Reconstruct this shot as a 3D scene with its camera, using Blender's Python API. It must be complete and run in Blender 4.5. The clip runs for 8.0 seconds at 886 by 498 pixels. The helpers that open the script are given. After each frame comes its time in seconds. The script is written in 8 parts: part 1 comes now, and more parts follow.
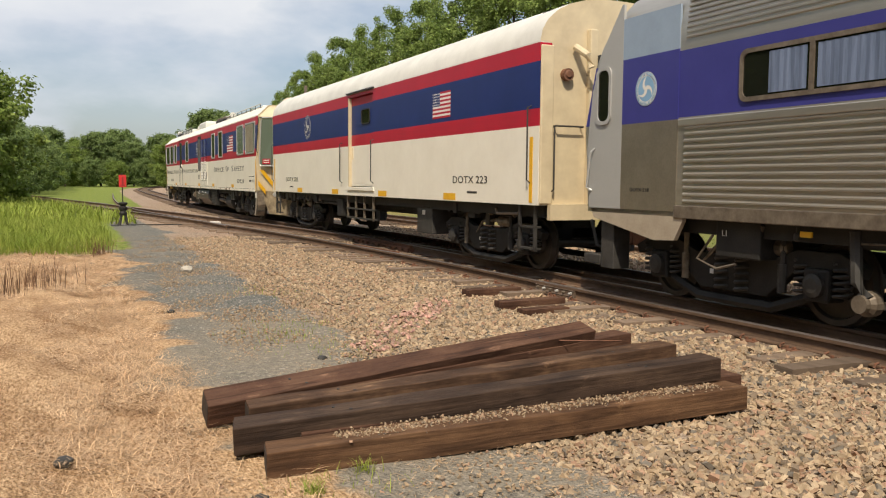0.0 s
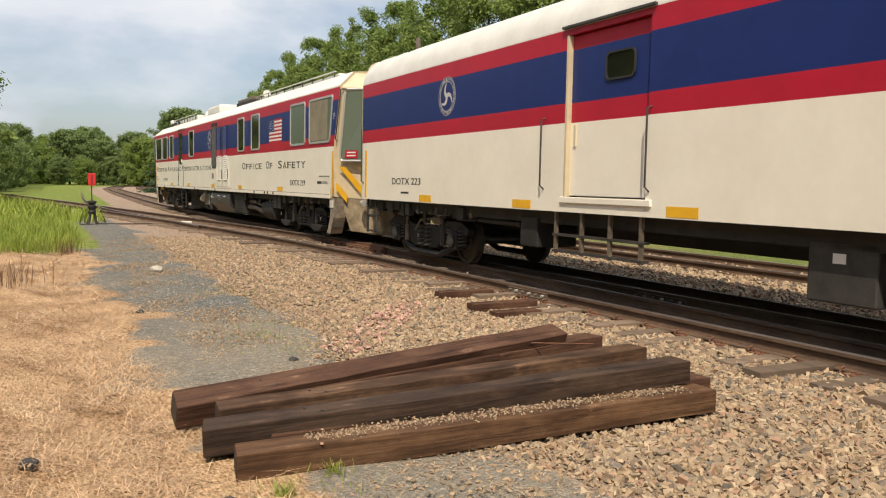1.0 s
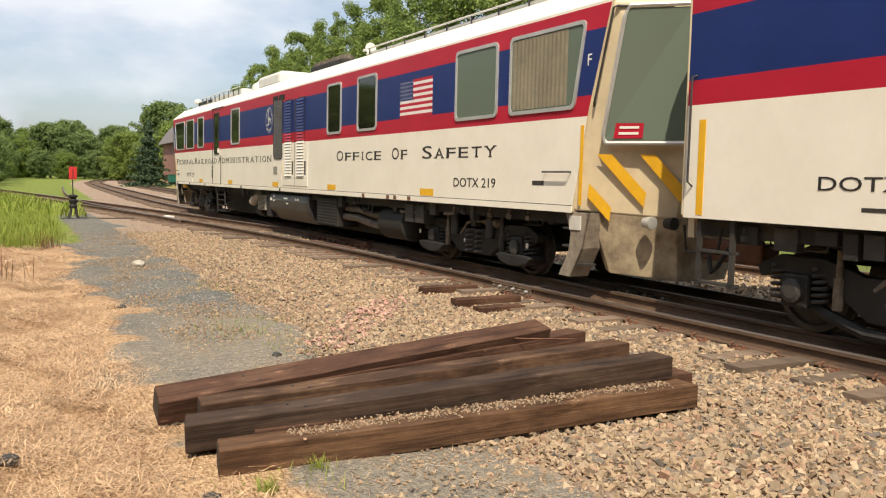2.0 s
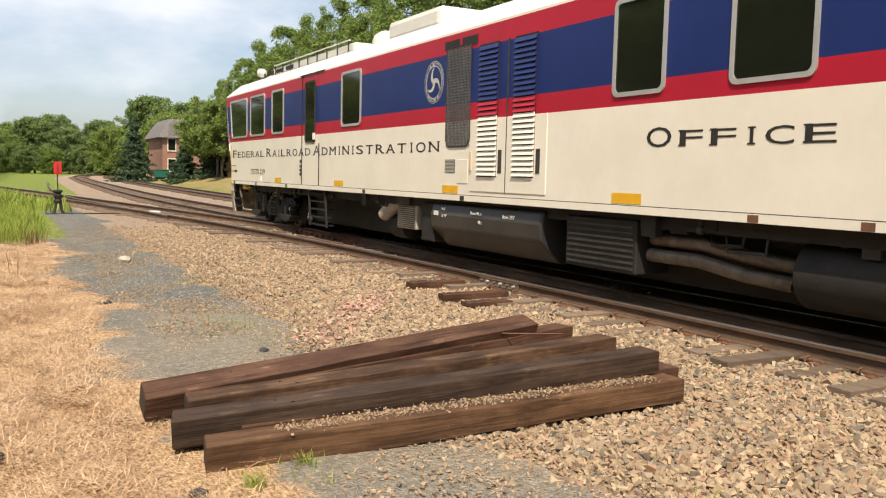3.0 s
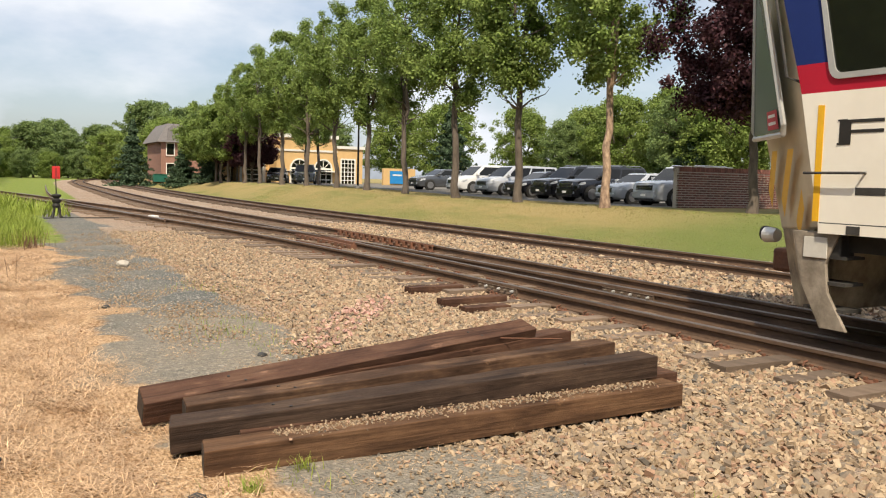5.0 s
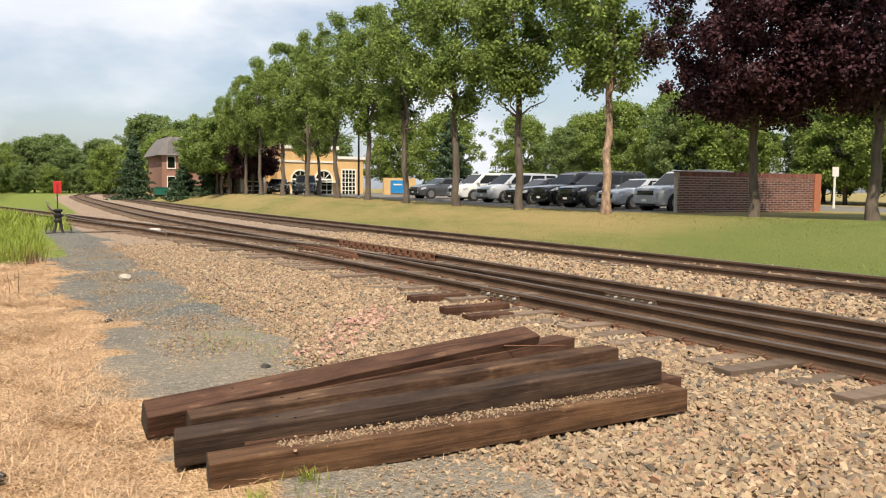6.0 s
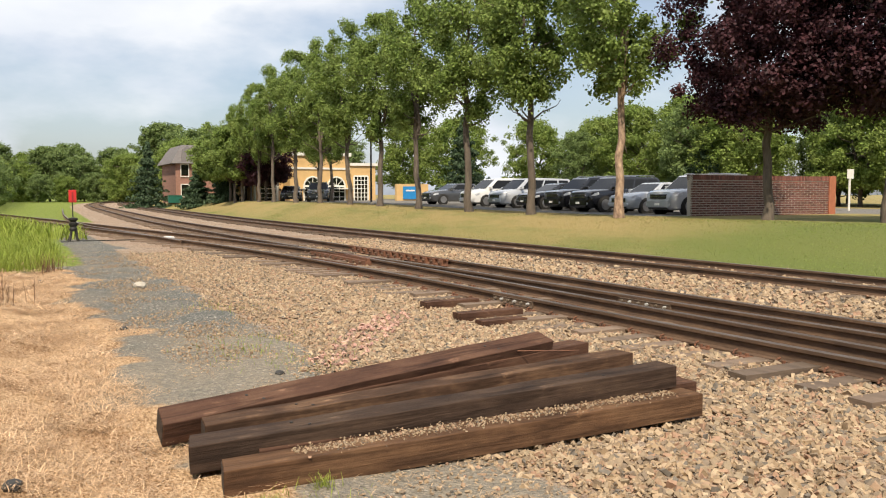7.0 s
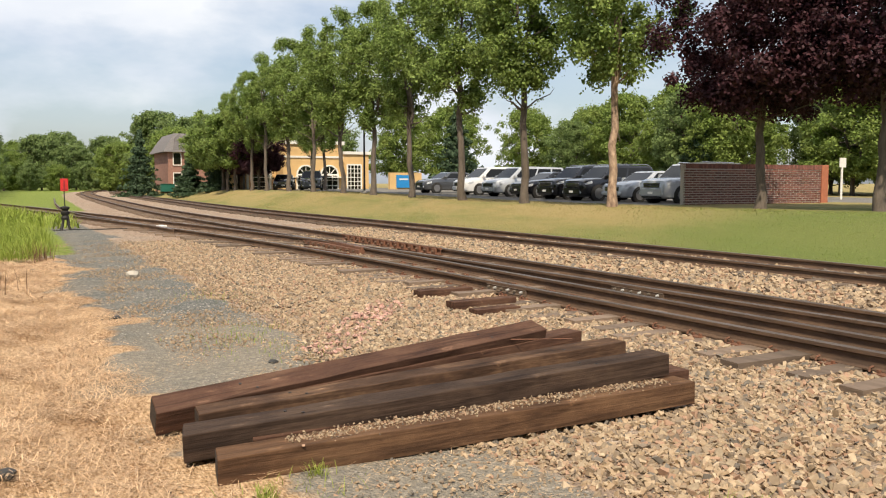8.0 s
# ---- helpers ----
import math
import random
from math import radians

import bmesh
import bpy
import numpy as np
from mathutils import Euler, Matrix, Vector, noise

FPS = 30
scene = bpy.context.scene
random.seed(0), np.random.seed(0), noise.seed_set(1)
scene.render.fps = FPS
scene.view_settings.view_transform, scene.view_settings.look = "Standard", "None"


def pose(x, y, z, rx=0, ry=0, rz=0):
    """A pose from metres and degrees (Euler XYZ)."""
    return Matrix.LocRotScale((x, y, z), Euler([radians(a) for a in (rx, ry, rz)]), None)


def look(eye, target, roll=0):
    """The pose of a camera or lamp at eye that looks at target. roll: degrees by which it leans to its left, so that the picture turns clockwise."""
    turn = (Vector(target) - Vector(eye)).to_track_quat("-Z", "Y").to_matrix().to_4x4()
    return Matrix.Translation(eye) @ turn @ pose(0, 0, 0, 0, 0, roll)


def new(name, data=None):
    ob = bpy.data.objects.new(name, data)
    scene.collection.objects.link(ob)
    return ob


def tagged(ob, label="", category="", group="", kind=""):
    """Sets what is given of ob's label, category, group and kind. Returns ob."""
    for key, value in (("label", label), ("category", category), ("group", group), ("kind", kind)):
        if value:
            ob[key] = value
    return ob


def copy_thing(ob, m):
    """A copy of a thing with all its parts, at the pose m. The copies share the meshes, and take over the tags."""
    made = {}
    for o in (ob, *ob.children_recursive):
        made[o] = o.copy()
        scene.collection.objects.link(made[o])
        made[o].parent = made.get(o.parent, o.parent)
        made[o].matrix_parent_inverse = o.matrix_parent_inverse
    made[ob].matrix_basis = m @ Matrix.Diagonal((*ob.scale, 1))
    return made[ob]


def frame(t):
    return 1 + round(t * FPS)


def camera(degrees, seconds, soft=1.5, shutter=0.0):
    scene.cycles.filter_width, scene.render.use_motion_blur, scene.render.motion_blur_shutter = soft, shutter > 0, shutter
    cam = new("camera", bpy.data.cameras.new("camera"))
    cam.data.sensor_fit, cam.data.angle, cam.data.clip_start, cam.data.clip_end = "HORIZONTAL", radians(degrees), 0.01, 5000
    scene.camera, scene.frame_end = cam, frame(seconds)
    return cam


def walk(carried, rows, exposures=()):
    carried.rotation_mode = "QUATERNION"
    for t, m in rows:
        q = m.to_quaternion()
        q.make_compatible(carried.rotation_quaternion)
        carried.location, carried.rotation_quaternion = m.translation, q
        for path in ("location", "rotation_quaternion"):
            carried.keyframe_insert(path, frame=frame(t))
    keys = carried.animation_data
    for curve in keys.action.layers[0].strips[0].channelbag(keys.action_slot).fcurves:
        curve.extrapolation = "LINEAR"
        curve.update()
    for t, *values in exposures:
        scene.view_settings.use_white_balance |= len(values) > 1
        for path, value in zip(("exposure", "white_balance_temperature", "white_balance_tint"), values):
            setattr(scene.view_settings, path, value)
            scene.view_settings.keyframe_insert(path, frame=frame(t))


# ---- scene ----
cam = camera(55.64, 8.0, soft=1.15)
EYE = (0.0, 0.0, 1.70)
# seconds, pitch, roll, yaw of the hand-held camera, which only turns
TURNS = [
    (0.0, -4.54, -0.49, 0.04),
    (0.5, -4.41, -0.83, -0.87),
    (1.0, -4.38, -1.11, -1.76),
    (1.5, -4.48, -1.24, -2.41),
    (2.8, -4.95, -1.39, -3.51),
    (3.0, -4.98, -1.38, -3.69),
    (3.5, -4.93, -1.56, -3.79),
    (4.0, -4.91, -1.69, -3.78),
    (4.5, -4.80, -1.64, -3.79),
    (5.8, -4.25, -0.70, -3.78),
    (6.0, -4.08, -0.49, -3.74),
    (6.5, -3.74, -0.15, -3.34),
    (7.0, -3.70, 0.00, -2.90),
    (7.5, -4.09, -0.01, -3.02),
    (8.0, -4.47, -0.01, -3.35),
]
walk(cam, [(t, pose(*EYE, 90 + p, r, y)) for t, p, r, y in TURNS],
     exposures=[(0.0, -0.12), (1.0, -0.05), (1.5, 0.05), (3.5, 0.2), (4.5, 0.16), (6.0, 0.14), (8.0, 0.12)])

# ---- light ----
world = bpy.data.worlds.new("sky")
scene.world = world
world.use_nodes = True
wn = world.node_tree
wn.nodes.clear()
w_out = wn.nodes.new("ShaderNodeOutputWorld")
w_bg = wn.nodes.new("ShaderNodeBackground")
w_sky = wn.nodes.new("ShaderNodeTexSky")
w_sky.sky_type = "NISHITA"
w_sky.sun_disc = False
SUN_ELEVATION, SUN_AZIMUTH = 52.0, 187.0   # azimuth: degrees clockwise from +y
w_sky.sun_elevation = radians(SUN_ELEVATION)
w_sky.sun_rotation = radians(SUN_AZIMUTH)
w_sky.dust_density = 2.0
# broken cloud: two scales of noise over the dome, flattened towards the horizon
w_tc = wn.nodes.new("ShaderNodeTexCoord")
w_map = wn.nodes.new("ShaderNodeMapping")
w_map.inputs["Scale"].default_value = (1.0, 1.0, 2.3)
w_map.inputs["Location"].default_value = (0.35, 0.1, 0.2)
wn.links.new(w_tc.outputs["Generated"], w_map.inputs["Vector"])
w_noise = wn.nodes.new("ShaderNodeTexNoise")
w_noise.inputs["Scale"].default_value = 2.3
w_noise.inputs["Detail"].default_value = 7.0
w_noise.inputs["Roughness"].default_value = 0.52
wn.links.new(w_map.outputs["Vector"], w_noise.inputs["Vector"])
w_ramp = wn.nodes.new("ShaderNodeValToRGB")
w_ramp.color_ramp.elements[0].position = 0.43
w_ramp.color_ramp.elements[0].color = (0.25, 0.25, 0.25, 1)
w_ramp.color_ramp.elements[1].position = 0.55
w_ramp.color_ramp.elements[1].color = (0.93, 0.93, 0.93, 1)
wn.links.new(w_noise.outputs["Fac"], w_ramp.inputs["Fac"])
w_noise2 = wn.nodes.new("ShaderNodeTexNoise")
w_noise2.inputs["Scale"].default_value = 5.0
w_noise2.inputs["Detail"].default_value = 6.0
wn.links.new(w_map.outputs["Vector"], w_noise2.inputs["Vector"])
w_cloud = wn.nodes.new("ShaderNodeValToRGB")
w_cloud.color_ramp.elements[0].position = 0.34
w_cloud.color_ramp.elements[0].color = (6.0, 6.4, 7.2, 1)
w_cloud.color_ramp.elements[1].position = 0.66
w_cloud.color_ramp.elements[1].color = (7.8, 7.9, 8.1, 1)
wn.links.new(w_noise2.outputs["Fac"], w_cloud.inputs["Fac"])
w_mix = wn.nodes.new("ShaderNodeMixRGB")
wn.links.new(w_ramp.outputs["Color"], w_mix.inputs["Fac"])
wn.links.new(w_sky.outputs["Color"], w_mix.inputs["Color1"])
wn.links.new(w_cloud.outputs["Color"], w_mix.inputs["Color2"])
wn.links.new(w_mix.outputs["Color"], w_bg.inputs["Color"])
w_bg.inputs["Strength"].default_value = 0.12
wn.links.new(w_bg.outputs["Background"], w_out.inputs["Surface"])

sun_data = bpy.data.lights.new("sun", "SUN")
sun_data.energy = 5.2
sun_data.angle = radians(0.6)
sun_data.color = (1.0, 0.87, 0.68)
sun = new("sun", sun_data)
az, el = radians(SUN_AZIMUTH), radians(SUN_ELEVATION)
TO_SUN = Vector((math.sin(az) * math.cos(el), math.cos(az) * math.cos(el), math.sin(el)))
sun.matrix_world = look(TO_SUN * 60, (0, 0, 0))
scene.view_settings.exposure = 0.0

# ---- materials ----
def ramp_node(nt, stops):
    r = nt.nodes.new("ShaderNodeValToRGB")
    els = r.color_ramp.elements
    while len(els) < len(stops):
        els.new(0.5)
    for e, (p, c) in zip(els, stops):
        e.position, e.color = p, (*c, 1)
    return r


def paint(name, a, b=None, scale=3.0, rough=0.5, metal=0.0, bump=0.0, bump_scale=40.0, fine=0.15, stretch=(1, 1, 1),
          island=0.0, objvar=0.0, spec=0.5, coat=0.0, space="Object"):
    """A surface of two colours mixed by noise at two scales, with fine relief."""
    m = bpy.data.materials.new(name)
    m.use_nodes = True
    nt = m.node_tree
    p = nt.nodes["Principled BSDF"]
    b = b or tuple(v * 0.82 for v in a)
    tc = nt.nodes.new("ShaderNodeTexCoord")
    mp = nt.nodes.new("ShaderNodeMapping")
    mp.inputs["Scale"].default_value = stretch
    nt.links.new(tc.outputs[space], mp.inputs["Vector"])
    n1 = nt.nodes.new("ShaderNodeTexNoise")
    n1.inputs["Scale"].default_value, n1.inputs["Detail"].default_value = scale, 6.0
    n1.inputs["Roughness"].default_value = 0.62
    nt.links.new(mp.outputs["Vector"], n1.inputs["Vector"])
    r = ramp_node(nt, [(0.32, a), (0.68, b)])
    nt.links.new(n1.outputs["Fac"], r.inputs["Fac"])
    n2 = nt.nodes.new("ShaderNodeTexNoise")
    n2.inputs["Scale"].default_value, n2.inputs["Detail"].default_value = bump_scale, 4.0
    nt.links.new(mp.outputs["Vector"], n2.inputs["Vector"])
    hsv = nt.nodes.new("ShaderNodeHueSaturation")
    nt.links.new(r.outputs["Color"], hsv.inputs["Color"])
    val = nt.nodes.new("ShaderNodeMapRange")
    val.inputs["To Min"].default_value, val.inputs["To Max"].default_value = 1.0 - fine, 1.0 + fine
    nt.links.new(n2.outputs["Fac"], val.inputs["Value"])
    out = val.outputs["Result"]
    for amount, node, socket in ((island, "ShaderNodeNewGeometry", "Random Per Island"), (objvar, "ShaderNodeObjectInfo", "Random")):
        if amount:
            g = nt.nodes.new(node)
            k = nt.nodes.new("ShaderNodeMapRange")
            k.inputs["To Min"].default_value, k.inputs["To Max"].default_value = 1.0 - amount, 1.0 + amount
            nt.links.new(g.outputs[socket], k.inputs["Value"])
            mul = nt.nodes.new("ShaderNodeMath")
            mul.operation = "MULTIPLY"
            nt.links.new(out, mul.inputs[0])
            nt.links.new(k.outputs["Result"], mul.inputs[1])
            out = mul.outputs[0]
    nt.links.new(out, hsv.inputs["Value"])
    nt.links.new(hsv.outputs["Color"], p.inputs["Base Color"])
    p.inputs["Roughness"].default_value = rough
    p.inputs["Metallic"].default_value = metal
    p.inputs["Specular IOR Level"].default_value = spec
    p.inputs["Coat Weight"].default_value = coat
    if bump:
        bn = nt.nodes.new("ShaderNodeBump")
        bn.inputs["Strength"].default_value, bn.inputs["Distance"].default_value = 0.6, bump
        nt.links.new(n2.outputs["Fac"], bn.inputs["Height"])
        nt.links.new(bn.outputs["Normal"], p.inputs["Normal"])
    return m


def leafy(name, a, b, island=0.35, glow=0.25):
    """Foliage: leaf colour varied leaf by leaf, with light passing through."""
    m = paint(name, a, b, scale=0.8, rough=0.6, fine=0.2, island=island, spec=0.25)
    nt = m.node_tree
    p = nt.nodes["Principled BSDF"]
    tr = nt.nodes.new("ShaderNodeBsdfTranslucent")
    nt.links.new(p.inputs["Base Color"].links[0].from_socket, tr.inputs["Color"])
    mix = nt.nodes.new("ShaderNodeMixShader")
    mix.inputs["Fac"].default_value = glow
    nt.links.new(p.outputs["BSDF"], mix.inputs[1])
    nt.links.new(tr.outputs["BSDF"], mix.inputs[2])
    nt.links.new(mix.outputs["Shader"], nt.nodes["Material Output"].inputs["Surface"])
    return m


CREAM = paint("cream_paint", (0.84, 0.80, 0.70), (0.78, 0.735, 0.635), scale=1.2, rough=0.42, fine=0.03, bump_scale=9, coat=0.1)
# Yellower cream, mostly for the ends: the sun's warmth is put into the colour.
CREAM_SUNWARM = paint("sunwarmed_cream_paint", (0.66, 0.56, 0.38), (0.52, 0.43, 0.29), scale=2.5, rough=0.45, fine=0.06)
WHITE_ROOF = paint("white_roof_paint", (0.72, 0.71, 0.66), (0.58, 0.57, 0.53), scale=1.6, rough=0.5, fine=0.05)
RED = paint("red_paint", (0.45, 0.014, 0.036), (0.38, 0.013, 0.032), scale=1.5, rough=0.42, fine=0.04, spec=0.3)
BLUE = paint("blue_paint", (0.014, 0.030, 0.15), (0.011, 0.025, 0.125), scale=1.5, rough=0.42, fine=0.05, spec=0.3)
VIOLET = paint("violet_blue_paint", (0.05, 0.05, 0.25), (0.04, 0.04, 0.21), scale=1.5, rough=0.32, fine=0.04, coat=0.2)
YELLOW = paint("yellow_paint", (0.80, 0.45, 0.02), (0.70, 0.38, 0.02), scale=6, rough=0.45, fine=0.06)
BLACK_PAINT = paint("black_lettering", (0.02, 0.018, 0.016), (0.03, 0.027, 0.024), rough=0.5)
WHITE_PAINT = paint("white_paint", (0.78, 0.76, 0.72), (0.7, 0.68, 0.64), rough=0.5, fine=0.05)
SEAL_GREY = paint("seal_grey_paint", (0.62, 0.60, 0.54), (0.52, 0.50, 0.45), rough=0.5, fine=0.06)
LIGHT_BLUE = paint("light_blue_paint", (0.24, 0.42, 0.62), (0.2, 0.36, 0.55), rough=0.5)
UNDER = paint("underframe_black", (0.010, 0.0095, 0.009), (0.026, 0.023, 0.020), scale=2.5, rough=0.7, bump=0.004, fine=0.3)
UNDER_GREY = paint("grimy_grey_steel", (0.055, 0.052, 0.048), (0.024, 0.022, 0.02), scale=4, rough=0.6, fine=0.25, bump=0.003)
PIPE = paint("weathered_pipe", (0.24, 0.20, 0.155), (0.12, 0.095, 0.07), scale=7, rough=0.5, metal=0.4, fine=0.2)
WHEEL = paint("worn_wheel_steel", (0.10, 0.085, 0.07), (0.05, 0.043, 0.038), scale=5, rough=0.55, metal=0.3, fine=0.2)
STEEL = paint("stainless_steel", (0.58, 0.55, 0.49), (0.46, 0.43, 0.38), scale=1.2, rough=0.34, metal=0.8, fine=0.08, stretch=(8, 0.4, 8))
SILVER = paint("silver_grey_paint", (0.44, 0.44, 0.43), (0.39, 0.39, 0.385), scale=1.0, rough=0.42, metal=0.2, fine=0.04)
SILVER_BLUE = paint("pale_blue_grey_paint", (0.28, 0.36, 0.47), (0.25, 0.32, 0.42), rough=0.4, fine=0.04)
ALU = paint("aluminium_frame", (0.62, 0.62, 0.60), (0.52, 0.52, 0.50), rough=0.4, metal=0.5, fine=0.05)
RUBBER = paint("black_rubber", (0.02, 0.02, 0.02), (0.03, 0.03, 0.03), rough=0.7)
RAIL_SIDE = paint("rusty_rail", (0.07, 0.042, 0.027), (0.15, 0.09, 0.055), scale=5, rough=0.75, fine=0.3, bump=0.002, stretch=(1, 0.3, 1))
RAIL_TOP = paint("worn_rail_head", (0.20, 0.165, 0.145), (0.11, 0.083, 0.066), scale=4, rough=0.42, metal=0.55, fine=0.15, stretch=(1, 0.1, 1))
RUST = paint("orange_rust", (0.20, 0.085, 0.045), (0.11, 0.055, 0.035), scale=9, rough=0.8, fine=0.3, bump=0.003)
TIE_OLD = paint("weathered_sleeper", (0.22, 0.16, 0.115), (0.10, 0.07, 0.05), scale=6, rough=0.85, fine=0.3, bump=0.006, bump_scale=55, stretch=(0.12, 1, 1), objvar=0.3)
TIE_DARK = paint("creosoted_timber", (0.062, 0.04, 0.029), (0.125, 0.083, 0.058), scale=5, rough=0.6, fine=0.35, bump=0.006, bump_scale=60, stretch=(0.06, 1, 1), objvar=0.22)
def timber(name, dark, mid, light):
    """Creosoted wood: long streaks, weathered patches, fine checks along the grain (y)."""
    m = bpy.data.materials.new(name)
    m.use_nodes = True
    nt = m.node_tree
    p = nt.nodes["Principled BSDF"]
    tc = nt.nodes.new("ShaderNodeTexCoord")

    def grain(scale, stretch, detail=8.0, rough=0.65):
        mp = nt.nodes.new("ShaderNodeMapping")
        mp.inputs["Scale"].default_value = stretch
        nt.links.new(tc.outputs["Object"], mp.inputs["Vector"])
        n = nt.nodes.new("ShaderNodeTexNoise")
        n.inputs["Scale"].default_value, n.inputs["Detail"].default_value, n.inputs["Roughness"].default_value = scale, detail, rough
        nt.links.new(mp.outputs["Vector"], n.inputs["Vector"])
        return n.outputs["Fac"]

    patch = ramp_node(nt, [(0.34, dark), (0.52, mid), (0.72, light)])
    nt.links.new(grain(3.2, (1.6, 0.55, 1.6)), patch.inputs["Fac"])
    lines = grain(16.0, (2.6, 0.10, 2.6))
    streak = ramp_node(nt, [(0.30, (0.42, 0.40, 0.38)), (0.50, (1.0, 1.0, 1.0)), (0.72, (1.5, 1.42, 1.32))])
    nt.links.new(lines, streak.inputs["Fac"])
    x = nt.nodes.new("ShaderNodeMixRGB")
    x.blend_type = "MULTIPLY"
    x.inputs["Fac"].default_value = 0.38
    nt.links.new(patch.outputs["Color"], x.inputs["Color1"])
    nt.links.new(streak.outputs["Color"], x.inputs["Color2"])
    # long dark checks and pale scuffs
    split = ramp_node(nt, [(0.455, (1, 1, 1)), (0.485, (0.22, 0.2, 0.19)), (0.50, (0.22, 0.2, 0.19)), (0.53, (1, 1, 1))])
    nt.links.new(grain(3.4, (2.2, 0.12, 2.2), 3.0, 0.5), split.inputs["Fac"])
    y = nt.nodes.new("ShaderNodeMixRGB")
    y.blend_type = "MULTIPLY"
    y.inputs["Fac"].default_value = 0.45
    nt.links.new(x.outputs["Color"], y.inputs["Color1"])
    nt.links.new(split.outputs["Color"], y.inputs["Color2"])
    scuff = ramp_node(nt, [(0.60, (0, 0, 0)), (0.72, (0.75, 0.75, 0.75))])
    nt.links.new(grain(7.0, (1.2, 0.5, 1.2), 9.0, 0.72), scuff.inputs["Fac"])
    k = nt.nodes.new("ShaderNodeMixRGB")
    k.inputs["Color2"].default_value = (*(min(1.0, c * 2.0) for c in light), 1)
    nt.links.new(scuff.outputs["Color"], k.inputs["Fac"])
    nt.links.new(y.outputs["Color"], k.inputs["Color1"])
    nt.links.new(k.outputs["Color"], p.inputs["Base Color"])
    p.inputs["Roughness"].default_value = 0.75
    p.inputs["Specular IOR Level"].default_value = 0.15
    bn = nt.nodes.new("ShaderNodeBump")
    bn.inputs["Strength"].default_value, bn.inputs["Distance"].default_value = 0.8, 0.012
    nt.links.new(lines, bn.inputs["Height"])
    nt.links.new(bn.outputs["Normal"], p.inputs["Normal"])
    return m


def stone_material(name, stops):
    """Broken stone: colour drawn stone by stone, with grain."""
    m = paint(name, (1.0, 0.96, 0.88), (0.78, 0.73, 0.66), scale=30, rough=0.88, fine=0.2, spec=0.2)
    nt = m.node_tree
    p = nt.nodes["Principled BSDF"]
    old = p.inputs["Base Color"].links[0].from_socket
    g = nt.nodes.new("ShaderNodeNewGeometry")
    r = ramp_node(nt, stops)
    r.color_ramp.interpolation = "CONSTANT"
    nt.links.new(g.outputs["Random Per Island"], r.inputs["Fac"])
    x = nt.nodes.new("ShaderNodeMixRGB")
    x.blend_type = "MULTIPLY"
    x.inputs["Fac"].default_value = 1.0
    nt.links.new(old, x.inputs["Color1"])
    nt.links.new(r.outputs["Color"], x.inputs["Color2"])
    nt.links.new(x.outputs["Color"], p.inputs["Base Color"])
    return m


STONE = stone_material("ballast_stone", [(0.0, (0.40, 0.31, 0.22)), (0.16, (0.30, 0.24, 0.18)), (0.32, (0.44, 0.345, 0.25)), (0.46, (0.25, 0.205, 0.165)), (0.58, (0.36, 0.26, 0.19)), (0.68, (0.48, 0.39, 0.29)), (0.78, (0.18, 0.165, 0.15)), (0.84, (0.38, 0.255, 0.19)), (0.91, (0.34, 0.28, 0.21))])
GLASS = bpy.data.materials.new("tinted_glass")
GLASS.use_nodes = True
_g = GLASS.node_tree.nodes["Principled BSDF"]
_g.inputs["Base Color"].default_value = (0.012, 0.014, 0.010, 1)
_g.inputs["Roughness"].default_value = 0.06
_g.inputs["Specular IOR Level"].default_value = 0.55
# Reflection painted into the panes as a pale green-grey base colour.
GLASS_PALE = bpy.data.materials.new("reflecting_cab_glass")
GLASS_PALE.use_nodes = True
_g = GLASS_PALE.node_tree.nodes["Principled BSDF"]
_g.inputs["Base Color"].default_value = (0.13, 0.165, 0.13, 1)
_g.inputs["Roughness"].default_value = 0.2
_g.inputs["Specular IOR Level"].default_value = 0.3
CURTAIN = paint("tan_curtain", (0.26, 0.23, 0.16), (0.18, 0.16, 0.11), rough=0.9, scale=3)
CURTAIN_BLUE = paint("pale_blue_curtain", (0.17, 0.22, 0.34), (0.08, 0.11, 0.18), rough=0.9, scale=2.0, stretch=(1, 5, 0.4))
RED_FLAG = paint("red_target_enamel", (0.62, 0.03, 0.03), (0.5, 0.025, 0.025), rough=0.4)
PINK = paint("pink_marking_paint", (0.62, 0.22, 0.22), (0.45, 0.25, 0.2), rough=0.8)

LAMP_GLASS = paint("headlamp_glass", (0.55, 0.57, 0.6), (0.4, 0.42, 0.45), rough=0.12, coat=1.0)

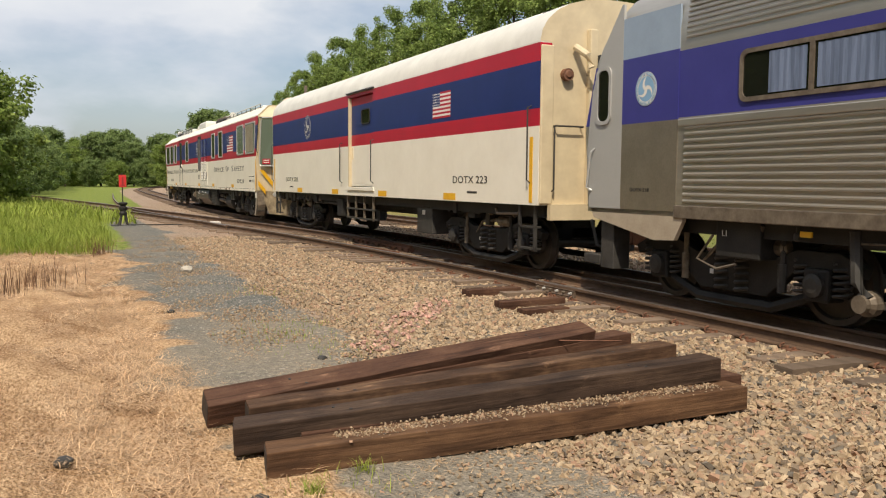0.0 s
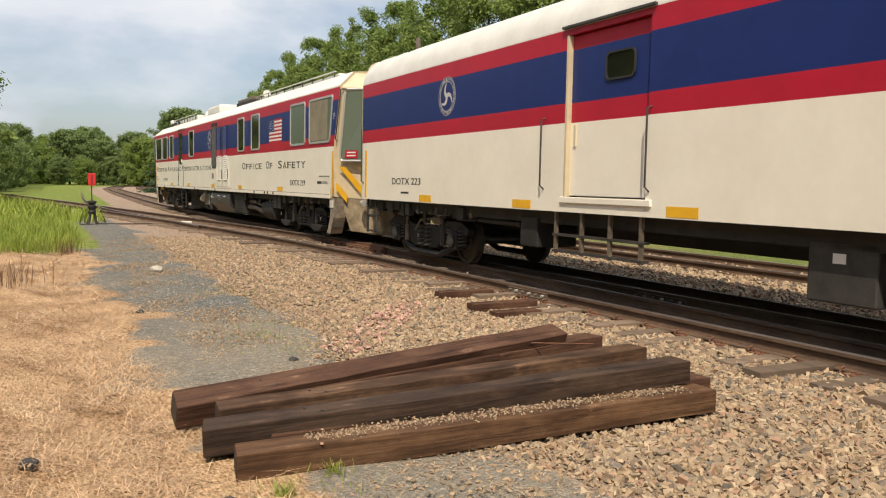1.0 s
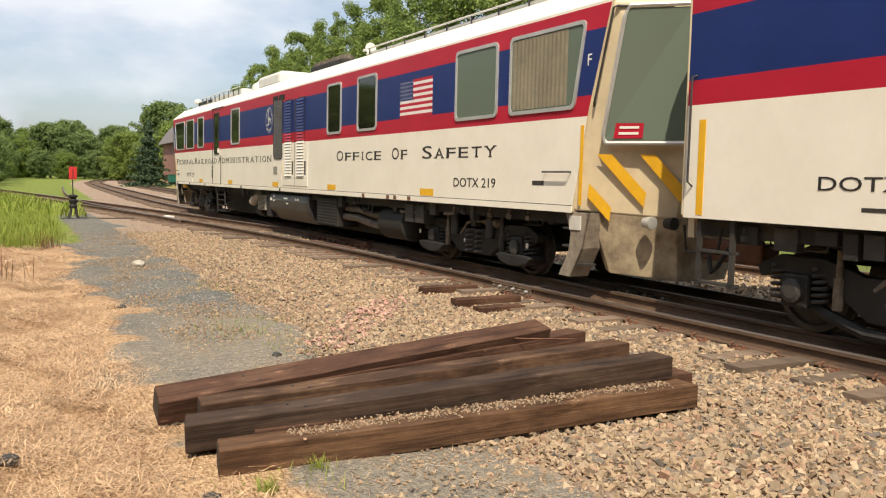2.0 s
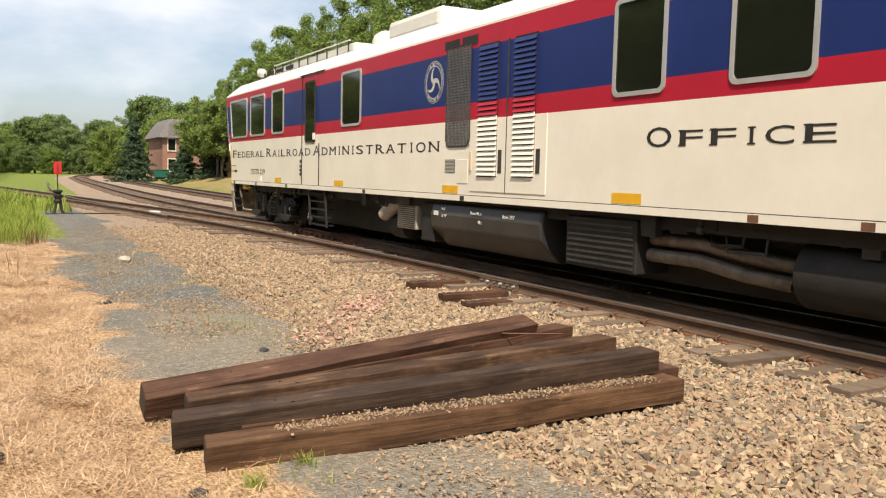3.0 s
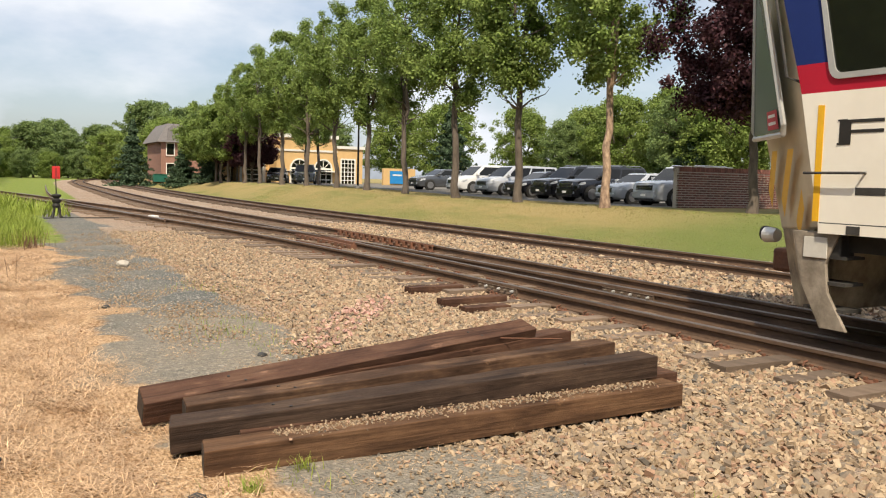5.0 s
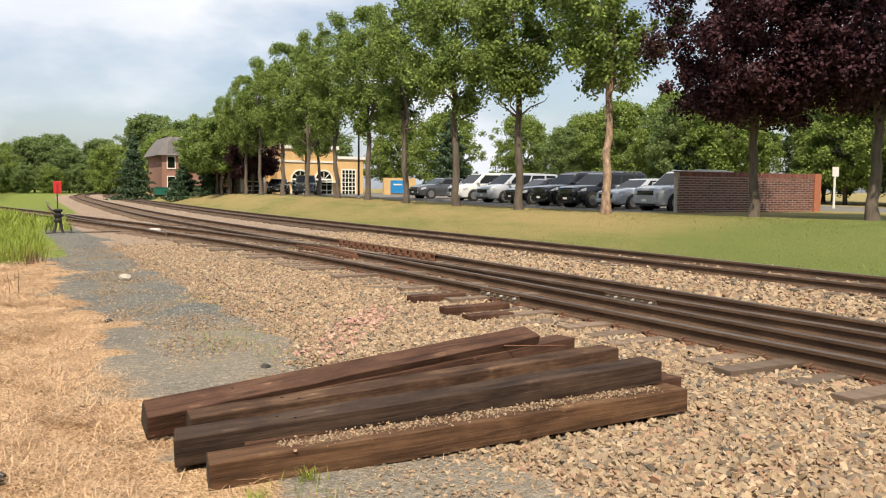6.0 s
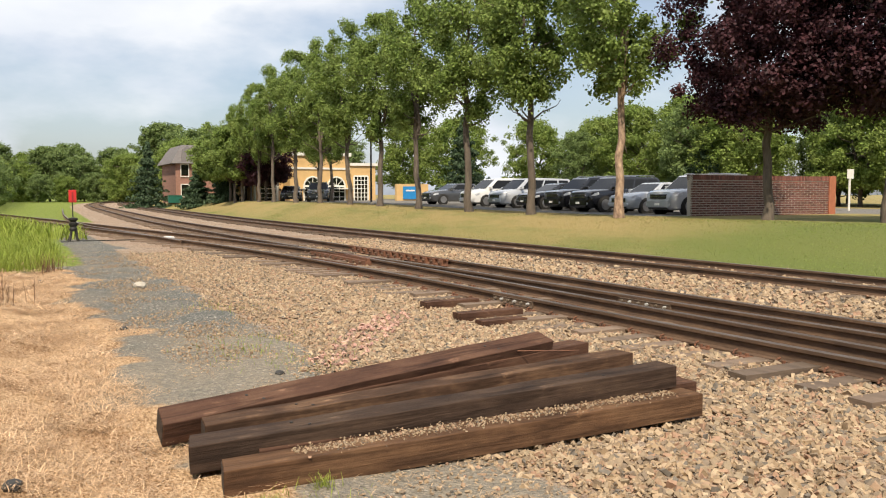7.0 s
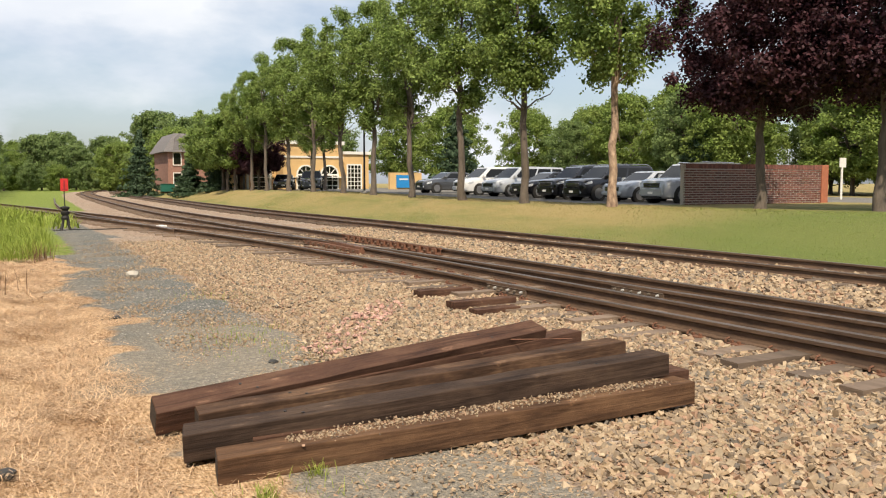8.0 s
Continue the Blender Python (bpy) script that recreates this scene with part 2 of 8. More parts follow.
# ---- mesh building ----
class Mesh:
    """Collects boxes, prisms, tubes and discs into one mesh with material slots."""

    def __init__(self):
        self.v, self.f, self.m = [], [], []
        self.slot = 0

    def poly(self, pts):
        k = len(self.v)
        self.v += [tuple(p) for p in pts]
        self.f.append(tuple(range(k, k + len(pts))))
        self.m.append(self.slot)

    def box(self, x0, x1, y0, y1, z0, z1, m=None):
        k = len(self.v)
        pts = [Vector((x, y, z)) for z in (z0, z1) for y in (y0, y1) for x in (x0, x1)]
        self.v += [tuple(m @ p) if m else tuple(p) for p in pts]
        for q in ((0, 2, 3, 1), (4, 5, 7, 6), (0, 1, 5, 4), (2, 6, 7, 3), (0, 4, 6, 2), (1, 3, 7, 5)):
            self.f.append(tuple(k + i for i in q))
            self.m.append(self.slot)
        return self

    def loft(self, rings, caps=True, closed=True, slots=None):
        """Joins rings of equal count; slots names the material slot of each strip round the ring."""
        k, n = len(self.v), len(rings[0])
        for r in rings:
            self.v += [tuple(p) for p in r]
        for i in range(len(rings) - 1):
            for j in range(n if closed else n - 1):
                a, b = k + i * n + j, k + i * n + (j + 1) % n
                self.f.append((a, b, b + n, a + n))
                self.m.append(slots[j] if slots else self.slot)
        if caps:
            self.f.append(tuple(k + j for j in reversed(range(n))))
            self.f.append(tuple(k + (len(rings) - 1) * n + j for j in range(n)))
            self.m += [self.slot, self.slot]
        return self

    def tube(self, points, radii, n=8, caps=True):
        """A round bar through the points."""
        pts = [Vector(p) for p in points]
        if not isinstance(radii, (list, tuple)):
            radii = [radii] * len(pts)
        rings = []
        for i, p in enumerate(pts):
            t = (pts[min(i + 1, len(pts) - 1)] - pts[max(i - 1, 0)]).normalized()
            u = t.cross(Vector((0.31, 0.95, 0.12)) if abs(t.z) > 0.9 else Vector((0, 0, 1))).normalized()
            w = t.cross(u)
            rings.append([p + (u * math.cos(2 * math.pi * j / n) + w * math.sin(2 * math.pi * j / n)) * radii[i] for j in range(n)])
        return self.loft(rings, caps)

    def lathe(self, c, axis, profile, n=20):
        """Turns (distance along, radius) pairs about an axis through c."""
        ax = Vector(axis).normalized()
        u = ax.orthogonal().normalized()
        w = ax.cross(u)
        rings = [[Vector(c) + ax * h + (u * math.cos(2 * math.pi * j / n) + w * math.sin(2 * math.pi * j / n)) * r for j in range(n)] for h, r in profile]
        return self.loft(rings)

    def data(self, name, mats, smooth=False):
        me = bpy.data.meshes.new(name)
        me.from_pydata(self.v, [], self.f)
        for m in mats:
            me.materials.append(m)
        me.polygons.foreach_set("material_index", self.m)
        if smooth:
            me.polygons.foreach_set("use_smooth", [True] * len(self.f))
            me.set_sharp_from_angle(angle=radians(38))
        me.update()
        return me


def part(name, mesh, mats, parent=None, label="", smooth=False, bevel=0.0, weld=False):
    mats = mats if isinstance(mats, (list, tuple)) else [mats]
    ob = new(name, mesh.data(name, mats, smooth) if isinstance(mesh, Mesh) else mesh)
    if weld:
        bm = bmesh.new()
        bm.from_mesh(ob.data)
        bmesh.ops.remove_doubles(bm, verts=bm.verts, dist=0.0005)
        bm.to_mesh(ob.data)
        bm.free()
    if parent:
        ob.parent = parent
    if label:
        ob["label"] = label
    if bevel:
        b = ob.modifiers.new("bevel", "BEVEL")
        b.width, b.segments, b.limit_method, b.angle_limit = bevel, 2, "ANGLE", radians(40)
    return ob


def thing(name, label, category, group="", m=None, kind=""):
    ob = new(name)
    ob.empty_display_size = 0.2
    if m:
        ob.matrix_world = m
    return tagged(ob, label, category, group, kind)


def lettering(text, size, width=None):
    """Mesh of a line of text in the x-z plane, read from -y, baseline at the origin, cap height = size."""
    cu = bpy.data.curves.new("text", "FONT")
    cu.body, cu.size, cu.extrude = text, size / 0.7, 0.002
    cu.resolution_u = 3
    ob = bpy.data.objects.new("text", cu)
    scene.collection.objects.link(ob)
    me = bpy.data.meshes.new_from_object(ob.evaluated_get(bpy.context.evaluated_depsgraph_get()))
    bpy.data.objects.remove(ob)
    bpy.data.curves.remove(cu)
    xs = [v.co.x for v in me.vertices]
    lo, hi = min(xs), max(xs)
    k = (width / (hi - lo)) if width else 1.0
    for v in me.vertices:
        v.co = Vector(((v.co.x - lo) * k, -v.co.z, v.co.y))
    return me


# ---- plan: a runs along the tracks, away to the far curve; l lies across them, away from the camera ----
THETA = 24.2
TR = pose(0, 0, 0, 0, 0, THETA)


def W(l, a, z=0.0):
    return TR @ Vector((l, a, z))


def smoothed(xs, ys):
    xs, ys = np.array(xs, float), np.array(ys, float)
    fine = np.arange(xs[0], xs[-1], 0.5)
    vals = np.interp(fine, xs, ys)
    k = np.ones(21) / 21
    vals = np.convolve(np.pad(vals, 10, mode="edge"), k, "valid")
    return lambda a: float(np.interp(a, fine, vals))


# centre line of the main track, and of the side track that leaves it
main_at = smoothed([-120, 0, 15, 20, 25, 30, 36, 44, 52, 62, 80, 105, 142, 175, 210, 250, 300],
                   [8.4, 8.4, 8.4, 8.36, 8.27, 8.13, 7.95, 7.8, 7.8, 8.0, 8.6, 9.4, 11.2, 14.5, 21, 33, 55])
side_at = smoothed([-40, -12, 0, 6, 12, 17, 20, 23, 27, 33, 40, 55, 75, 120], [8.4, 8.4, 7.95, 7.66, 7.5, 7.25, 7.02, 6.72, 6.2, 5.3, 4.2, 1.8, -1.6, -9.5])
SECOND = 5.07
RAIL_Z = 0.18

# ---- ground: one sheet to the horizon ----
def steps(*spans):
    out = []
    for lo, hi, st in spans:
        out += list(np.arange(lo, hi, st))
    return np.array(out + [spans[-1][1]])


def smoothstep(x, lo, hi):
    t = np.clip((x - lo) / (hi - lo), 0, 1)
    return t * t * (3 - 2 * t)


def ground_z(l, a):
    """Height of the ground: flat by the tracks, a lawn that rises to the car park behind them."""
    k = l - (main_at(a) - 8.4)
    return 0.84 * float(smoothstep(np.array(k), 15.6, 20.2)) + 0.25 * float(smoothstep(np.array(a), 30, 60)) * float(smoothstep(np.array(k), 15.6, 21))


def ground_sheet():
    ls = steps((-1600, -200, 100), (-200, -40, 10), (-40, -8, 1.5), (-8, 17, 0.2), (17, 32, 0.6), (32, 80, 4), (80, 200, 15), (200, 1600, 100))
    als = steps((-1600, -200, 100), (-200, -30, 10), (-30, -4, 1.5), (-4, 36, 0.25), (36, 90, 1.2), (90, 260, 6), (260, 2000, 120))
    L, A = np.meshgrid(ls, als)
    C = np.array([main_at(a) for a in als])[:, None] - 8.4
    Sd = np.array([side_at(a) for a in als])[:, None]
    K = L - C
    Z = 0.84 * smoothstep(K, 15.6, 20.2) + 0.25 * smoothstep(A, 30, 60) * smoothstep(K, 15.6, 21)
    rough_near = ((np.abs(A - 15) < 40) & (L > -8) & (L < 17))
    bump = 1.6 * np.sin(L * 3.1 + 1.7 * np.sin(A * 1.3)) * np.sin(A * 2.3 + np.sin(L * 2.1)) * 0.018
    rut = -0.05 * np.exp(-((L - 0.25) / 0.35) ** 2) + 0.04 * np.exp(-((L + 0.5) / 0.4) ** 2) + 0.035 * np.exp(-((L - 0.95) / 0.3) ** 2)
    Z = Z + np.where(rough_near & (L < 2.9), bump, bump * 0.4 * (L < 15)) + rut * (A < 26) * (A > -8)
    ballast = smoothstep(L, 2.55, 3.05) * (1 - smoothstep(K, 15.2, 15.5))
    ballast *= np.where(A > 28, smoothstep(L, Sd - 3.2, Sd - 2.2), 1.0)
    Z = Z - 0.035 * ballast
    # between the side track and the main track beyond the stand, stone gives way to weeds
    gap_weeds = smoothstep(A, 50, 60) * (1 - smoothstep(K, 4.6, 5.6)) * smoothstep(L, Sd + 1.6, Sd + 3.0)
    wob = L + 0.30 * np.sin(A * 0.9 + 1.0) + 0.18 * np.sin(A * 2.7) + 0.10 * np.sin(A * 6.1 + L)
    debris = (1 - smoothstep(A + 0.8 * np.sin(L * 2.1), 8.6, 11.2)) * (1 - smoothstep(wob, 2.6, 3.2))
    straw = (1 - smoothstep(wob, 0.5, 1.5)) * (1 - smoothstep(A, 19.5, 23)) * smoothstep(L, -14, -9)
    weeds = np.maximum((1 - smoothstep(L, 1.0, 2.0)) * smoothstep(A, 19.5, 23), 1 - smoothstep(L, -14, -9))
    weeds = np.maximum(weeds, np.where(A > 36, 1 - smoothstep(L, Sd - 3.0, Sd - 2.0), 0))
    weeds = np.maximum(weeds, gap_weeds * 0.8)
    lawn = smoothstep(K, 15.2, 15.5)
    lot = smoothstep(K, 23.0, 23.3) * np.where(K < 34, smoothstep(A, 25.8, 26.2), smoothstep(A, 20, 20.5)) * (1 - smoothstep(A, 150, 155)) * (1 - smoothstep(K, 46, 47))
    nl, na = len(ls), len(als)
    verts = np.stack([L.ravel(), A.ravel(), Z.ravel()], 1)
    idx = np.arange(nl * na).reshape(na, nl)
    quads = np.stack([idx[:-1, :-1], idx[:-1, 1:], idx[1:, 1:], idx[1:, :-1]], -1).reshape(-1, 4)
    me = bpy.data.meshes.new("ground")
    me.from_pydata(verts.tolist(), [], quads.tolist())
    me.polygons.foreach_set("use_smooth", [True] * len(quads))
    for nm, arr in (("ballast", ballast), ("straw", straw), ("weeds", weeds), ("lawn", lawn), ("lot", lot), ("debris", debris)):
        at = me.attributes.new(nm, "FLOAT", "POINT")
        at.data.foreach_set("value", (arr + np.zeros_like(L)).ravel().astype(np.float32))
    return me


def ground_material():
    m = bpy.data.materials.new("ground")
    m.use_nodes = True
    nt = m.node_tree
    p = nt.nodes["Principled BSDF"]
    tc = nt.nodes.new("ShaderNodeTexCoord")

    def noise_node(scale, detail=6.0, rough=0.6, stretch=None):
        n = nt.nodes.new("ShaderNodeTexNoise")
        n.inputs["Scale"].default_value, n.inputs["Detail"].default_value, n.inputs["Roughness"].default_value = scale, detail, rough
        src = tc.outputs["Object"]
        if stretch:
            mp = nt.nodes.new("ShaderNodeMapping")
            mp.inputs["Scale"].default_value = stretch
            nt.links.new(src, mp.inputs["Vector"])
            src = mp.outputs["Vector"]
        nt.links.new(src, n.inputs["Vector"])
        return n.outputs["Fac"]

    def coloured(fac, stops):
        r = ramp_node(nt, stops)
        nt.links.new(fac, r.inputs["Fac"])
        return r.outputs["Color"]

    def mixed(fac, a, b, kind="MIX"):
        x = nt.nodes.new("ShaderNodeMixRGB")
        x.blend_type = kind
        if isinstance(fac, float):
            x.inputs["Fac"].default_value = fac
        else:
            nt.links.new(fac, x.inputs["Fac"])
        nt.links.new(a, x.inputs["Color1"])
        nt.links.new(b, x.inputs["Color2"])
        return x.outputs["Color"]

    edge = noise_node(2.2, 8.0, 0.7)
    grain = noise_node(60.0, 4.0)
    patch = noise_node(0.55, 6.0)

    def zone(name, width=0.10):
        at = nt.nodes.new("ShaderNodeAttribute")
        at.attribute_name = name
        add = nt.nodes.new("ShaderNodeMath")
        add.operation = "ADD"
        nt.links.new(at.outputs["Fac"], add.inputs[0])
        nt.links.new(edge, add.inputs[1])
        mr = nt.nodes.new("ShaderNodeMapRange")
        mr.inputs["From Min"].default_value, mr.inputs["From Max"].default_value = 1.0 - width, 1.0 + width
        nt.links.new(add.outputs[0], mr.inputs["Value"])
        return mr.outputs["Result"]

    # crushed grey gravel with pale chips
    vor = nt.nodes.new("ShaderNodeTexVoronoi")
    vor.inputs["Scale"].default_value = 45.0
    nt.links.new(tc.outputs["Object"], vor.inputs["Vector"])
    chips = coloured(vor.outputs["Color"], [(0.0, (0.07, 0.075, 0.07)), (0.5, (0.14, 0.143, 0.132)), (0.78, (0.22, 0.212, 0.19)), (0.93, (0.55, 0.5, 0.44))])
    tan = coloured(grain, [(0.3, (0.20, 0.165, 0.12)), (0.7, (0.38, 0.31, 0.22))])
    gravel = mixed(coloured(patch, [(0.42, (0, 0, 0)), (0.66, (0.35, 0.35, 0.35))]), chips, tan)
    col = gravel
    at_d = nt.nodes.new("ShaderNodeAttribute")
    at_d.attribute_name = "debris"
    litter = coloured(noise_node(16.0, 8.0, 0.75), [(0.30, (0.13, 0.12, 0.105)), (0.46, (0.27, 0.235, 0.185)), (0.62, (0.42, 0.35, 0.26)), (0.75, (0.24, 0.235, 0.215))])
    md = nt.nodes.new("ShaderNodeMath")
    md.operation = "MULTIPLY"
    md.inputs[1].default_value = 0.55
    nt.links.new(at_d.outputs["Fac"], md.inputs[0])
    col = mixed(md.outputs[0], col, litter)
    # ballast bed
    vb = nt.nodes.new("ShaderNodeTexVoronoi")
    vb.inputs["Scale"].default_value = 22.0
    nt.links.new(tc.outputs["Object"], vb.inputs["Vector"])
    stones = coloured(vb.outputs["Color"], [(0.0, (0.17, 0.13, 0.10)), (0.5, (0.34, 0.27, 0.21)), (1.0, (0.50, 0.42, 0.34))])
    rusty = coloured(patch, [(0.35, (1.0, 1.0, 1.0)), (0.7, (0.92, 0.78, 0.68))])
    stones = mixed(1.0, stones, rusty, "MULTIPLY")
    col = mixed(zone("ballast"), col, stones)
    # mown dry straw over earth
    fibre = noise_node(9.0, 8.0, 0.72, (6.0, 1.6, 1.0))
    straw = coloured(fibre, [(0.30, (0.14, 0.075, 0.04)), (0.44, (0.38, 0.24, 0.125)), (0.56, (0.64, 0.44, 0.265)), (0.72, (0.80, 0.60, 0.40))])
    bare = coloured(noise_node(0.9, 7.0, 0.65, (1.4, 0.55, 1.0)), [(0.40, (0.62, 0.56, 0.52)), (0.58, (1.0, 1.0, 1.0))])
    straw = mixed(1.0, straw, bare, "MULTIPLY")
    col = mixed(zone("straw"), col, straw)
    weeds = coloured(noise_node(3.0, 8.0, 0.7), [(0.3, (0.09, 0.13, 0.025)), (0.55, (0.20, 0.25, 0.05)), (0.75, (0.36, 0.32, 0.12))])
    col = mixed(zone("weeds"), col, weeds)
    blades = noise_node(38.0, 4.0, 0.7)
    dry = coloured(noise_node(0.5, 7.0, 0.68, (0.9, 0.3, 1.0)), [(0.30, (0.15, 0.15, 0.15)), (0.54, (1, 1, 1))])
    green = coloured(blades, [(0.3, (0.085, 0.125, 0.028)), (0.7, (0.165, 0.205, 0.055))])
    yellow = coloured(blades, [(0.3, (0.24, 0.19, 0.075)), (0.7, (0.42, 0.32, 0.15))])
    # greener where the lawn lies under the dark trees
    sep = nt.nodes.new("ShaderNodeSeparateXYZ")
    nt.links.new(tc.outputs["Object"], sep.inputs[0])
    far = nt.nodes.new("ShaderNodeMapRange")
    far.inputs["From Min"].default_value, far.inputs["From Max"].default_value = 16.0, 23.0
    far.inputs["To Min"].default_value, far.inputs["To Max"].default_value = 0.15, 1.0
    nt.links.new(sep.outputs["Y"], far.inputs["Value"])
    mul = nt.nodes.new("ShaderNodeMath")
    mul.operation = "MULTIPLY"
    nt.links.new(dry, mul.inputs[0])
    slope = nt.nodes.new("ShaderNodeMapRange")
    slope.inputs["From Min"].default_value, slope.inputs["From Max"].default_value = 15.6, 18.2
    slope.inputs["To Min"].default_value, slope.inputs["To Max"].default_value = 0.6, 0.95
    nt.links.new(sep.outputs["X"], slope.inputs["Value"])
    mul0 = nt.nodes.new("ShaderNodeMath")
    mul0.operation = "MULTIPLY"
    nt.links.new(far.outputs["Result"], mul0.inputs[0])
    nt.links.new(slope.outputs["Result"], mul0.inputs[1])
    nt.links.new(mul0.outputs[0], mul.inputs[1])
    lawn = mixed(mul.outputs[0], green, yellow)
    col = mixed(zone("lawn"), col, lawn)
    tar = coloured(grain, [(0.3, (0.16, 0.15, 0.14)), (0.7, (0.24, 0.23, 0.21))])
    col = mixed(zone("lot", 0.05), col, tar)
    nt.links.new(col, p.inputs["Base Color"])
    p.inputs["Roughness"].default_value = 0.95
    p.inputs["Specular IOR Level"].default_value = 0.2
    bn = nt.nodes.new("ShaderNodeBump")
    bn.inputs["Strength"].default_value, bn.inputs["Distance"].default_value = 0.9, 0.02
    hm = nt.nodes.new("ShaderNodeMath")
    hm.operation = "ADD"
    nt.links.new(fibre, hm.inputs[0])
    nt.links.new(vor.outputs["Distance"], hm.inputs[1])
    nt.links.new(hm.outputs[0], bn.inputs["Height"])
    nt.links.new(bn.outputs["Normal"], p.inputs["Normal"])
    return m


GROUND = ground_material()
g_me = ground_sheet()
g_me.materials.append(GROUND)
ground = new("ground", g_me)
ground.matrix_world = TR
tagged(ground, "rail-side ground of straw, grey gravel, ballast and lawn", "ground", kind="structure")

# ---- tracks ----
RAIL_PROFILE = [(-0.07, -0.175), (0.07, -0.175), (0.07, -0.16), (0.018, -0.148), (0.009, -0.12), (0.009, -0.055), (0.036, -0.042), (0.036, -0.008),
                (0.028, 0.0), (-0.028, 0.0), (-0.036, -0.008), (-0.036, -0.042), (-0.009, -0.055), (-0.009, -0.12), (-0.018, -0.148), (-0.07, -0.16)]


def rail_mesh(line, a0, a1, top=RAIL_Z, step=None):
    """A rail swept along l = line(a)."""
    m = Mesh()
    aa = [a0]
    while aa[-1] < a1 - 1e-6:
        aa.append(min(a1, aa[-1] + (step or (0.8 if aa[-1] < 45 else 3.0))))
    rings = [[(line(a) + x, a, top + z) for x, z in RAIL_PROFILE] for a in aa]
    m.loft([list(reversed(r)) for r in rings], slots=[1 if i in (5, 6, 7) else 0 for i in range(16)])
    return m


def track(name, label, lines):
    t = thing(name, label, "track", m=TR, kind="structure")
    for line, a0, a1 in lines:
        part("rail", rail_mesh(line, a0, a1), [RAIL_SIDE, RAIL_TOP], t)
    return t


G = 0.753
main_track = track("main_track", "main railway track of brown rusty rails on timber sleepers", [
    (lambda a: main_at(a) + G, -45, 270), (lambda a: main_at(a) - G, -45, 270)])
second_track = track("second_track", "second railway track beside the lawn, rails rusty brown", [
    (lambda a: main_at(a) + SECOND + G, -45, 270), (lambda a: main_at(a) + SECOND - G, -45, 270)])
side_track = track("side_track", "side track leaving the main line through a turnout", [
    (lambda a: side_at(a) + G, -9, 100), (lambda a: side_at(a) - G, -14, 100)])

# ---- train ----
# Car space: x across (the camera side is -x), y along the car from its leading end at 0 to its tail, z up from the ground.
SIDE = -1.48
BANDS_A = [(1.30, 0), (2.62, 1), (2.90, 2), (3.77, 1), (4.08, 0)]      # sill, red, blue, red, cream
BANDS_B = [(1.34, 0), (2.62, 1), (2.90, 2), (3.65, 1), (3.94, 4)]
CAR_MATS = [CREAM, RED, BLUE, CREAM_SUNWARM, WHITE_ROOF, UNDER]


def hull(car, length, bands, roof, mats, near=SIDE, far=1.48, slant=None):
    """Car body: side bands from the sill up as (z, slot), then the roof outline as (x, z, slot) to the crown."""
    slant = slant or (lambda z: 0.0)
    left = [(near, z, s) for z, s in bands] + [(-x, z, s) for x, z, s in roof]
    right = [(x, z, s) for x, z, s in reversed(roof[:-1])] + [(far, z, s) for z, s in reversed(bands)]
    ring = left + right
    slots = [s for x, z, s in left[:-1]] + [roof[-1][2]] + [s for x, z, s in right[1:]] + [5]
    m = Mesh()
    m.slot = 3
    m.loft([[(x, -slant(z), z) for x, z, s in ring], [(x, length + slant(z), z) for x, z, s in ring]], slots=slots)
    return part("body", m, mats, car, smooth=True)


def banded(m, y0, y1, z0, z1, x0, x1, bands):
    """Boxes between two z, cut at the colour bands."""
    for i, (z, s) in enumerate(bands):
        top = bands[i + 1][0] if i + 1 < len(bands) else 9.0
        lo, hi = max(z, z0), min(top, z1)
        if hi > lo + 1e-4:
            m.slot = s
            m.box(x0, x1, y0, y1, lo, hi)
    return m


def rounded(y0, y1, z0, z1, r, skew=0.0, skew1=0.0):
    """Outline of a window; skew shifts the lower left or right corners inwards."""
    pts = []
    for cy, cz, a0 in ((y1 - r, z1 - r, 0), (y0 + r, z1 - r, 90), (y0 + r, z0 + r, 180), (y1 - r, z0 + r, 270)):
        for k in range(5):
            a = radians(a0 + k * 22.5)
            y, z = cy + r * math.cos(a), cz + r * math.sin(a)
            t = (z1 - z) / (z1 - z0)
            y += skew * t * (y1 - y) / (y1 - y0) - skew1 * t * (y - y0) / (y1 - y0)
            pts.append((y, z))
    return pts


def car_window(car, y0, y1, z0, z1, r=0.1, frame_mat=None, pane_mat=None, border=0.055, x=SIDE, skew=0.0, skew1=0.0, curtain=None, label=""):
    o = rounded(y0, y1, z0, z1, r, skew, skew1)
    i = rounded(y0 + border, y1 - border, z0 + border, z1 - border, max(r - border * 0.5, 0.03), skew, skew1)
    m = Mesh()
    n = len(o)
    k = 0
    for ring_a, ring_b in (((o, 0.0), (o, 0.022)), ((o, 0.022), (i, 0.022)), ((i, 0.022), (i, 0.004))):
        (pa, da), (pb, db) = ring_a, ring_b
        for j in range(n):
            j2 = (j + 1) % n
            m.poly([(x - da, *pa[j]), (x - da, *pa[j2]), (x - db, *pb[j2]), (x - db, *pb[j])])
    w = part("window", m, frame_mat or ALU, car, label)
    p = Mesh()
    p.poly([(x - 0.006, y, z) for y, z in i])
    part("pane", p, pane_mat or GLASS, w)
    if curtain:
        for a, b in curtain[1]:
            c = Mesh()
            steps_n = max(3, int((b - a) / 0.05))
            top = [(x - 0.008 - 0.007 * (q % 2), a + (b - a) * q / steps_n, z1 - border - 0.02) for q in range(steps_n + 1)]
            bot = [(px, y, z0 + border + 0.02) for px, y, _ in top]
            c.loft([top, bot], caps=False, closed=False)
            part("curtain", c, curtain[0], w)
    return w


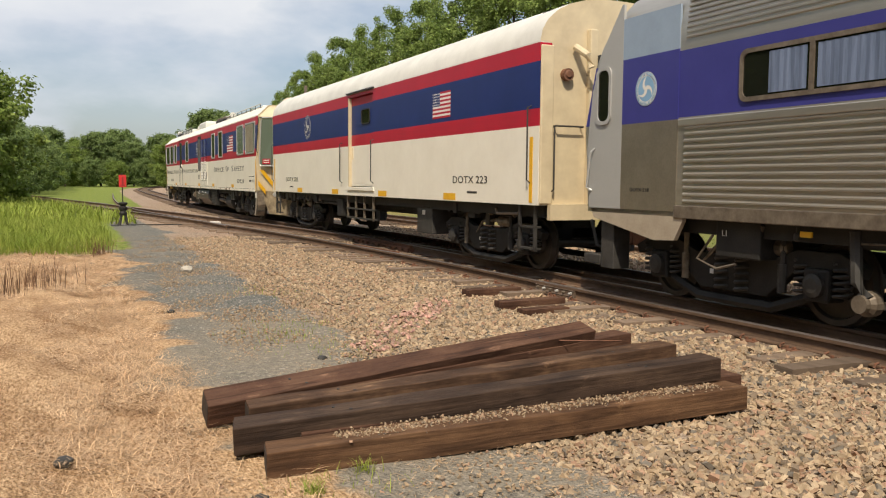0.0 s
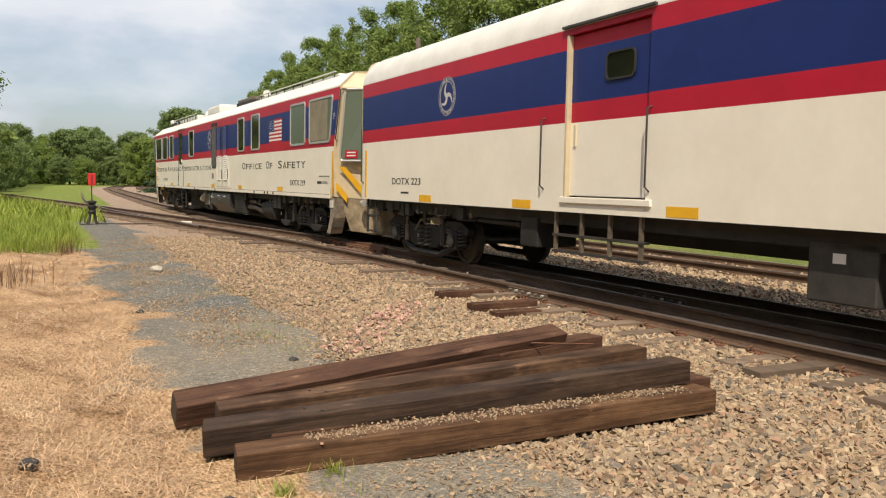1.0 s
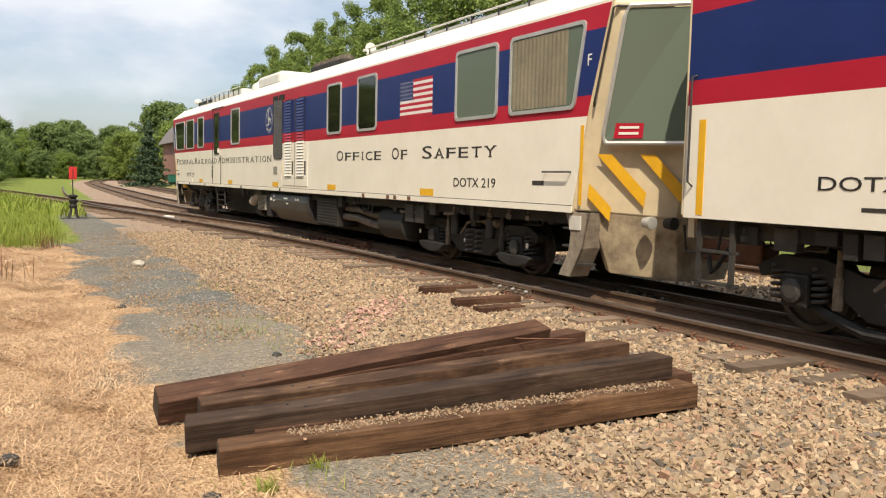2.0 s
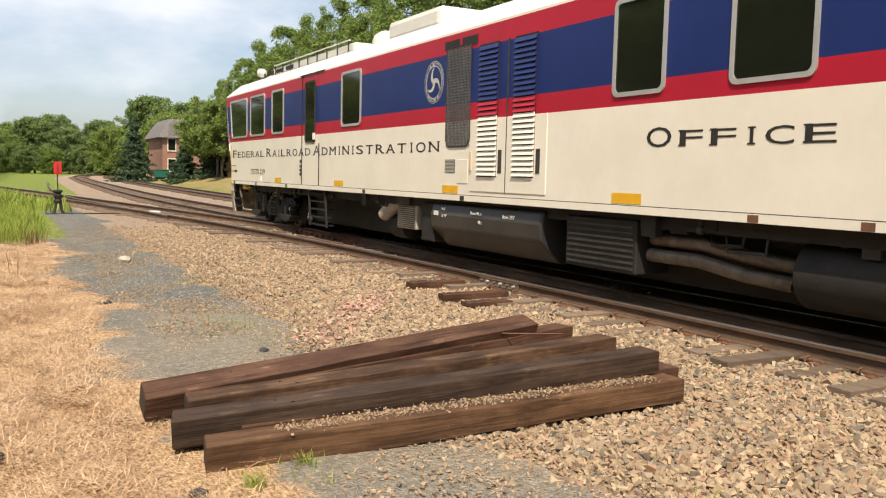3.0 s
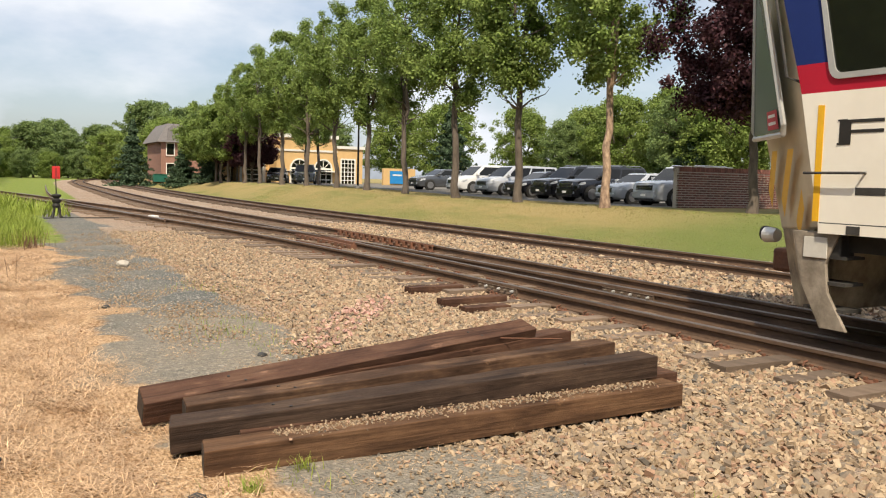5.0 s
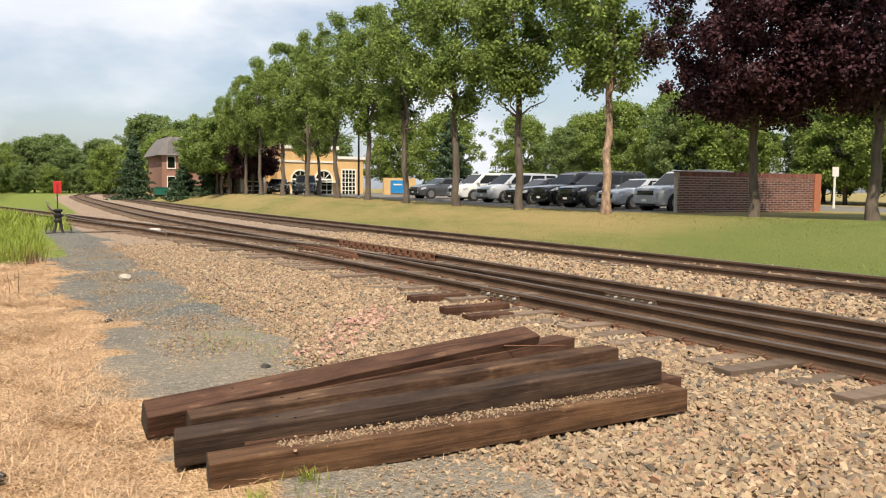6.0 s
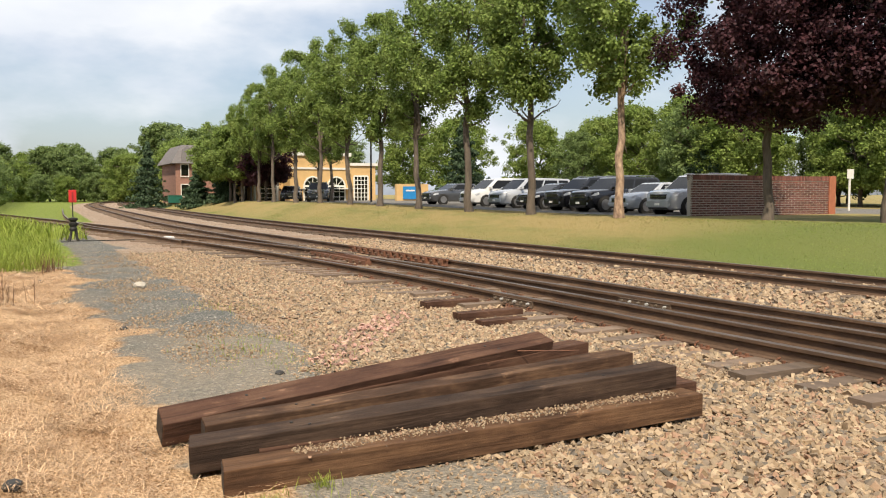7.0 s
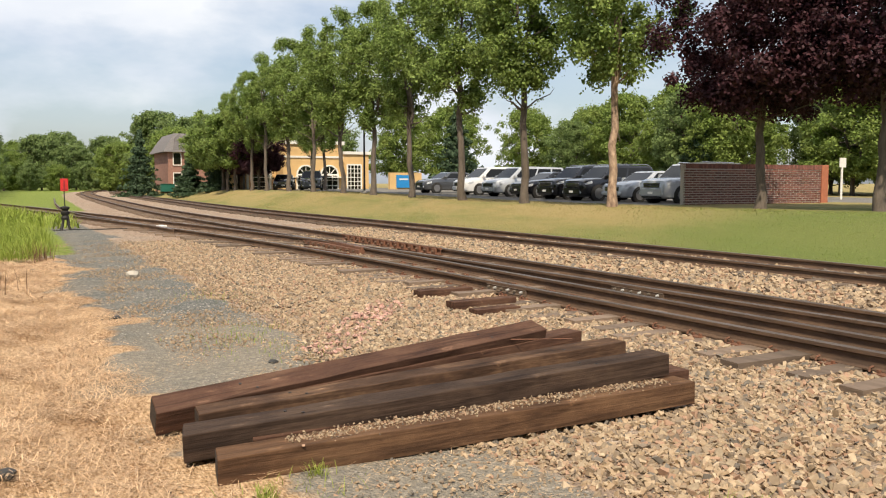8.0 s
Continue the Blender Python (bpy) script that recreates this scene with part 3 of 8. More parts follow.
def decal(car, name, text, size, y, z, mat, width=None, x=SIDE, parent=None):
    """Text on the camera side, its left end at y (text runs towards smaller y)."""
    me = lettering(text, size, width)
    me.materials.append(mat)
    ob = new(name, me)
    ob.parent = parent or car
    ob.matrix_basis = pose(x - 0.003, y, z, 0, 0, -90)
    return ob


def small_caps(car, word, y0, y1, z, cap=0.235, low=0.185):
    """A word in wide small capitals with slab serifs, set from y0 to y1 and joined into one painted word."""
    widths = [1.18 if i == 0 else (0.55 if c in "iI" else 1.0) for i, c in enumerate(word)]
    unit = (y0 - y1) / sum(widths)
    bm, s, y = bmesh.new(), Mesh(), y0
    for i, c in enumerate(word):
        adv, h = unit * widths[i], cap if i == 0 else low
        thin = c in "iI"
        ww = 0.045 if thin else adv * 0.74
        left = y - adv * 0.5 + 0.022 if thin else y - adv * 0.1
        me = lettering(c.upper(), h, ww)
        me.transform(pose(SIDE - 0.003, left, z, 0, 0, -90))
        bm.from_mesh(me)
        bpy.data.meshes.remove(me)
        a, b, mid = left - 0.03, left - ww + 0.03, left - ww / 2
        k = c.lower()
        feet = [a, b] if k in "rma" else [a] if k in "fndle" else [mid] if k in "ity" else []
        tops = [a, b] if k in "mny" else [a] if k in "frdle" else [mid] if k == "i" else []
        for zz, row in ((z, feet), (z + h - 0.018, tops)):
            for p in row:
                s.box(SIDE - 0.0055, SIDE - 0.001, p - 0.05, p + 0.05, zz, zz + 0.018)
        y -= adv
    if s.v:
        me = s.data("serifs", [])
        bm.from_mesh(me)
        bpy.data.meshes.remove(me)
    me = bpy.data.meshes.new("lettering")
    bm.to_mesh(me)
    bm.free()
    for p in me.polygons:
        p.material_index = 0
    me.materials.append(BLACK_PAINT)
    ob = new("lettering", me)
    ob.parent = car
    ob["label"] = "black painted word in small capitals"
    return ob


def seal(car, y, z, r, ring_mat, field_mat, blade_mat, x=SIDE):
    """A round seal: ring, field and three curved blades."""
    def disc(rad, d, inner=0.0):
        m = Mesh()
        n = 40
        if inner:
            for k in range(n):
                a, b = 2 * math.pi * k / n, 2 * math.pi * (k + 1) / n
                m.poly([(x - d, y + math.cos(q) * s, z + math.sin(q) * s) for q, s in ((a, rad), (b, rad), (b, inner), (a, inner))])
        else:
            m.poly([(x - d, y + math.cos(2 * math.pi * k / n) * rad, z + math.sin(2 * math.pi * k / n) * rad) for k in range(n)])
        return m
    s = part("seal", disc(r, 0.003), ring_mat, car, "round painted seal with three curved blades")
    part("seal_field", disc(r * 0.74, 0.0045), field_mat, s)
    part("seal_rim", disc(r * 0.97, 0.0055, r * 0.93), field_mat, s)
    # lettering round the ring, upper arc and lower arc
    bm = bmesh.new()
    base = pose(x - 0.007, y, z, 0, 0, -90)
    for text, mid, up in (("DEPARTMENT OF TRANSPORTATION", 0.0, 1), ("UNITED STATES OF AMERICA", 0.0, -1)):
        pitch = radians(7.0)
        for n, ch in enumerate(text):
            if ch == " ":
                continue
            ang = (n - (len(text) - 1) / 2) * pitch * up
            me = lettering(ch, r * 0.12, r * (0.03 if ch == "I" else 0.08))
            me.transform(base @ Matrix.Rotation(ang, 4, "Y") @ Matrix.Translation((-r * 0.04, 0, r * 0.785 if up > 0 else -r * 0.905)))
            bm.from_mesh(me)
            bpy.data.meshes.remove(me)
    ring_text = bpy.data.meshes.new("seal_lettering")
    bm.to_mesh(ring_text)
    bm.free()
    ring_text.materials.append(field_mat)
    for p in ring_text.polygons:
        p.material_index = 0
    tagged(part("seal_lettering", ring_text, field_mat, s), kind="stuff")
    for k in range(3):
        a0 = radians(90 + 120 * k + 57)
        outer, inner = [], []
        for i in range(9):
            t = i / 8
            a = a0 + 1.15 * t ** 1.4
            rad = r * 0.70 * t
            w = r * 0.125 * (1 - t) ** 0.6 + 0.004
            c = Vector((math.cos(a) * rad, math.sin(a) * rad))
            nrm = Vector((-math.sin(a + 0.6), math.cos(a + 0.6)))
            outer.append(c + nrm * w)
            inner.append(c - nrm * w)
        b = Mesh()
        for i in range(8):
            b.poly([(x - 0.007, y + p.x, z + p.y) for p in (outer[i], outer[i + 1], inner[i + 1], inner[i])])
        part("seal_blade", b, blade_mat, s)


def flag(car, y0, y1, z0, z1, x=SIDE):
    """A striped flag with a dark blue canton at its leading-left corner (larger y)."""
    m = Mesh()
    h = (z1 - z0) / 13
    for i in range(13):
        m.slot = 0 if i % 2 == 0 else 1
        m.box(x - 0.004, x, y0, y1, z1 - (i + 1) * h, z1 - i * h)
    m.slot = 2
    cy = y1 - (y1 - y0) * 0.42
    m.box(x - 0.006, x, cy, y1, z1 - 7 * h, z1)
    m.slot = 1
    for r in range(5):
        for c in range(6):
            yy, zz = cy + (c + 0.5) * (y1 - cy) / 6, z1 - (r + 0.6) * 7 * h / 5.2
            m.box(x - 0.008, x - 0.006, yy - 0.012, yy + 0.012, zz - 0.012, zz + 0.012)
    return part("flag_panel", m, [RED, WHITE_PAINT, BLUE], car, "painted striped flag panel")


def yellow_tab(car, y, z=1.41, w=0.55, h=0.13):
    part("yellow_tab", Mesh().box(SIDE - 0.004, SIDE, y - w, y, z, z + h), YELLOW, car, "yellow reflective tab")


def handrail(car, pts, r=0.014, mat=None):
    part("handrail", Mesh().tube(pts, r, 6), mat or UNDER_GREY, car)


def bogie(car, y, wb, r=0.46, heavy=False):
    """Two wheelsets, side frames with springs, dampers and brake gear."""
    sets = []
    for s in (-1, 1):
        w = Mesh().tube([(-0.95, 0, 0), (0.95, 0, 0)], 0.085, 10)
        for x in (-0.76, 0.76):
            o = -1 if x < 0 else 1
            w.lathe((x - o * 0.06, 0, 0), (o, 0, 0), [(0, r * 0.3), (0, r + 0.025), (0.03, r + 0.025), (0.035, r), (0.135, r - 0.006), (0.14, r - 0.07), (0.10, r - 0.09), (0.09, r * 0.4), (0.15, r * 0.35), (0.15, 0.1)], 32)
        ws = part("wheelset", w, WHEEL, car, "worn steel wheelset", smooth=True)
        ws.matrix_basis = pose(0, y + s * wb / 2, RAIL_Z + r)
        sets.append((ws, y + s * wb / 2, RAIL_Z + r, r))
    b = part("bogie", Mesh().box(-0.62, 0.62, y - 0.3, y + 0.3, 0.55, 0.95), UNDER, car, "grimy black bogie with coil springs")
    for sx in (-1, 1):
        x = sx * 1.02
        fr = Mesh()
        # deep dropped side frame, horns over the axle boxes
        top = [(y - wb / 2 - 0.55, 0.86), (y - wb / 2 - 0.25, 1.0), (y - wb / 2 + 0.3, 1.0), (y - 0.62, 0.86), (y + 0.62, 0.86), (y + wb / 2 - 0.3, 1.0), (y + wb / 2 + 0.25, 1.0), (y + wb / 2 + 0.55, 0.86)]
        bot = [(y - wb / 2 - 0.5, 0.74), (y - wb / 2 - 0.2, 0.82), (y - wb / 2 + 0.3, 0.78), (y - 0.55, 0.42), (y + 0.55, 0.42), (y + wb / 2 - 0.3, 0.78), (y + wb / 2 + 0.2, 0.82), (y + wb / 2 + 0.5, 0.74)]
        fr.loft([[(x + dx, p, q) for p, q in top] + [(x + dx, p, q) for p, q in reversed(bot)] for dx in ((-0.07, 0.07) if sx > 0 else (-0.07, 0.07))])
        part("side_frame", fr, UNDER, b, bevel=0.015)
        eq = Mesh().tube([(x - sx * 0.02, y - wb / 2, 0.56), (x, y - wb / 2 + 0.35, 0.42), (x, y - 0.6, 0.30), (x, y + 0.6, 0.30), (x, y + wb / 2 - 0.35, 0.42), (x - sx * 0.02, y + wb / 2, 0.56)], 0.065, 6)
        if heavy:
            for s in (-1, 1):
                yw = y + s * wb / 2
                seat = [(yw - 0.52, 0.50), (yw - 0.40, 0.40), (yw - 0.15, 0.34), (yw + 0.15, 0.34), (yw + 0.40, 0.40), (yw + 0.52, 0.50), (yw + 0.40, 0.53), (yw - 0.40, 0.53)]
                part("spring_seat", Mesh().loft([[(x + dx, p, q) for p, q in seat] for dx in (-0.2, 0.12)]), UNDER, b, bevel=0.02)
                part("vertical_damper", Mesh().lathe((x - 0.12, y + s * 0.62, 0.72), (0, 0, 1), [(0, 0.03), (0.02, 0.075), (0.40, 0.075), (0.40, 0.05), (0.52, 0.05)], 14), UNDER_GREY, b, smooth=True)
                part("white_label", Mesh().box(x - 0.205, x - 0.2, yw + s * 0.40, yw + s * 0.47, 0.66, 0.74), SEAL_GREY, b)
        else:
            part("equalizer_beam", eq, UNDER, b)
        for s in (-1, 1):
            ya = y + s * wb / 2
            part("axle_box", Mesh().box(x - 0.13, x + 0.13, ya - 0.17, ya + 0.17, 0.46, 0.82), UNDER, b, bevel=0.03)
            part("axle_cap", Mesh().lathe((x + sx * 0.13, ya, RAIL_Z + r), (sx, 0, 0), [(0, 0.13), (0.05, 0.13), (0.07, 0.08)], 14), UNDER_GREY, b)
            if sx < 0:
                for k in (-0.26, 0.26):
                    sp = Mesh().tube([(x - 0.02 + 0.09 * math.cos(j * 0.7), ya + k + 0.09 * math.sin(j * 0.7), 0.52 + j * 0.0075) for j in range(50)], 0.02, 5)
                    part("coil_spring", sp, UNDER_GREY, b, smooth=True)
                part("damper", Mesh().lathe((x - 0.08, ya - s * 0.5, 0.5), (0, 0, 1), [(0, 0.03), (0, 0.055), (0.32, 0.055), (0.32, 0.035), (0.6, 0.035)], 10), PIPE if s > 0 else UNDER_GREY, b)
        if sx < 0:
            for k in (-0.17, 0.17):
                sp = Mesh().tube([(x - 0.01 + 0.115 * math.cos(j * 0.7), y + k + 0.115 * math.sin(j * 0.7), 0.42 + j * 0.0098) for j in range(46)], 0.026, 5)
                part("bolster_spring", sp, UNDER_GREY, b, smooth=True)
            part("brake_cylinder", Mesh().lathe((x - 0.03, y - 0.85, 1.0), (0, 1, 0), [(0, 0.05), (0.05, 0.1), (0.42, 0.1), (0.46, 0.05), (0.7, 0.03)], 12), PIPE, b, "dusty grey brake cylinder")
            part("brake_rod", Mesh().tube([(x - 0.05, y - 0.2, 1.0), (x - 0.06, y + 0.25, 0.96), (x - 0.05, y + 0.5, 0.74)], 0.03, 6), PIPE, b)
            part("bracket", Mesh().box(x - 0.1, x + 0.02, y - 0.08, y + 0.08, 0.9, 1.16), UNDER_GREY, b, bevel=0.01)
            part("white_tag", Mesh().box(x - 0.078, x - 0.07, y + 0.3, y + 0.36, 0.6, 0.66), WHITE_PAINT, b)
    return sets


def under_box(car, y0, y1, z0, z1, x0=-1.35, x1=-0.6, mat=None, name="equipment_box", label="", bevel=0.02):
    b = part(name, Mesh().box(x0, x1, y0, y1, z0, z1), mat or UNDER, car, label, bevel=bevel)
    return b


def sill_clutter(car, y0, y1, seed, mat=None, z=1.24):
    """Pipes, clamps, brackets and cocks that hang below the sill."""
    rng = random.Random(seed)
    y = y0
    while y < y1:
        k = rng.random()
        x = -1.38 + rng.uniform(0, 0.2)
        if k < 0.4:
            w, h = rng.uniform(0.06, 0.3), rng.uniform(0.06, 0.22)
            part("bracket", Mesh().box(x, x + 0.12, y, y + w, z - h, z + 0.05), rng.choice([UNDER, UNDER_GREY, UNDER]), car, bevel=0.008)
        elif k < 0.7:
            e = rng.uniform(0.3, 0.9)
            zz = z - rng.uniform(0.05, 0.3)
            part("pipe", Mesh().tube([(x, y, z), (x, y + 0.04, zz), (x + 0.03, y + e, zz - 0.02), (x + 0.03, y + e + 0.05, z)], rng.uniform(0.012, 0.03), 6), rng.choice([PIPE, UNDER_GREY, UNDER]), car)
        else:
            part("valve", Mesh().lathe((x, y, z - 0.14), (0, 0, 1), [(0, 0.02), (0.02, 0.05), (0.08, 0.05), (0.1, 0.025), (0.16, 0.025)], 8), rng.choice([PIPE, UNDER_GREY]), car)
        y += rng.uniform(0.14, 0.5)


MOVING_WHEELS = []

# -- inspection car --
LEN_A, LEN_B, LEN_C = 29.5, 17.8, 25.0
Q_A, Q_B, Q_C = 0.0, 31.5, 50.7
car_a = thing("inspection_rail_car", "cream track inspection rail car with red and blue stripes", "rail car", "cars of the train")
ya = lambda q: LEN_A - (q - Q_A)
slant_a = lambda z: float(np.interp(z, [1.3, 2.7, 4.1, 4.5], [-0.3, 0.0, 0.42, 0.2]))
hull(car_a, LEN_A, BANDS_A, [(1.48, 4.12, 0), (1.05, 4.5, 4), (0.0, 4.58, 4)], CAR_MATS, slant=slant_a)
part("sill_strip", Mesh().box(SIDE - 0.012, SIDE, 0.3, LEN_A - 0.3, 1.29, 1.385), CREAM, car_a)
part("sill_seam", Mesh().box(SIDE - 0.005, SIDE, 0.3, LEN_A - 0.3, 1.385, 1.395), UNDER_GREY, car_a)
# cab windows at both ends, side windows
zt, zb = 3.93, 2.73
for y0, y1, sk0, sk1 in ((ya(2.17), ya(0.10), 0, 0.24), (ya(4.04), ya(2.52), 0, 0), (ya(5.80), ya(4.72), 0, 0), (ya(11.14), ya(10.0), 0, 0), (ya(20.28), ya(19.34), 0, 0), (ya(22.33), ya(21.25), 0, 0)):
    car_window(car_a, y0, y1, zb, zt, skew=sk0, skew1=sk1)
car_window(car_a, ya(27.15), ya(25.75), zb, zt, pane_mat=GLASS_PALE)
car_window(car_a, ya(29.42), ya(27.5), zb, zt, skew=0.22, pane_mat=GLASS_PALE, curtain=(CURTAIN, [(ya(29.0), ya(27.58))]))
# side door with a tall narrow window
d = banded(Mesh(), ya(8.55), ya(7.33), 1.39, 4.08, SIDE - 0.0015, SIDE + 0.02, BANDS_A)
door = part("door", d, CAR_MATS, car_a, "striped side door of the car", weld=True)
part("door_gap", Mesh().box(SIDE - 0.016, SIDE, ya(7.33), ya(7.30), 1.39, 4.1), RUBBER, door)
part("door_gap", Mesh().box(SIDE - 0.016, SIDE, ya(8.58), ya(8.55), 1.39, 2.4), UNDER_GREY, door)
car_window(car_a, ya(8.30), ya(7.56), 2.44, 3.93, r=0.08, frame_mat=RUBBER, border=0.04, x=SIDE - 0.002)
part("door_handle", Mesh().box(SIDE - 0.05, SIDE - 0.014, ya(8.32), ya(8.2), 2.5, 2.66), WHITE_PAINT, door)
for z in (1.62, 1.72, 1.82, 1.95):
    part("door_grip", Mesh().box(SIDE - 0.02, SIDE, ya(7.28), ya(7.18), z, z + 0.07), UNDER_GREY, door)
part("rain_strip", Mesh().box(SIDE - 0.03, SIDE, ya(8.9), ya(7.2), 4.09, 4.11), UNDER_GREY, car_a)
seal(car_a, ya(14.45), 3.34, 0.37, SEAL_GREY, BLUE, SEAL_GREY)
# mesh screen
gr = part("mesh_screen", Mesh().tube([(SIDE - 0.01, y, z) for y, z in ((ya(15.76), 2.3), (ya(15.66), 2.2), (ya(15.05), 2.2), (ya(14.95), 2.3), (ya(14.95), 3.86), (ya(15.76), 3.86), (ya(15.76), 2.3))], 0.014, 5), UNDER_GREY, car_a, "dark wire mesh screen")
bars = Mesh()
for i in range(17):
    y = ya(15.76) + (0.81 * (i + 0.5)) / 17
    bars.box(SIDE - 0.014, SIDE - 0.001, y - 0.005, y + 0.005, 2.22, 3.84)
for i in range(35):
    z = 2.22 + 1.62 * i / 34
    bars.box(SIDE - 0.016, SIDE - 0.002, ya(15.76), ya(14.95), z - 0.005, z + 0.005)
tagged(part("mesh_bars", bars, paint("galvanised_mesh", (0.20, 0.20, 0.20), (0.13, 0.13, 0.135), rough=0.5, metal=0.3), gr), kind="stuff")
# louvred engine doors
pd = part("louvre_panel", Mesh().box(SIDE - 0.012, SIDE, ya(17.95), ya(15.82), 1.46, 2.62), CREAM, car_a, "louvred engine door panel", bevel=0.01)
part("door_gap", Mesh().box(SIDE - 0.016, SIDE, ya(16.90), ya(16.88), 1.46, 3.8), UNDER_GREY, pd)
for q0 in (16.05, 17.08):
    for i in range(26):
        z = 1.72 + i * 0.079
        mt = CREAM if z < 2.60 else (RED if z < 2.88 else BLUE)
        sl = Mesh()
        sl.loft([[(SIDE - 0.005, y, z), (SIDE - 0.045, y, z), (SIDE - 0.02, y, z + 0.064), (SIDE - 0.005, y, z + 0.067)] for y in (ya(q0 + 0.56), ya(q0))])
        part("louvre", sl, mt, pd)
    # black sheet behind the slats paints the shade between them
    part("louvre_shadow_gap", Mesh().box(SIDE - 0.013, SIDE, ya(q0 + 0.57), ya(q0 - 0.01), 1.70, 3.79), UNDER, pd)
    part("latch_slot", Mesh().box(SIDE - 0.018, SIDE - 0.012, ya(q0 + 0.72), ya(q0 + 0.62) , 1.76, 2.12), UNDER_GREY, pd)
part("hinge", Mesh().box(SIDE - 0.03, SIDE, ya(15.86), ya(15.80), 1.8, 2.1), CREAM_SUNWARM, pd)
sg_ = part("small_grille", Mesh().box(SIDE - 0.006, SIDE, ya(15.28), ya(14.93), 1.76, 1.98), UNDER_GREY, car_a)
for k in range(9):
    part("grille_slat", Mesh().box(SIDE - 0.011, SIDE - 0.006, ya(15.27), ya(14.94), 1.768 + k * 0.0235, 1.779 + k * 0.0235), SEAL_GREY, sg_)
part("hatch", Mesh().box(SIDE - 0.008, SIDE, ya(15.72), ya(15.36), 1.58, 1.98), CREAM, car_a, bevel=0.005)
part("vent", Mesh().box(SIDE - 0.01, SIDE, ya(15.35), ya(14.85), 3.83, 3.98).box(SIDE - 0.01, SIDE, ya(15.95), ya(15.45), 3.83, 3.98), UNDER, car_a)
flag(car_a, ya(24.86), ya(23.47), 2.90, 3.62)
small_caps(car_a, "Federal", ya(0.40), ya(4.06), 2.12)
small_caps(car_a, "Railroad", ya(4.16), ya(8.02), 2.12)
small_caps(car_a, "Administration", ya(8.10), ya(14.78), 2.12)
small_caps(car_a, "Office", ya(19.95), ya(22.66), 2.10)
small_caps(car_a, "Of", ya(23.08), ya(23.90), 2.10)
small_caps(car_a, "Safety", ya(24.45), ya(27.20), 2.10)
decal(car_a, "car_marking", "DOTX 219", 0.155, ya(2.6), 1.62, BLACK_PAINT, 1.43)
decal(car_a, "car_marking", "DOTX 219", 0.155, ya(25.75), 1.60, BLACK_PAINT, 1.4)
decal(car_a, "end_letter", "F", 0.16, ya(29.45), 3.30, WHITE_PAINT)
for q in (0.66, 28.2):
    part("small_marking_bar", Mesh().box(SIDE - 0.003, SIDE, ya(q + 0.3), ya(q), 1.66, 1.73), UNDER_GREY, car_a)
for q in (5.03, 9.6, 14.85, 19.4, 24.43):
    yellow_tab(car_a, ya(q), 1.41)
for q in (0.6, 3.1, 6.0, 11.3, 15.5, 21.6, 22.9, 23.25, 23.9):
    part("jacking_pad", Mesh().box(SIDE - 0.016, SIDE - 0.01, ya(q + 0.14), ya(q), 1.295, 1.375), UNDER_GREY if q < 20 else RUST, car_a)
for q in (0.22, 29.35):
    part("yellow_corner_strip", Mesh().box(SIDE - 0.006, SIDE, ya(q + 0.07), ya(q), 1.4, 2.5), YELLOW, car_a)
for q in (0.15, 28.55):
    handrail(car_a, [(SIDE, ya(q), 1.86), (SIDE - 0.07, ya(q), 1.86), (SIDE - 0.07, ya(q + 0.6), 1.86), (SIDE, ya(q + 0.6), 1.86)])
part("round_cap", Mesh().lathe((SIDE, ya(3.62), 1.45), (-1, 0, 0), [(0, 0.11), (0.012, 0.11), (0.015, 0.03), (0.03, 0.02)], 20), CREAM, car_a)
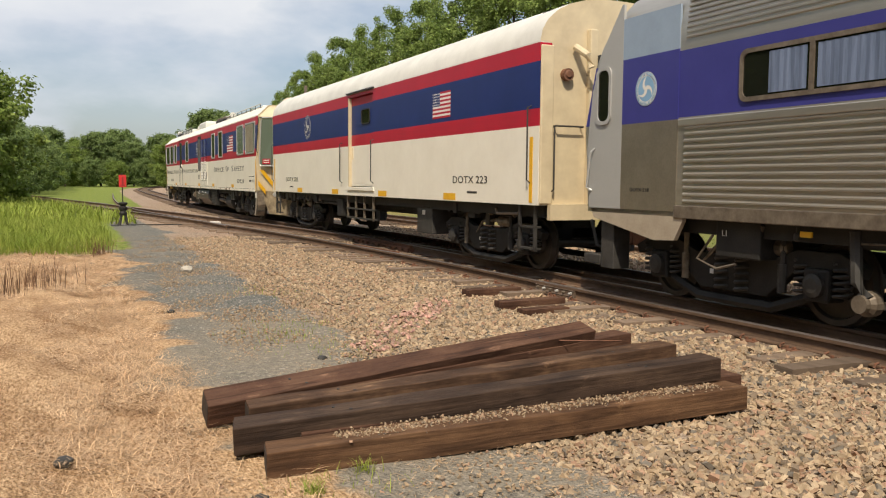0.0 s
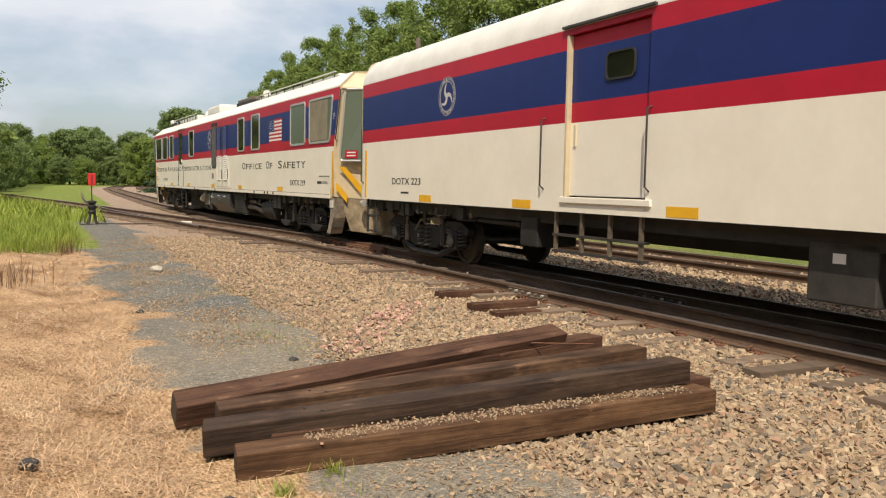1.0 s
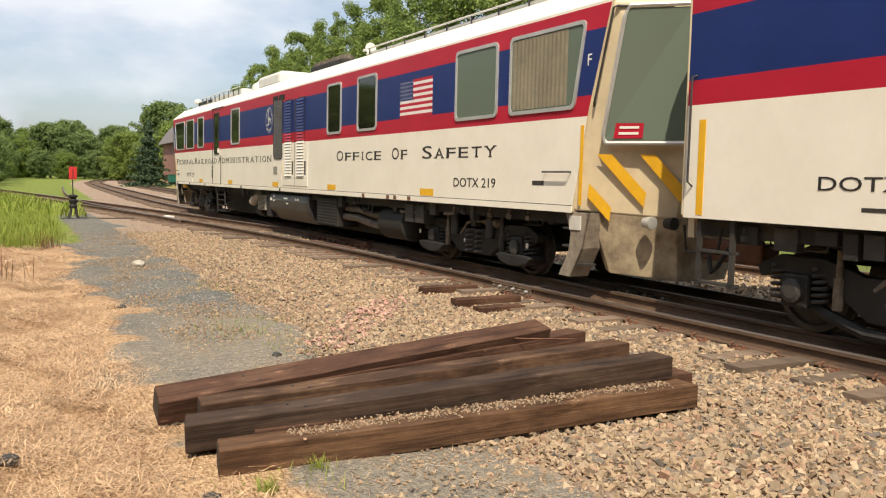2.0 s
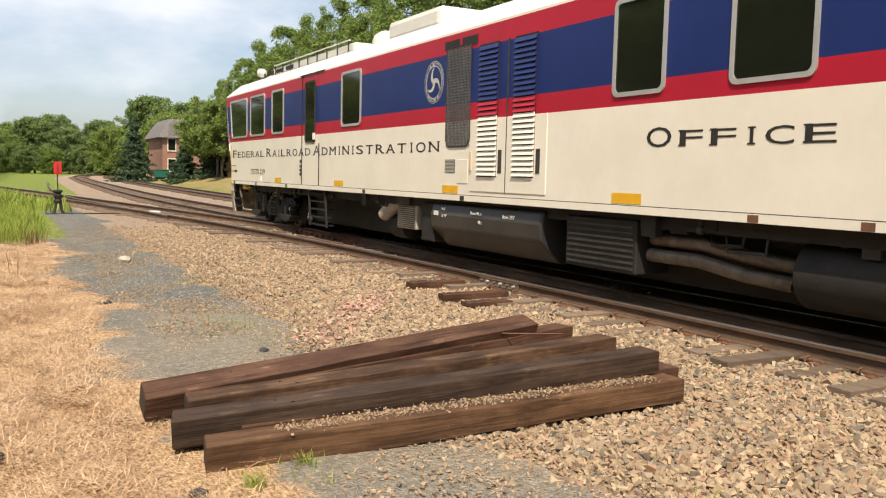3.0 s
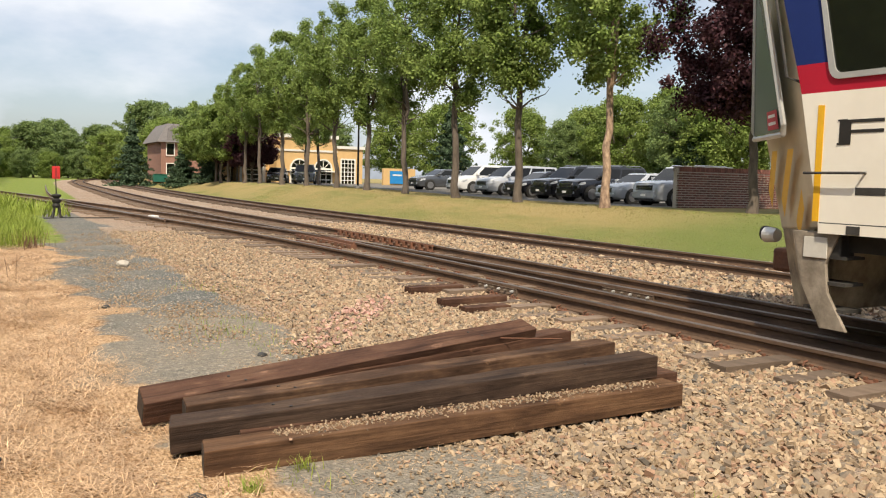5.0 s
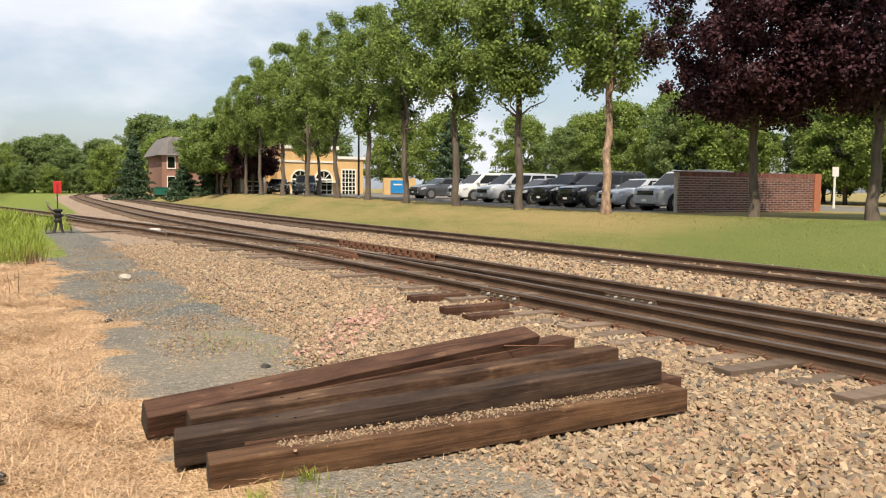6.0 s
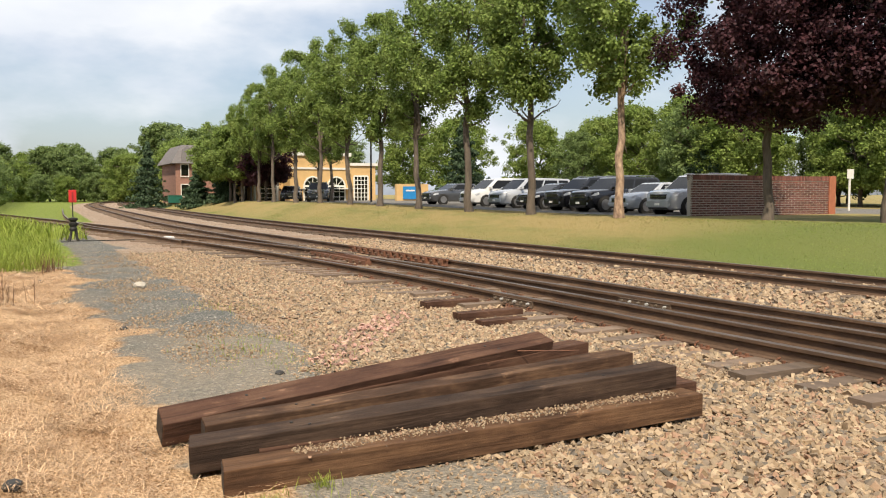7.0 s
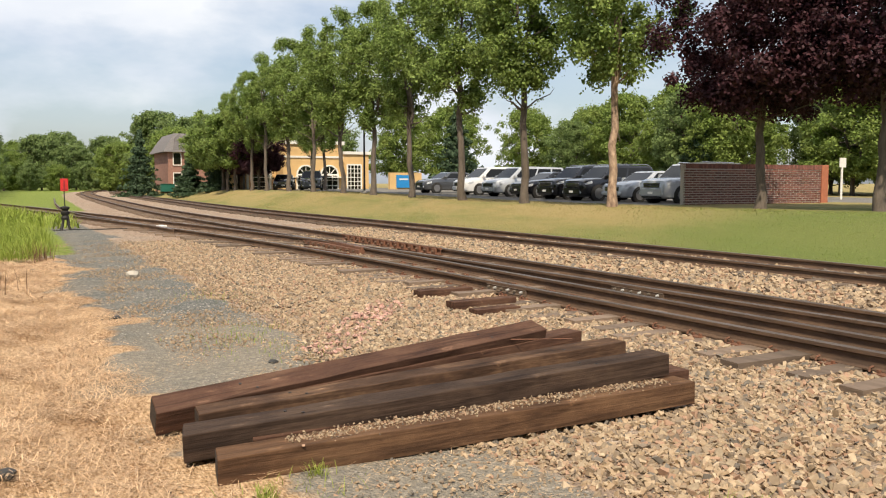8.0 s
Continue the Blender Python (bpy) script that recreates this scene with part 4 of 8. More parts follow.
# noses of the two cabs
PILOT_GRIME = paint("grimy_cream_pilot", (0.50, 0.41, 0.27), (0.17, 0.13, 0.09), scale=3.5, rough=0.7, fine=0.15)
HANGER = paint("dusty_step_steel", (0.34, 0.29, 0.23), (0.17, 0.14, 0.105), scale=6, rough=0.65, fine=0.2)
for end in (0, 1):
    def Y(v):
        return -v if end == 0 else LEN_A + v
    n = Mesh()
    base = [(x, z, slant_a(z)) for x, z in ((-1.46, 1.32), (-1.46, 2.7), (-1.46, 4.08), (-1.03, 4.46), (1.03, 4.46), (1.46, 4.08), (1.46, 2.7), (1.46, 1.32))]
    tip = [(-0.62, 1.25, 0.85), (-0.62, 2.6, 1.2), (-0.70, 4.0, 1.15), (-0.55, 4.4, 0.8), (0.55, 4.4, 0.8), (0.70, 4.0, 1.15), (0.62, 2.6, 1.2), (0.62, 1.25, 0.85)]
    rings = [[(x, Y(s - 0.01), z) for x, z, s in base], [(x, Y(s), z) for x, z, s in tip]]
    n.loft(rings if end else [list(reversed(r)) for r in rings])
    nose = part("cab_nose", n, CREAM_SUNWARM, car_a, "cream cab nose in a sun-warmed tone", bevel=0.03)
    # slanting cab window on the camera side of the nose
    def on_nose(u, v):
        lo = Vector((-1.46 + 0.84 * u, slant_a(2.25) + (1.17 - slant_a(2.25)) * u, 2.25))
        hi = Vector((-1.46 + 0.76 * u, 0.42 + (1.15 - 0.42) * u, 4.05))
        p = lo.lerp(hi, v)
        return Vector((p.x - 0.08, Y(p.y + 0.11), p.z))
    fr, pn = Mesh(), Mesh()
    fr.tube([on_nose(u, v) for u, v in ((0.2, 0.0), (0.9, 0.0), (0.93, 0.05), (0.93, 0.93), (0.9, 0.97), (0.2, 0.97), (0.16, 0.9), (0.16, 0.05), (0.2, 0.0))], 0.03, 6)
    pn.poly([on_nose(u, v) for u, v in ((0.18, 0.02), (0.92, 0.02), (0.92, 0.95), (0.18, 0.95))])
    part("cab_window_pane", pn, GLASS_PALE, nose)
    part("cab_window_frame", fr, ALU, nose)
    sg = Mesh()
    sg.poly([on_nose(u, v) + Vector((-0.006, 0.006 if end else -0.006, 0)) for u, v in ((0.26, 0.035), (0.52, 0.035), (0.52, 0.145), (0.26, 0.145))])
    notice = part("red_notice", sg, RED, nose, "small red notice in the cab window")
    lines = Mesh()
    for v in (0.062, 0.105):
        lines.poly([on_nose(u, w) + Vector((-0.010, 0.010 if end else -0.010, 0)) for u, w in ((0.30, v), (0.48, v), (0.48, v + 0.018), (0.30, v + 0.018))])
    part("notice_bars", lines, WHITE_PAINT, notice)
    board = [(x * 0.42, z) for x, z in rounded(-1.0, 1.0, -0.2, 0.2, 0.19)]
    nb = Mesh().loft([[(x, Y(d), 4.52 + z) for x, z in board] for d in (0.62, 0.84)])
    nbp = part("number_board", nb, UNDER_GREY, nose, "rounded number board over the cab")
    nf = Mesh().loft([[(x * 0.9, Y(d), 4.52 + z * 0.84) for x, z in board] for d in (0.842, 0.848)])
    part("board_face", nf, WHITE_PAINT, nbp)
    part("number_bars", Mesh().box(-0.26, -0.12, *sorted((Y(0.849), Y(0.853))), 4.42, 4.62).box(-0.07, 0.07, *sorted((Y(0.849), Y(0.853))), 4.42, 4.62).box(0.12, 0.26, *sorted((Y(0.849), Y(0.853))), 4.42, 4.62), UNDER, nbp)
    # pilot below, with yellow chevrons and lamps
    pl = Mesh()
    a_ = [(-1.30, Y(-0.1), 1.32), (-0.6, Y(0.85), 1.26), (0.6, Y(0.85), 1.26), (1.30, Y(-0.1), 1.32), (1.2, Y(-0.3), 1.32), (-1.2, Y(-0.3), 1.32)]
    b_ = [(-1.0, Y(0.0), 0.45), (-0.45, Y(0.75), 0.4), (0.45, Y(0.75), 0.4), (1.0, Y(0.0), 0.45), (1.0, Y(-0.1), 0.5), (-1.0, Y(-0.1), 0.5)]
    pl.loft([a_, b_])
    pilot = part("pilot", pl, PILOT_GRIME, car_a, "cream pilot with yellow warning stripes", bevel=0.015)
    def on_low(u, v):
        top = Vector((-1.46 + 0.84 * u, slant_a(2.2) + (1.1 - slant_a(2.2)) * u, 2.12))
        bot = Vector((-1.40 + 0.8 * u, -0.25 + 1.1 * u, 1.3))
        p = bot.lerp(top, v)
        return Vector((p.x - 0.02, Y(p.y + 0.10), p.z))
    for corners in (((0.10, 0.98), (0.24, 0.98), (0.62, 0.36), (0.62, 0.12)), ((0.05, 0.50), (0.30, 0.10), (0.30, -0.14), (0.05, 0.26)), ((0.50, 0.98), (0.64, 0.98), (0.96, 0.46), (0.96, 0.22))):
        st = Mesh()
        st.poly([on_low(u, v) for u, v in corners])
        part("warning_stripe", st, YELLOW, nose, "yellow diagonal stripe")
    for dx in (0.0, 0.2):
        part("headlamp", Mesh().lathe((-0.95 + dx, Y(0.62 + dx), 1.2), (0, -1 if end == 0 else 1, 0), [(0, 0.07), (0.12, 0.085), (0.15, 0.085), (0.155, 0.06)], 16), ALU if dx == 0 else UNDER, pilot)
    handrail(car_a, [(-1.43, Y(0.05), 2.75), (-1.5, Y(0.15), 2.8), (-1.48, Y(0.45), 4.0), (-1.42, Y(0.5), 4.02)], 0.016, UNDER_GREY)
    handrail(car_a, [(-1.44, Y(0.45), 4.02), (-0.9, Y(0.95), 4.0)], 0.016, UNDER_GREY)
    for k in range(3):
        part("step", Mesh().box(-1.42, -1.15, Y(-0.35) - 0.22, Y(-0.35) + 0.22, 0.55 + 0.25 * k, 0.58 + 0.25 * k), UNDER_GREY, car_a)
    # bent end plate that carries the steps, with a socket box in its head
    plate = [(0.03, 1.3), (-0.5, 1.3), (-0.36, 1.0), (-0.40, 0.72), (-0.62, 0.38), (-0.34, 0.38), (-0.10, 0.8)]
    part("end_plate", Mesh().loft([[(x, Y(v), z) for v, z in plate] for x in (-1.44, -1.40)]), HANGER, car_a, "bent dusty steel end plate", bevel=0.006)
    part("end_plate_edge", Mesh().loft([[(-1.44, Y(v), z), (-1.12, Y(v), z), (-1.12, Y(v - 0.02), z), (-1.44, Y(v - 0.02), z)] for v, z in ((0.03, 1.3), (-0.10, 0.8), (-0.34, 0.38))]), HANGER, car_a)
    part("end_socket", Mesh().box(-1.455, -1.44, *sorted((Y(-0.12), Y(-0.38))), 1.05, 1.25), SEAL_GREY, car_a, "pale socket box", bevel=0.004)
    part("coupler", Mesh().box(-0.16, 0.16, min(Y(0.7), Y(1.35)), max(Y(0.7), Y(1.35)), 0.72, 1.0), RUST, car_a, bevel=0.04)
    part("roof_dome", Mesh().lathe((0.0, Y(-0.3), 4.55), (0, 0, 1), [(0, 0.42), (0.12, 0.42), (0.22, 0.36), (0.30, 0.22), (0.33, 0.02)], 20), CREAM_SUNWARM, car_a, smooth=True)
# roof equipment
for q0, q1, z in ((3.2, 9.5, 4.72), (20.5, 28.5, 4.60)):
    part("roof_walkway", Mesh().box(-1.0, 0.7, ya(q1), ya(q0), 4.5, z), WHITE_ROOF, car_a, bevel=0.05)
    for k in range(9):
        y = ya(q0 + 0.3 + k * (q1 - q0 - 0.6) / 8)
        part("rail_post", Mesh().tube([(-1.02, y, 4.5), (-1.02, y, z + 0.06)], 0.016, 5), UNDER_GREY, car_a)
    part("roof_rail", Mesh().tube([(-1.02, ya(q0 + 0.2), z + 0.06), (-1.02, ya(q1 - 0.2), z + 0.06)], 0.018, 6), WHITE_ROOF, car_a)
part("roof_vents", Mesh().box(-1.03, -1.0, ya(3.3), ya(2.7), 4.56, 4.66).box(-1.03, -1.0, ya(4.2), ya(3.6), 4.56, 4.66).box(-1.03, -1.0, ya(5.1), ya(4.5), 4.56, 4.66), UNDER, car_a)
part("air_conditioner", Mesh().box(-0.85, 0.8, ya(13.4), ya(11.0), 4.5, 4.95), WHITE_ROOF, car_a, bevel=0.12)
part("antenna_dome", Mesh().lathe((-0.5, ya(10.2), 4.5), (0, 0, 1), [(0, 0.3), (0.15, 0.33), (0.3, 0.28), (0.4, 0.12), (0.42, 0.02)], 18), WHITE_ROOF, car_a, smooth=True)
part("exhaust_box", Mesh().box(-0.7, 0.5, ya(18.2), ya(15.8), 4.5, 4.78), UNDER, car_a, bevel=0.05)
for k in range(5):
    part("roof_fan", Mesh().lathe((-0.45, ya(15.95 + k * 0.5), 4.74), (0, 0, 1), [(0, 0.2), (0.14, 0.2), (0.16, 0.1)], 14), PIPE, car_a)
part("searchlight", Mesh().lathe((-0.6, ya(0.9), 4.85), (-0.3, 1, 0.1), [(0, 0.05), (0.04, 0.13), (0.2, 0.14), (0.22, 0.1)], 14), WHITE_ROOF, car_a)
part("searchlight_post", Mesh().tube([(-0.6, ya(1.0), 4.5), (-0.6, ya(1.0), 4.82)], 0.03, 6), UNDER_GREY, car_a)
part("horn", Mesh().lathe((-0.5, ya(19.2), 4.85), (0, -1, 0), [(0, 0.03), (0.3, 0.04), (0.42, 0.14), (0.44, 0.14)], 14), WHITE_ROOF, car_a)
# underframe
# last two boxes: black blocks added for the dark shade below the floor
part("underframe", Mesh().box(-1.3, 1.3, 0.3, LEN_A - 0.3, 1.12, 1.31).box(-0.5, 0.5, 1, LEN_A - 1, 0.8, 1.15).box(-0.8, 0.9, ya(23.2), ya(18.0), 0.42, 1.12).box(-0.7, 0.9, ya(14.4), ya(6.3), 0.42, 1.12), UNDER, car_a)
for q in (3.65, 25.85):
    MOVING_WHEELS += [(car_a, *w) for w in bogie(car_a, ya(q), 2.9, heavy=True)]
tank = Mesh()
prof = [(-1.36, 1.22), (-1.42, 1.02), (-1.40, 0.78), (-1.05, 0.44), (1.05, 0.44), (1.4, 0.78), (1.36, 1.22)]
tank.loft([[(x, y, z) for x, z in prof] for y in (ya(17.75), ya(14.3))])
tk = part("fuel_tank", tank, paint("black_tank_paint", (0.03, 0.03, 0.03), (0.055, 0.05, 0.046), scale=1.5, rough=0.4, fine=0.1), car_a, "black fuel tank with white stencils", bevel=0.04)
for txt, q, z, s in (("91.5'", 14.75, 1.10, 0.05), ("65 11\"", 14.75, 0.98, 0.05), ("Vmax 90 m", 15.75, 1.07, 0.055), ("98 t", 16.0, 0.93, 0.055), ("Rmin 295'", 16.75, 1.06, 0.06)):
    ob = decal(car_a, "stencil", txt, s, ya(q), z, WHITE_PAINT, x=-1.425, parent=tk)
part("white_plate", Mesh().box(-1.43, -1.424, ya(14.62), ya(14.45), 1.0, 1.08), WHITE_PAINT, tk)
under_box(car_a, ya(19.75), ya(18.3), 0.52, 1.2, mat=UNDER, name="battery_box", label="black ribbed equipment box")
for k in range(8):
    part("rib", Mesh().box(-1.365, -1.35, ya(19.7), ya(18.35), 0.57 + k * 0.075, 0.595 + k * 0.075), UNDER_GREY, car_a)
RADIATOR_PALE = paint("dusty_pale_metal", (0.50, 0.45, 0.37), (0.36, 0.32, 0.26), scale=5, rough=0.5, metal=0.2, fine=0.15)
under_box(car_a, ya(13.5), ya(12.65), 0.66, 1.12, x0=-1.3, mat=RADIATOR_PALE, name="radiator", label="pale finned radiator")
under_box(car_a, ya(13.3), ya(12.65), 1.13, 1.28, x0=-1.36, mat=UNDER_GREY, name="radiator_header")
under_box(car_a, ya(14.28), ya(13.8), 0.5, 1.2, x0=-1.34, name="tank_end_box")
for k in range(11):
    part("fin", Mesh().box(-1.315, -1.3, ya(13.44), ya(12.71), 0.69 + k * 0.039, 0.703 + k * 0.039), UNDER_GREY, car_a)
part("exhaust_pipe", Mesh().tube([(-1.0, ya(12.35), 1.2), (-1.12, ya(12.2), 1.08), (-1.2, ya(12.0), 0.96), (-1.22, ya(11.85), 0.86)], [0.16, 0.16, 0.15, 0.14], 14), RADIATOR_PALE, car_a, "wrapped tan exhaust pipe", smooth=True)
part("silencer", Mesh().lathe((-0.95, ya(12.75), 0.66), (0, 1, 0), [(0, 0.1), (0.05, 0.25), (0.7, 0.25), (0.75, 0.1)], 18), UNDER, car_a, smooth=True)
for z, x in ((0.98, -1.1), (0.78, -1.15)):
    part("duct", Mesh().tube([(x, ya(19.8), z), (x, ya(20.6), z), (x + 0.1, ya(21.2), z - 0.1), (x + 0.2, ya(21.8), z - 0.15)], 0.085, 12), PIPE, car_a, smooth=True)
part("air_tank", Mesh().lathe((-0.95, ya(23.35), 0.78), (0, 1, 0), [(0, 0.02), (0.04, 0.25), (0.1, 0.36), (1.3, 0.36), (1.37, 0.25), (1.4, 0.02)], 24), UNDER, car_a, "round black air tank", smooth=True)
for q in (23.5, 23.95):
    under_box(car_a, ya(q + 0.38), ya(q), 0.86, 1.22, mat=UNDER_GREY, name="valve_box")
for k in range(5):
    part("stirrup_step", Mesh().box(-1.4, -1.15, ya(8.72), ya(7.6), 0.42 + k * 0.19, 0.45 + k * 0.19), UNDER, car_a)
for q in (7.6, 8.75):
    part("stirrup_side", Mesh().loft([[(-1.42, ya(q), 1.28), (-1.42, ya(q + 0.09), 1.28), (-1.42, ya(q + 0.22), 0.4), (-1.42, ya(q + 0.13), 0.4)], [(-1.39, ya(q), 1.28), (-1.39, ya(q + 0.09), 1.28), (-1.39, ya(q + 0.22), 0.4), (-1.39, ya(q + 0.13), 0.4)]]), UNDER, car_a)
tb = part("tow_block", Mesh().box(-1.42, -1.3, ya(1.85), ya(1.4), 1.13, 1.28), YELLOW, car_a, "bright yellow bracket under the sill", bevel=0.03)
part("tow_handle", Mesh().tube([(-1.38, ya(1.85), 1.2), (-1.38, ya(2.3), 1.19), (-1.38, ya(2.32), 1.1)], 0.022, 6), YELLOW, tb)
part("hose", Mesh().tube([(-1.36, ya(1.0), 1.25), (-1.4, ya(1.08), 1.05), (-1.36, ya(1.12), 0.85)], 0.03, 8), PIPE, car_a)
under_box(car_a, ya(0.5), ya(0.3), 1.05, 1.27, x0=-1.42, x1=-1.2, mat=UNDER_GREY, name="socket_box")
sill_clutter(car_a, ya(12.6), ya(9.0), 1)
sill_clutter(car_a, ya(25.0), ya(20.0), 2)
sill_clutter(car_a, ya(28.5), ya(25.0), 3)
sill_clutter(car_a, ya(6.8), ya(1.2), 4)

# -- baggage car --
car_b = thing("baggage_rail_car", "cream rail car with red and blue stripes, round white roof", "rail car", "cars of the train")
yb = lambda q: LEN_B - (q - Q_B)
roof_b = [(1.48, 3.96, 4)] + [(1.48 * math.cos(radians(k)) ** 0.8, 3.96 + 0.76 * math.sin(radians(k)), 4) for k in (14, 28, 42, 56, 70, 82)] + [(0.0, 4.72, 4)]
hull(car_b, LEN_B, BANDS_B, roof_b, CAR_MATS, near=-1.26)
dy0, dy1, dz0, dz1 = yb(41.60), yb(39.80), 1.56, 3.86
for y0, y1, z0, z1 in ((0.0, dy0, 1.34, 3.96), (dy1, LEN_B, 1.34, 3.96), (dy0, dy1, 1.34, dz0), (dy0, dy1, dz1, 3.96)):
    part("side_panel", banded(Mesh(), y0, y1, z0, z1, SIDE, -1.25, BANDS_B), CAR_MATS, car_b, "striped side of the car", weld=True)
dm = banded(Mesh(), dy0, dy1, dz0 + 0.02, dz1 - 0.02, -1.41, -1.262, BANDS_B)
bd = part("sliding_door", dm, CAR_MATS, car_b, "recessed striped baggage door", weld=True)
car_window(car_b, yb(41.25), yb(40.62), 3.14, 3.52, r=0.09, frame_mat=RUBBER, border=0.025, x=-1.412)
part("door_lock", Mesh().box(-1.43, -1.41, yb(39.97), yb(39.92), 2.28, 2.58), CREAM_SUNWARM, bd)
part("jamb", Mesh().box(-1.49, -1.3, dy1 - 0.03, dy1 + 0.015, dz0, dz1), CREAM_SUNWARM, car_b, "cream metal door jamb")
part("door_sill", Mesh().box(SIDE - 0.03, -1.26, dy0 - 0.12, dy1 + 0.08, dz0 - 0.09, dz0), CREAM, car_b, bevel=0.01)
part("gutter", Mesh().box(SIDE - 0.05, SIDE, dy0 - 0.1, dy1 + 0.1, 3.95, 3.985), UNDER_GREY, car_b)
for y in (yb(39.25), yb(41.66)):
    handrail(car_b, [(SIDE, y, 2.72), (SIDE - 0.07, y, 2.70), (SIDE - 0.07, y, 1.72), (SIDE, y, 1.66)])
for q in (31.62, 49.05):
    handrail(car_b, [(SIDE, yb(q), 2.95), (SIDE - 0.07, yb(q), 2.93), (SIDE - 0.07, yb(q), 1.75), (SIDE, yb(q), 1.7)])
for q in (31.7, 49.02):
    part("yellow_corner_strip", Mesh().box(SIDE - 0.006, SIDE, yb(q + 0.1), yb(q), 1.38, 2.45), YELLOW, car_b)
seal(car_b, yb(35.9), 3.33, 0.36, SEAL_GREY, BLUE, SEAL_GREY)
flag(car_b, yb(45.99), yb(45.15), 2.98, 3.5)
decal(car_b, "car_marking", "DOTX 223", 0.135, yb(33.32), 1.69, BLACK_PAINT, 1.46)
decal(car_b, "car_marking", "DOTX 223", 0.135, yb(46.13), 1.69, BLACK_PAINT, 1.42)
for q in (33.8, 46.75):
    part("small_marking_bar", Mesh().box(SIDE - 0.003, SIDE, yb(q + 0.4), yb(q), 1.5, 1.54), UNDER_GREY, car_b)
for q in (34.73, 38.35, 42.0, 45.7):
    yellow_tab(car_b, yb(q), 1.36)
for end in (0, 1):
    s = -1 if end == 0 else 1
    e = 0.0 if end == 0 else LEN_B
    part("end_post", Mesh().box(-0.6, -0.45, min(e, e + s * 0.12), max(e, e + s * 0.12), 1.34, 4.2), CREAM_SUNWARM, car_b, bevel=0.02)
    part("corner_post", Mesh().box(-1.478, -1.24, min(e, e + s * 0.05), max(e, e + s * 0.05), 1.36, 3.9), CREAM_SUNWARM, car_b, bevel=0.02)
    part("diaphragm", Mesh().box(-0.45, 0.45, min(e, e + s * 0.6), max(e, e + s * 0.6), 1.3, 3.8), RUBBER, car_b, bevel=0.05)
    part("marker_lamp", Mesh().lathe((-1.0, e, 3.45), (0, s, 0), [(0, 0.1), (0.1, 0.1), (0.1, 0.07), (0.12, 0.05)], 14), RUST, car_b, "round dull red marker lamp")
    part("lamp_bracket", Mesh().tube([(-0.85, e + s * 0.05, 3.9), (-0.75, e + s * 0.25, 3.75), (-0.7, e + s * 0.3, 3.55)], 0.06, 8), CREAM_SUNWARM, car_b)
    handrail(car_b, [(-1.25, e, 2.6), (-1.25, e + s * 0.1, 2.6), (-1.25, e + s * 0.1, 1.6), (-1.25, e, 1.55)], 0.016)
    handrail(car_b, [(-1.2, e, 2.62), (-1.2, e + s * 0.1, 2.62), (-0.7, e + s * 0.1, 2.62), (-0.7, e, 2.62)], 0.016)
    part("coupler", Mesh().box(-0.16, 0.16, min(e, e + s * 0.75), max(e, e + s * 0.75), 0.72, 1.0), RUST, car_b, bevel=0.04)
    part("end_sill", Mesh().box(-1.3, 1.3, min(e, e + s * 0.1), max(e, e + s * 0.1), 1.1, 1.36), CREAM_SUNWARM, car_b)
    for k in (-0.35, 0.15):
        part("ladder_side", Mesh().box(-1.42, -1.38, e - s * (0.55 + k) - 0.03, e - s * (0.55 + k) + 0.03, 0.58, 1.34), UNDER_GREY, car_b)
    for k in range(2):
        part("ladder_rung", Mesh().box(-1.42, -1.3, e - s * 0.45 - 0.28, e - s * 0.45 + 0.28, 0.6 + k * 0.36, 0.63 + k * 0.36), UNDER_GREY, car_b)
    part("hose", Mesh().tube([(-0.5, e + s * 0.1, 1.1), (-0.55, e + s * 0.35, 0.7), (-0.4, e + s * 0.6, 0.6), (-0.3, e + s * 0.75, 0.8)], 0.03, 7), RUBBER, car_b)
part("underframe", Mesh().box(-1.3, 1.3, 0.1, LEN_B - 0.1, 1.14, 1.345).box(-0.35, 0.35, 1, LEN_B - 1, 0.9, 1.15), UNDER, car_b)
for q in (34.2, 46.9):
    MOVING_WHEELS += [(car_b, *w) for w in bogie(car_b, yb(q), 2.75)]
bx = under_box(car_b, yb(44.75), yb(43.95), 0.6, 1.22, x0=-1.3, x1=-0.7, mat=UNDER_GREY, name="equipment_box", label="grey underfloor equipment box")
part("white_label", Mesh().box(-1.306, -1.302, yb(44.4), yb(44.25), 1.0, 1.1), WHITE_PAINT, bx)
under_box(car_b, yb(38.9), yb(38.4), 0.75, 1.22, mat=UNDER, name="equipment_box")
for q in (39.5, 40.15, 40.8, 41.45):
    part("step_post", Mesh().box(-1.42, -1.37, yb(q) - 0.025, yb(q) + 0.025, 0.72, 1.34), PIPE, car_b)
for z in (0.74, 0.98):
    part("step_tread", Mesh().box(-1.43, -1.3, yb(41.5), yb(39.45), z, z + 0.035), UNDER_GREY, car_b)
part("pipe_run", Mesh().tube([(-1.2, yb(36.5), 1.1), (-1.2, yb(38.2), 1.08)], 0.05, 8), UNDER, car_b)
sill_clutter(car_b, yb(36.8), yb(31.9), 11)
sill_clutter(car_b, yb(49.0), yb(45.4), 12)
for q in (32.3, 33.0, 48.6):
    part("roof_grab", Mesh().tube([(-0.9, yb(q), 4.45), (-1.0, yb(q) , 4.55), (-0.95, yb(q + 0.35), 4.56), (-0.85, yb(q + 0.35), 4.47)], 0.018, 5), UNDER_GREY, car_b)
part("roof_valve", Mesh().tube([(-0.6, yb(32.6), 4.5), (-0.6, yb(32.6), 4.95)], [0.05, 0.06], 8), PIPE, car_b)

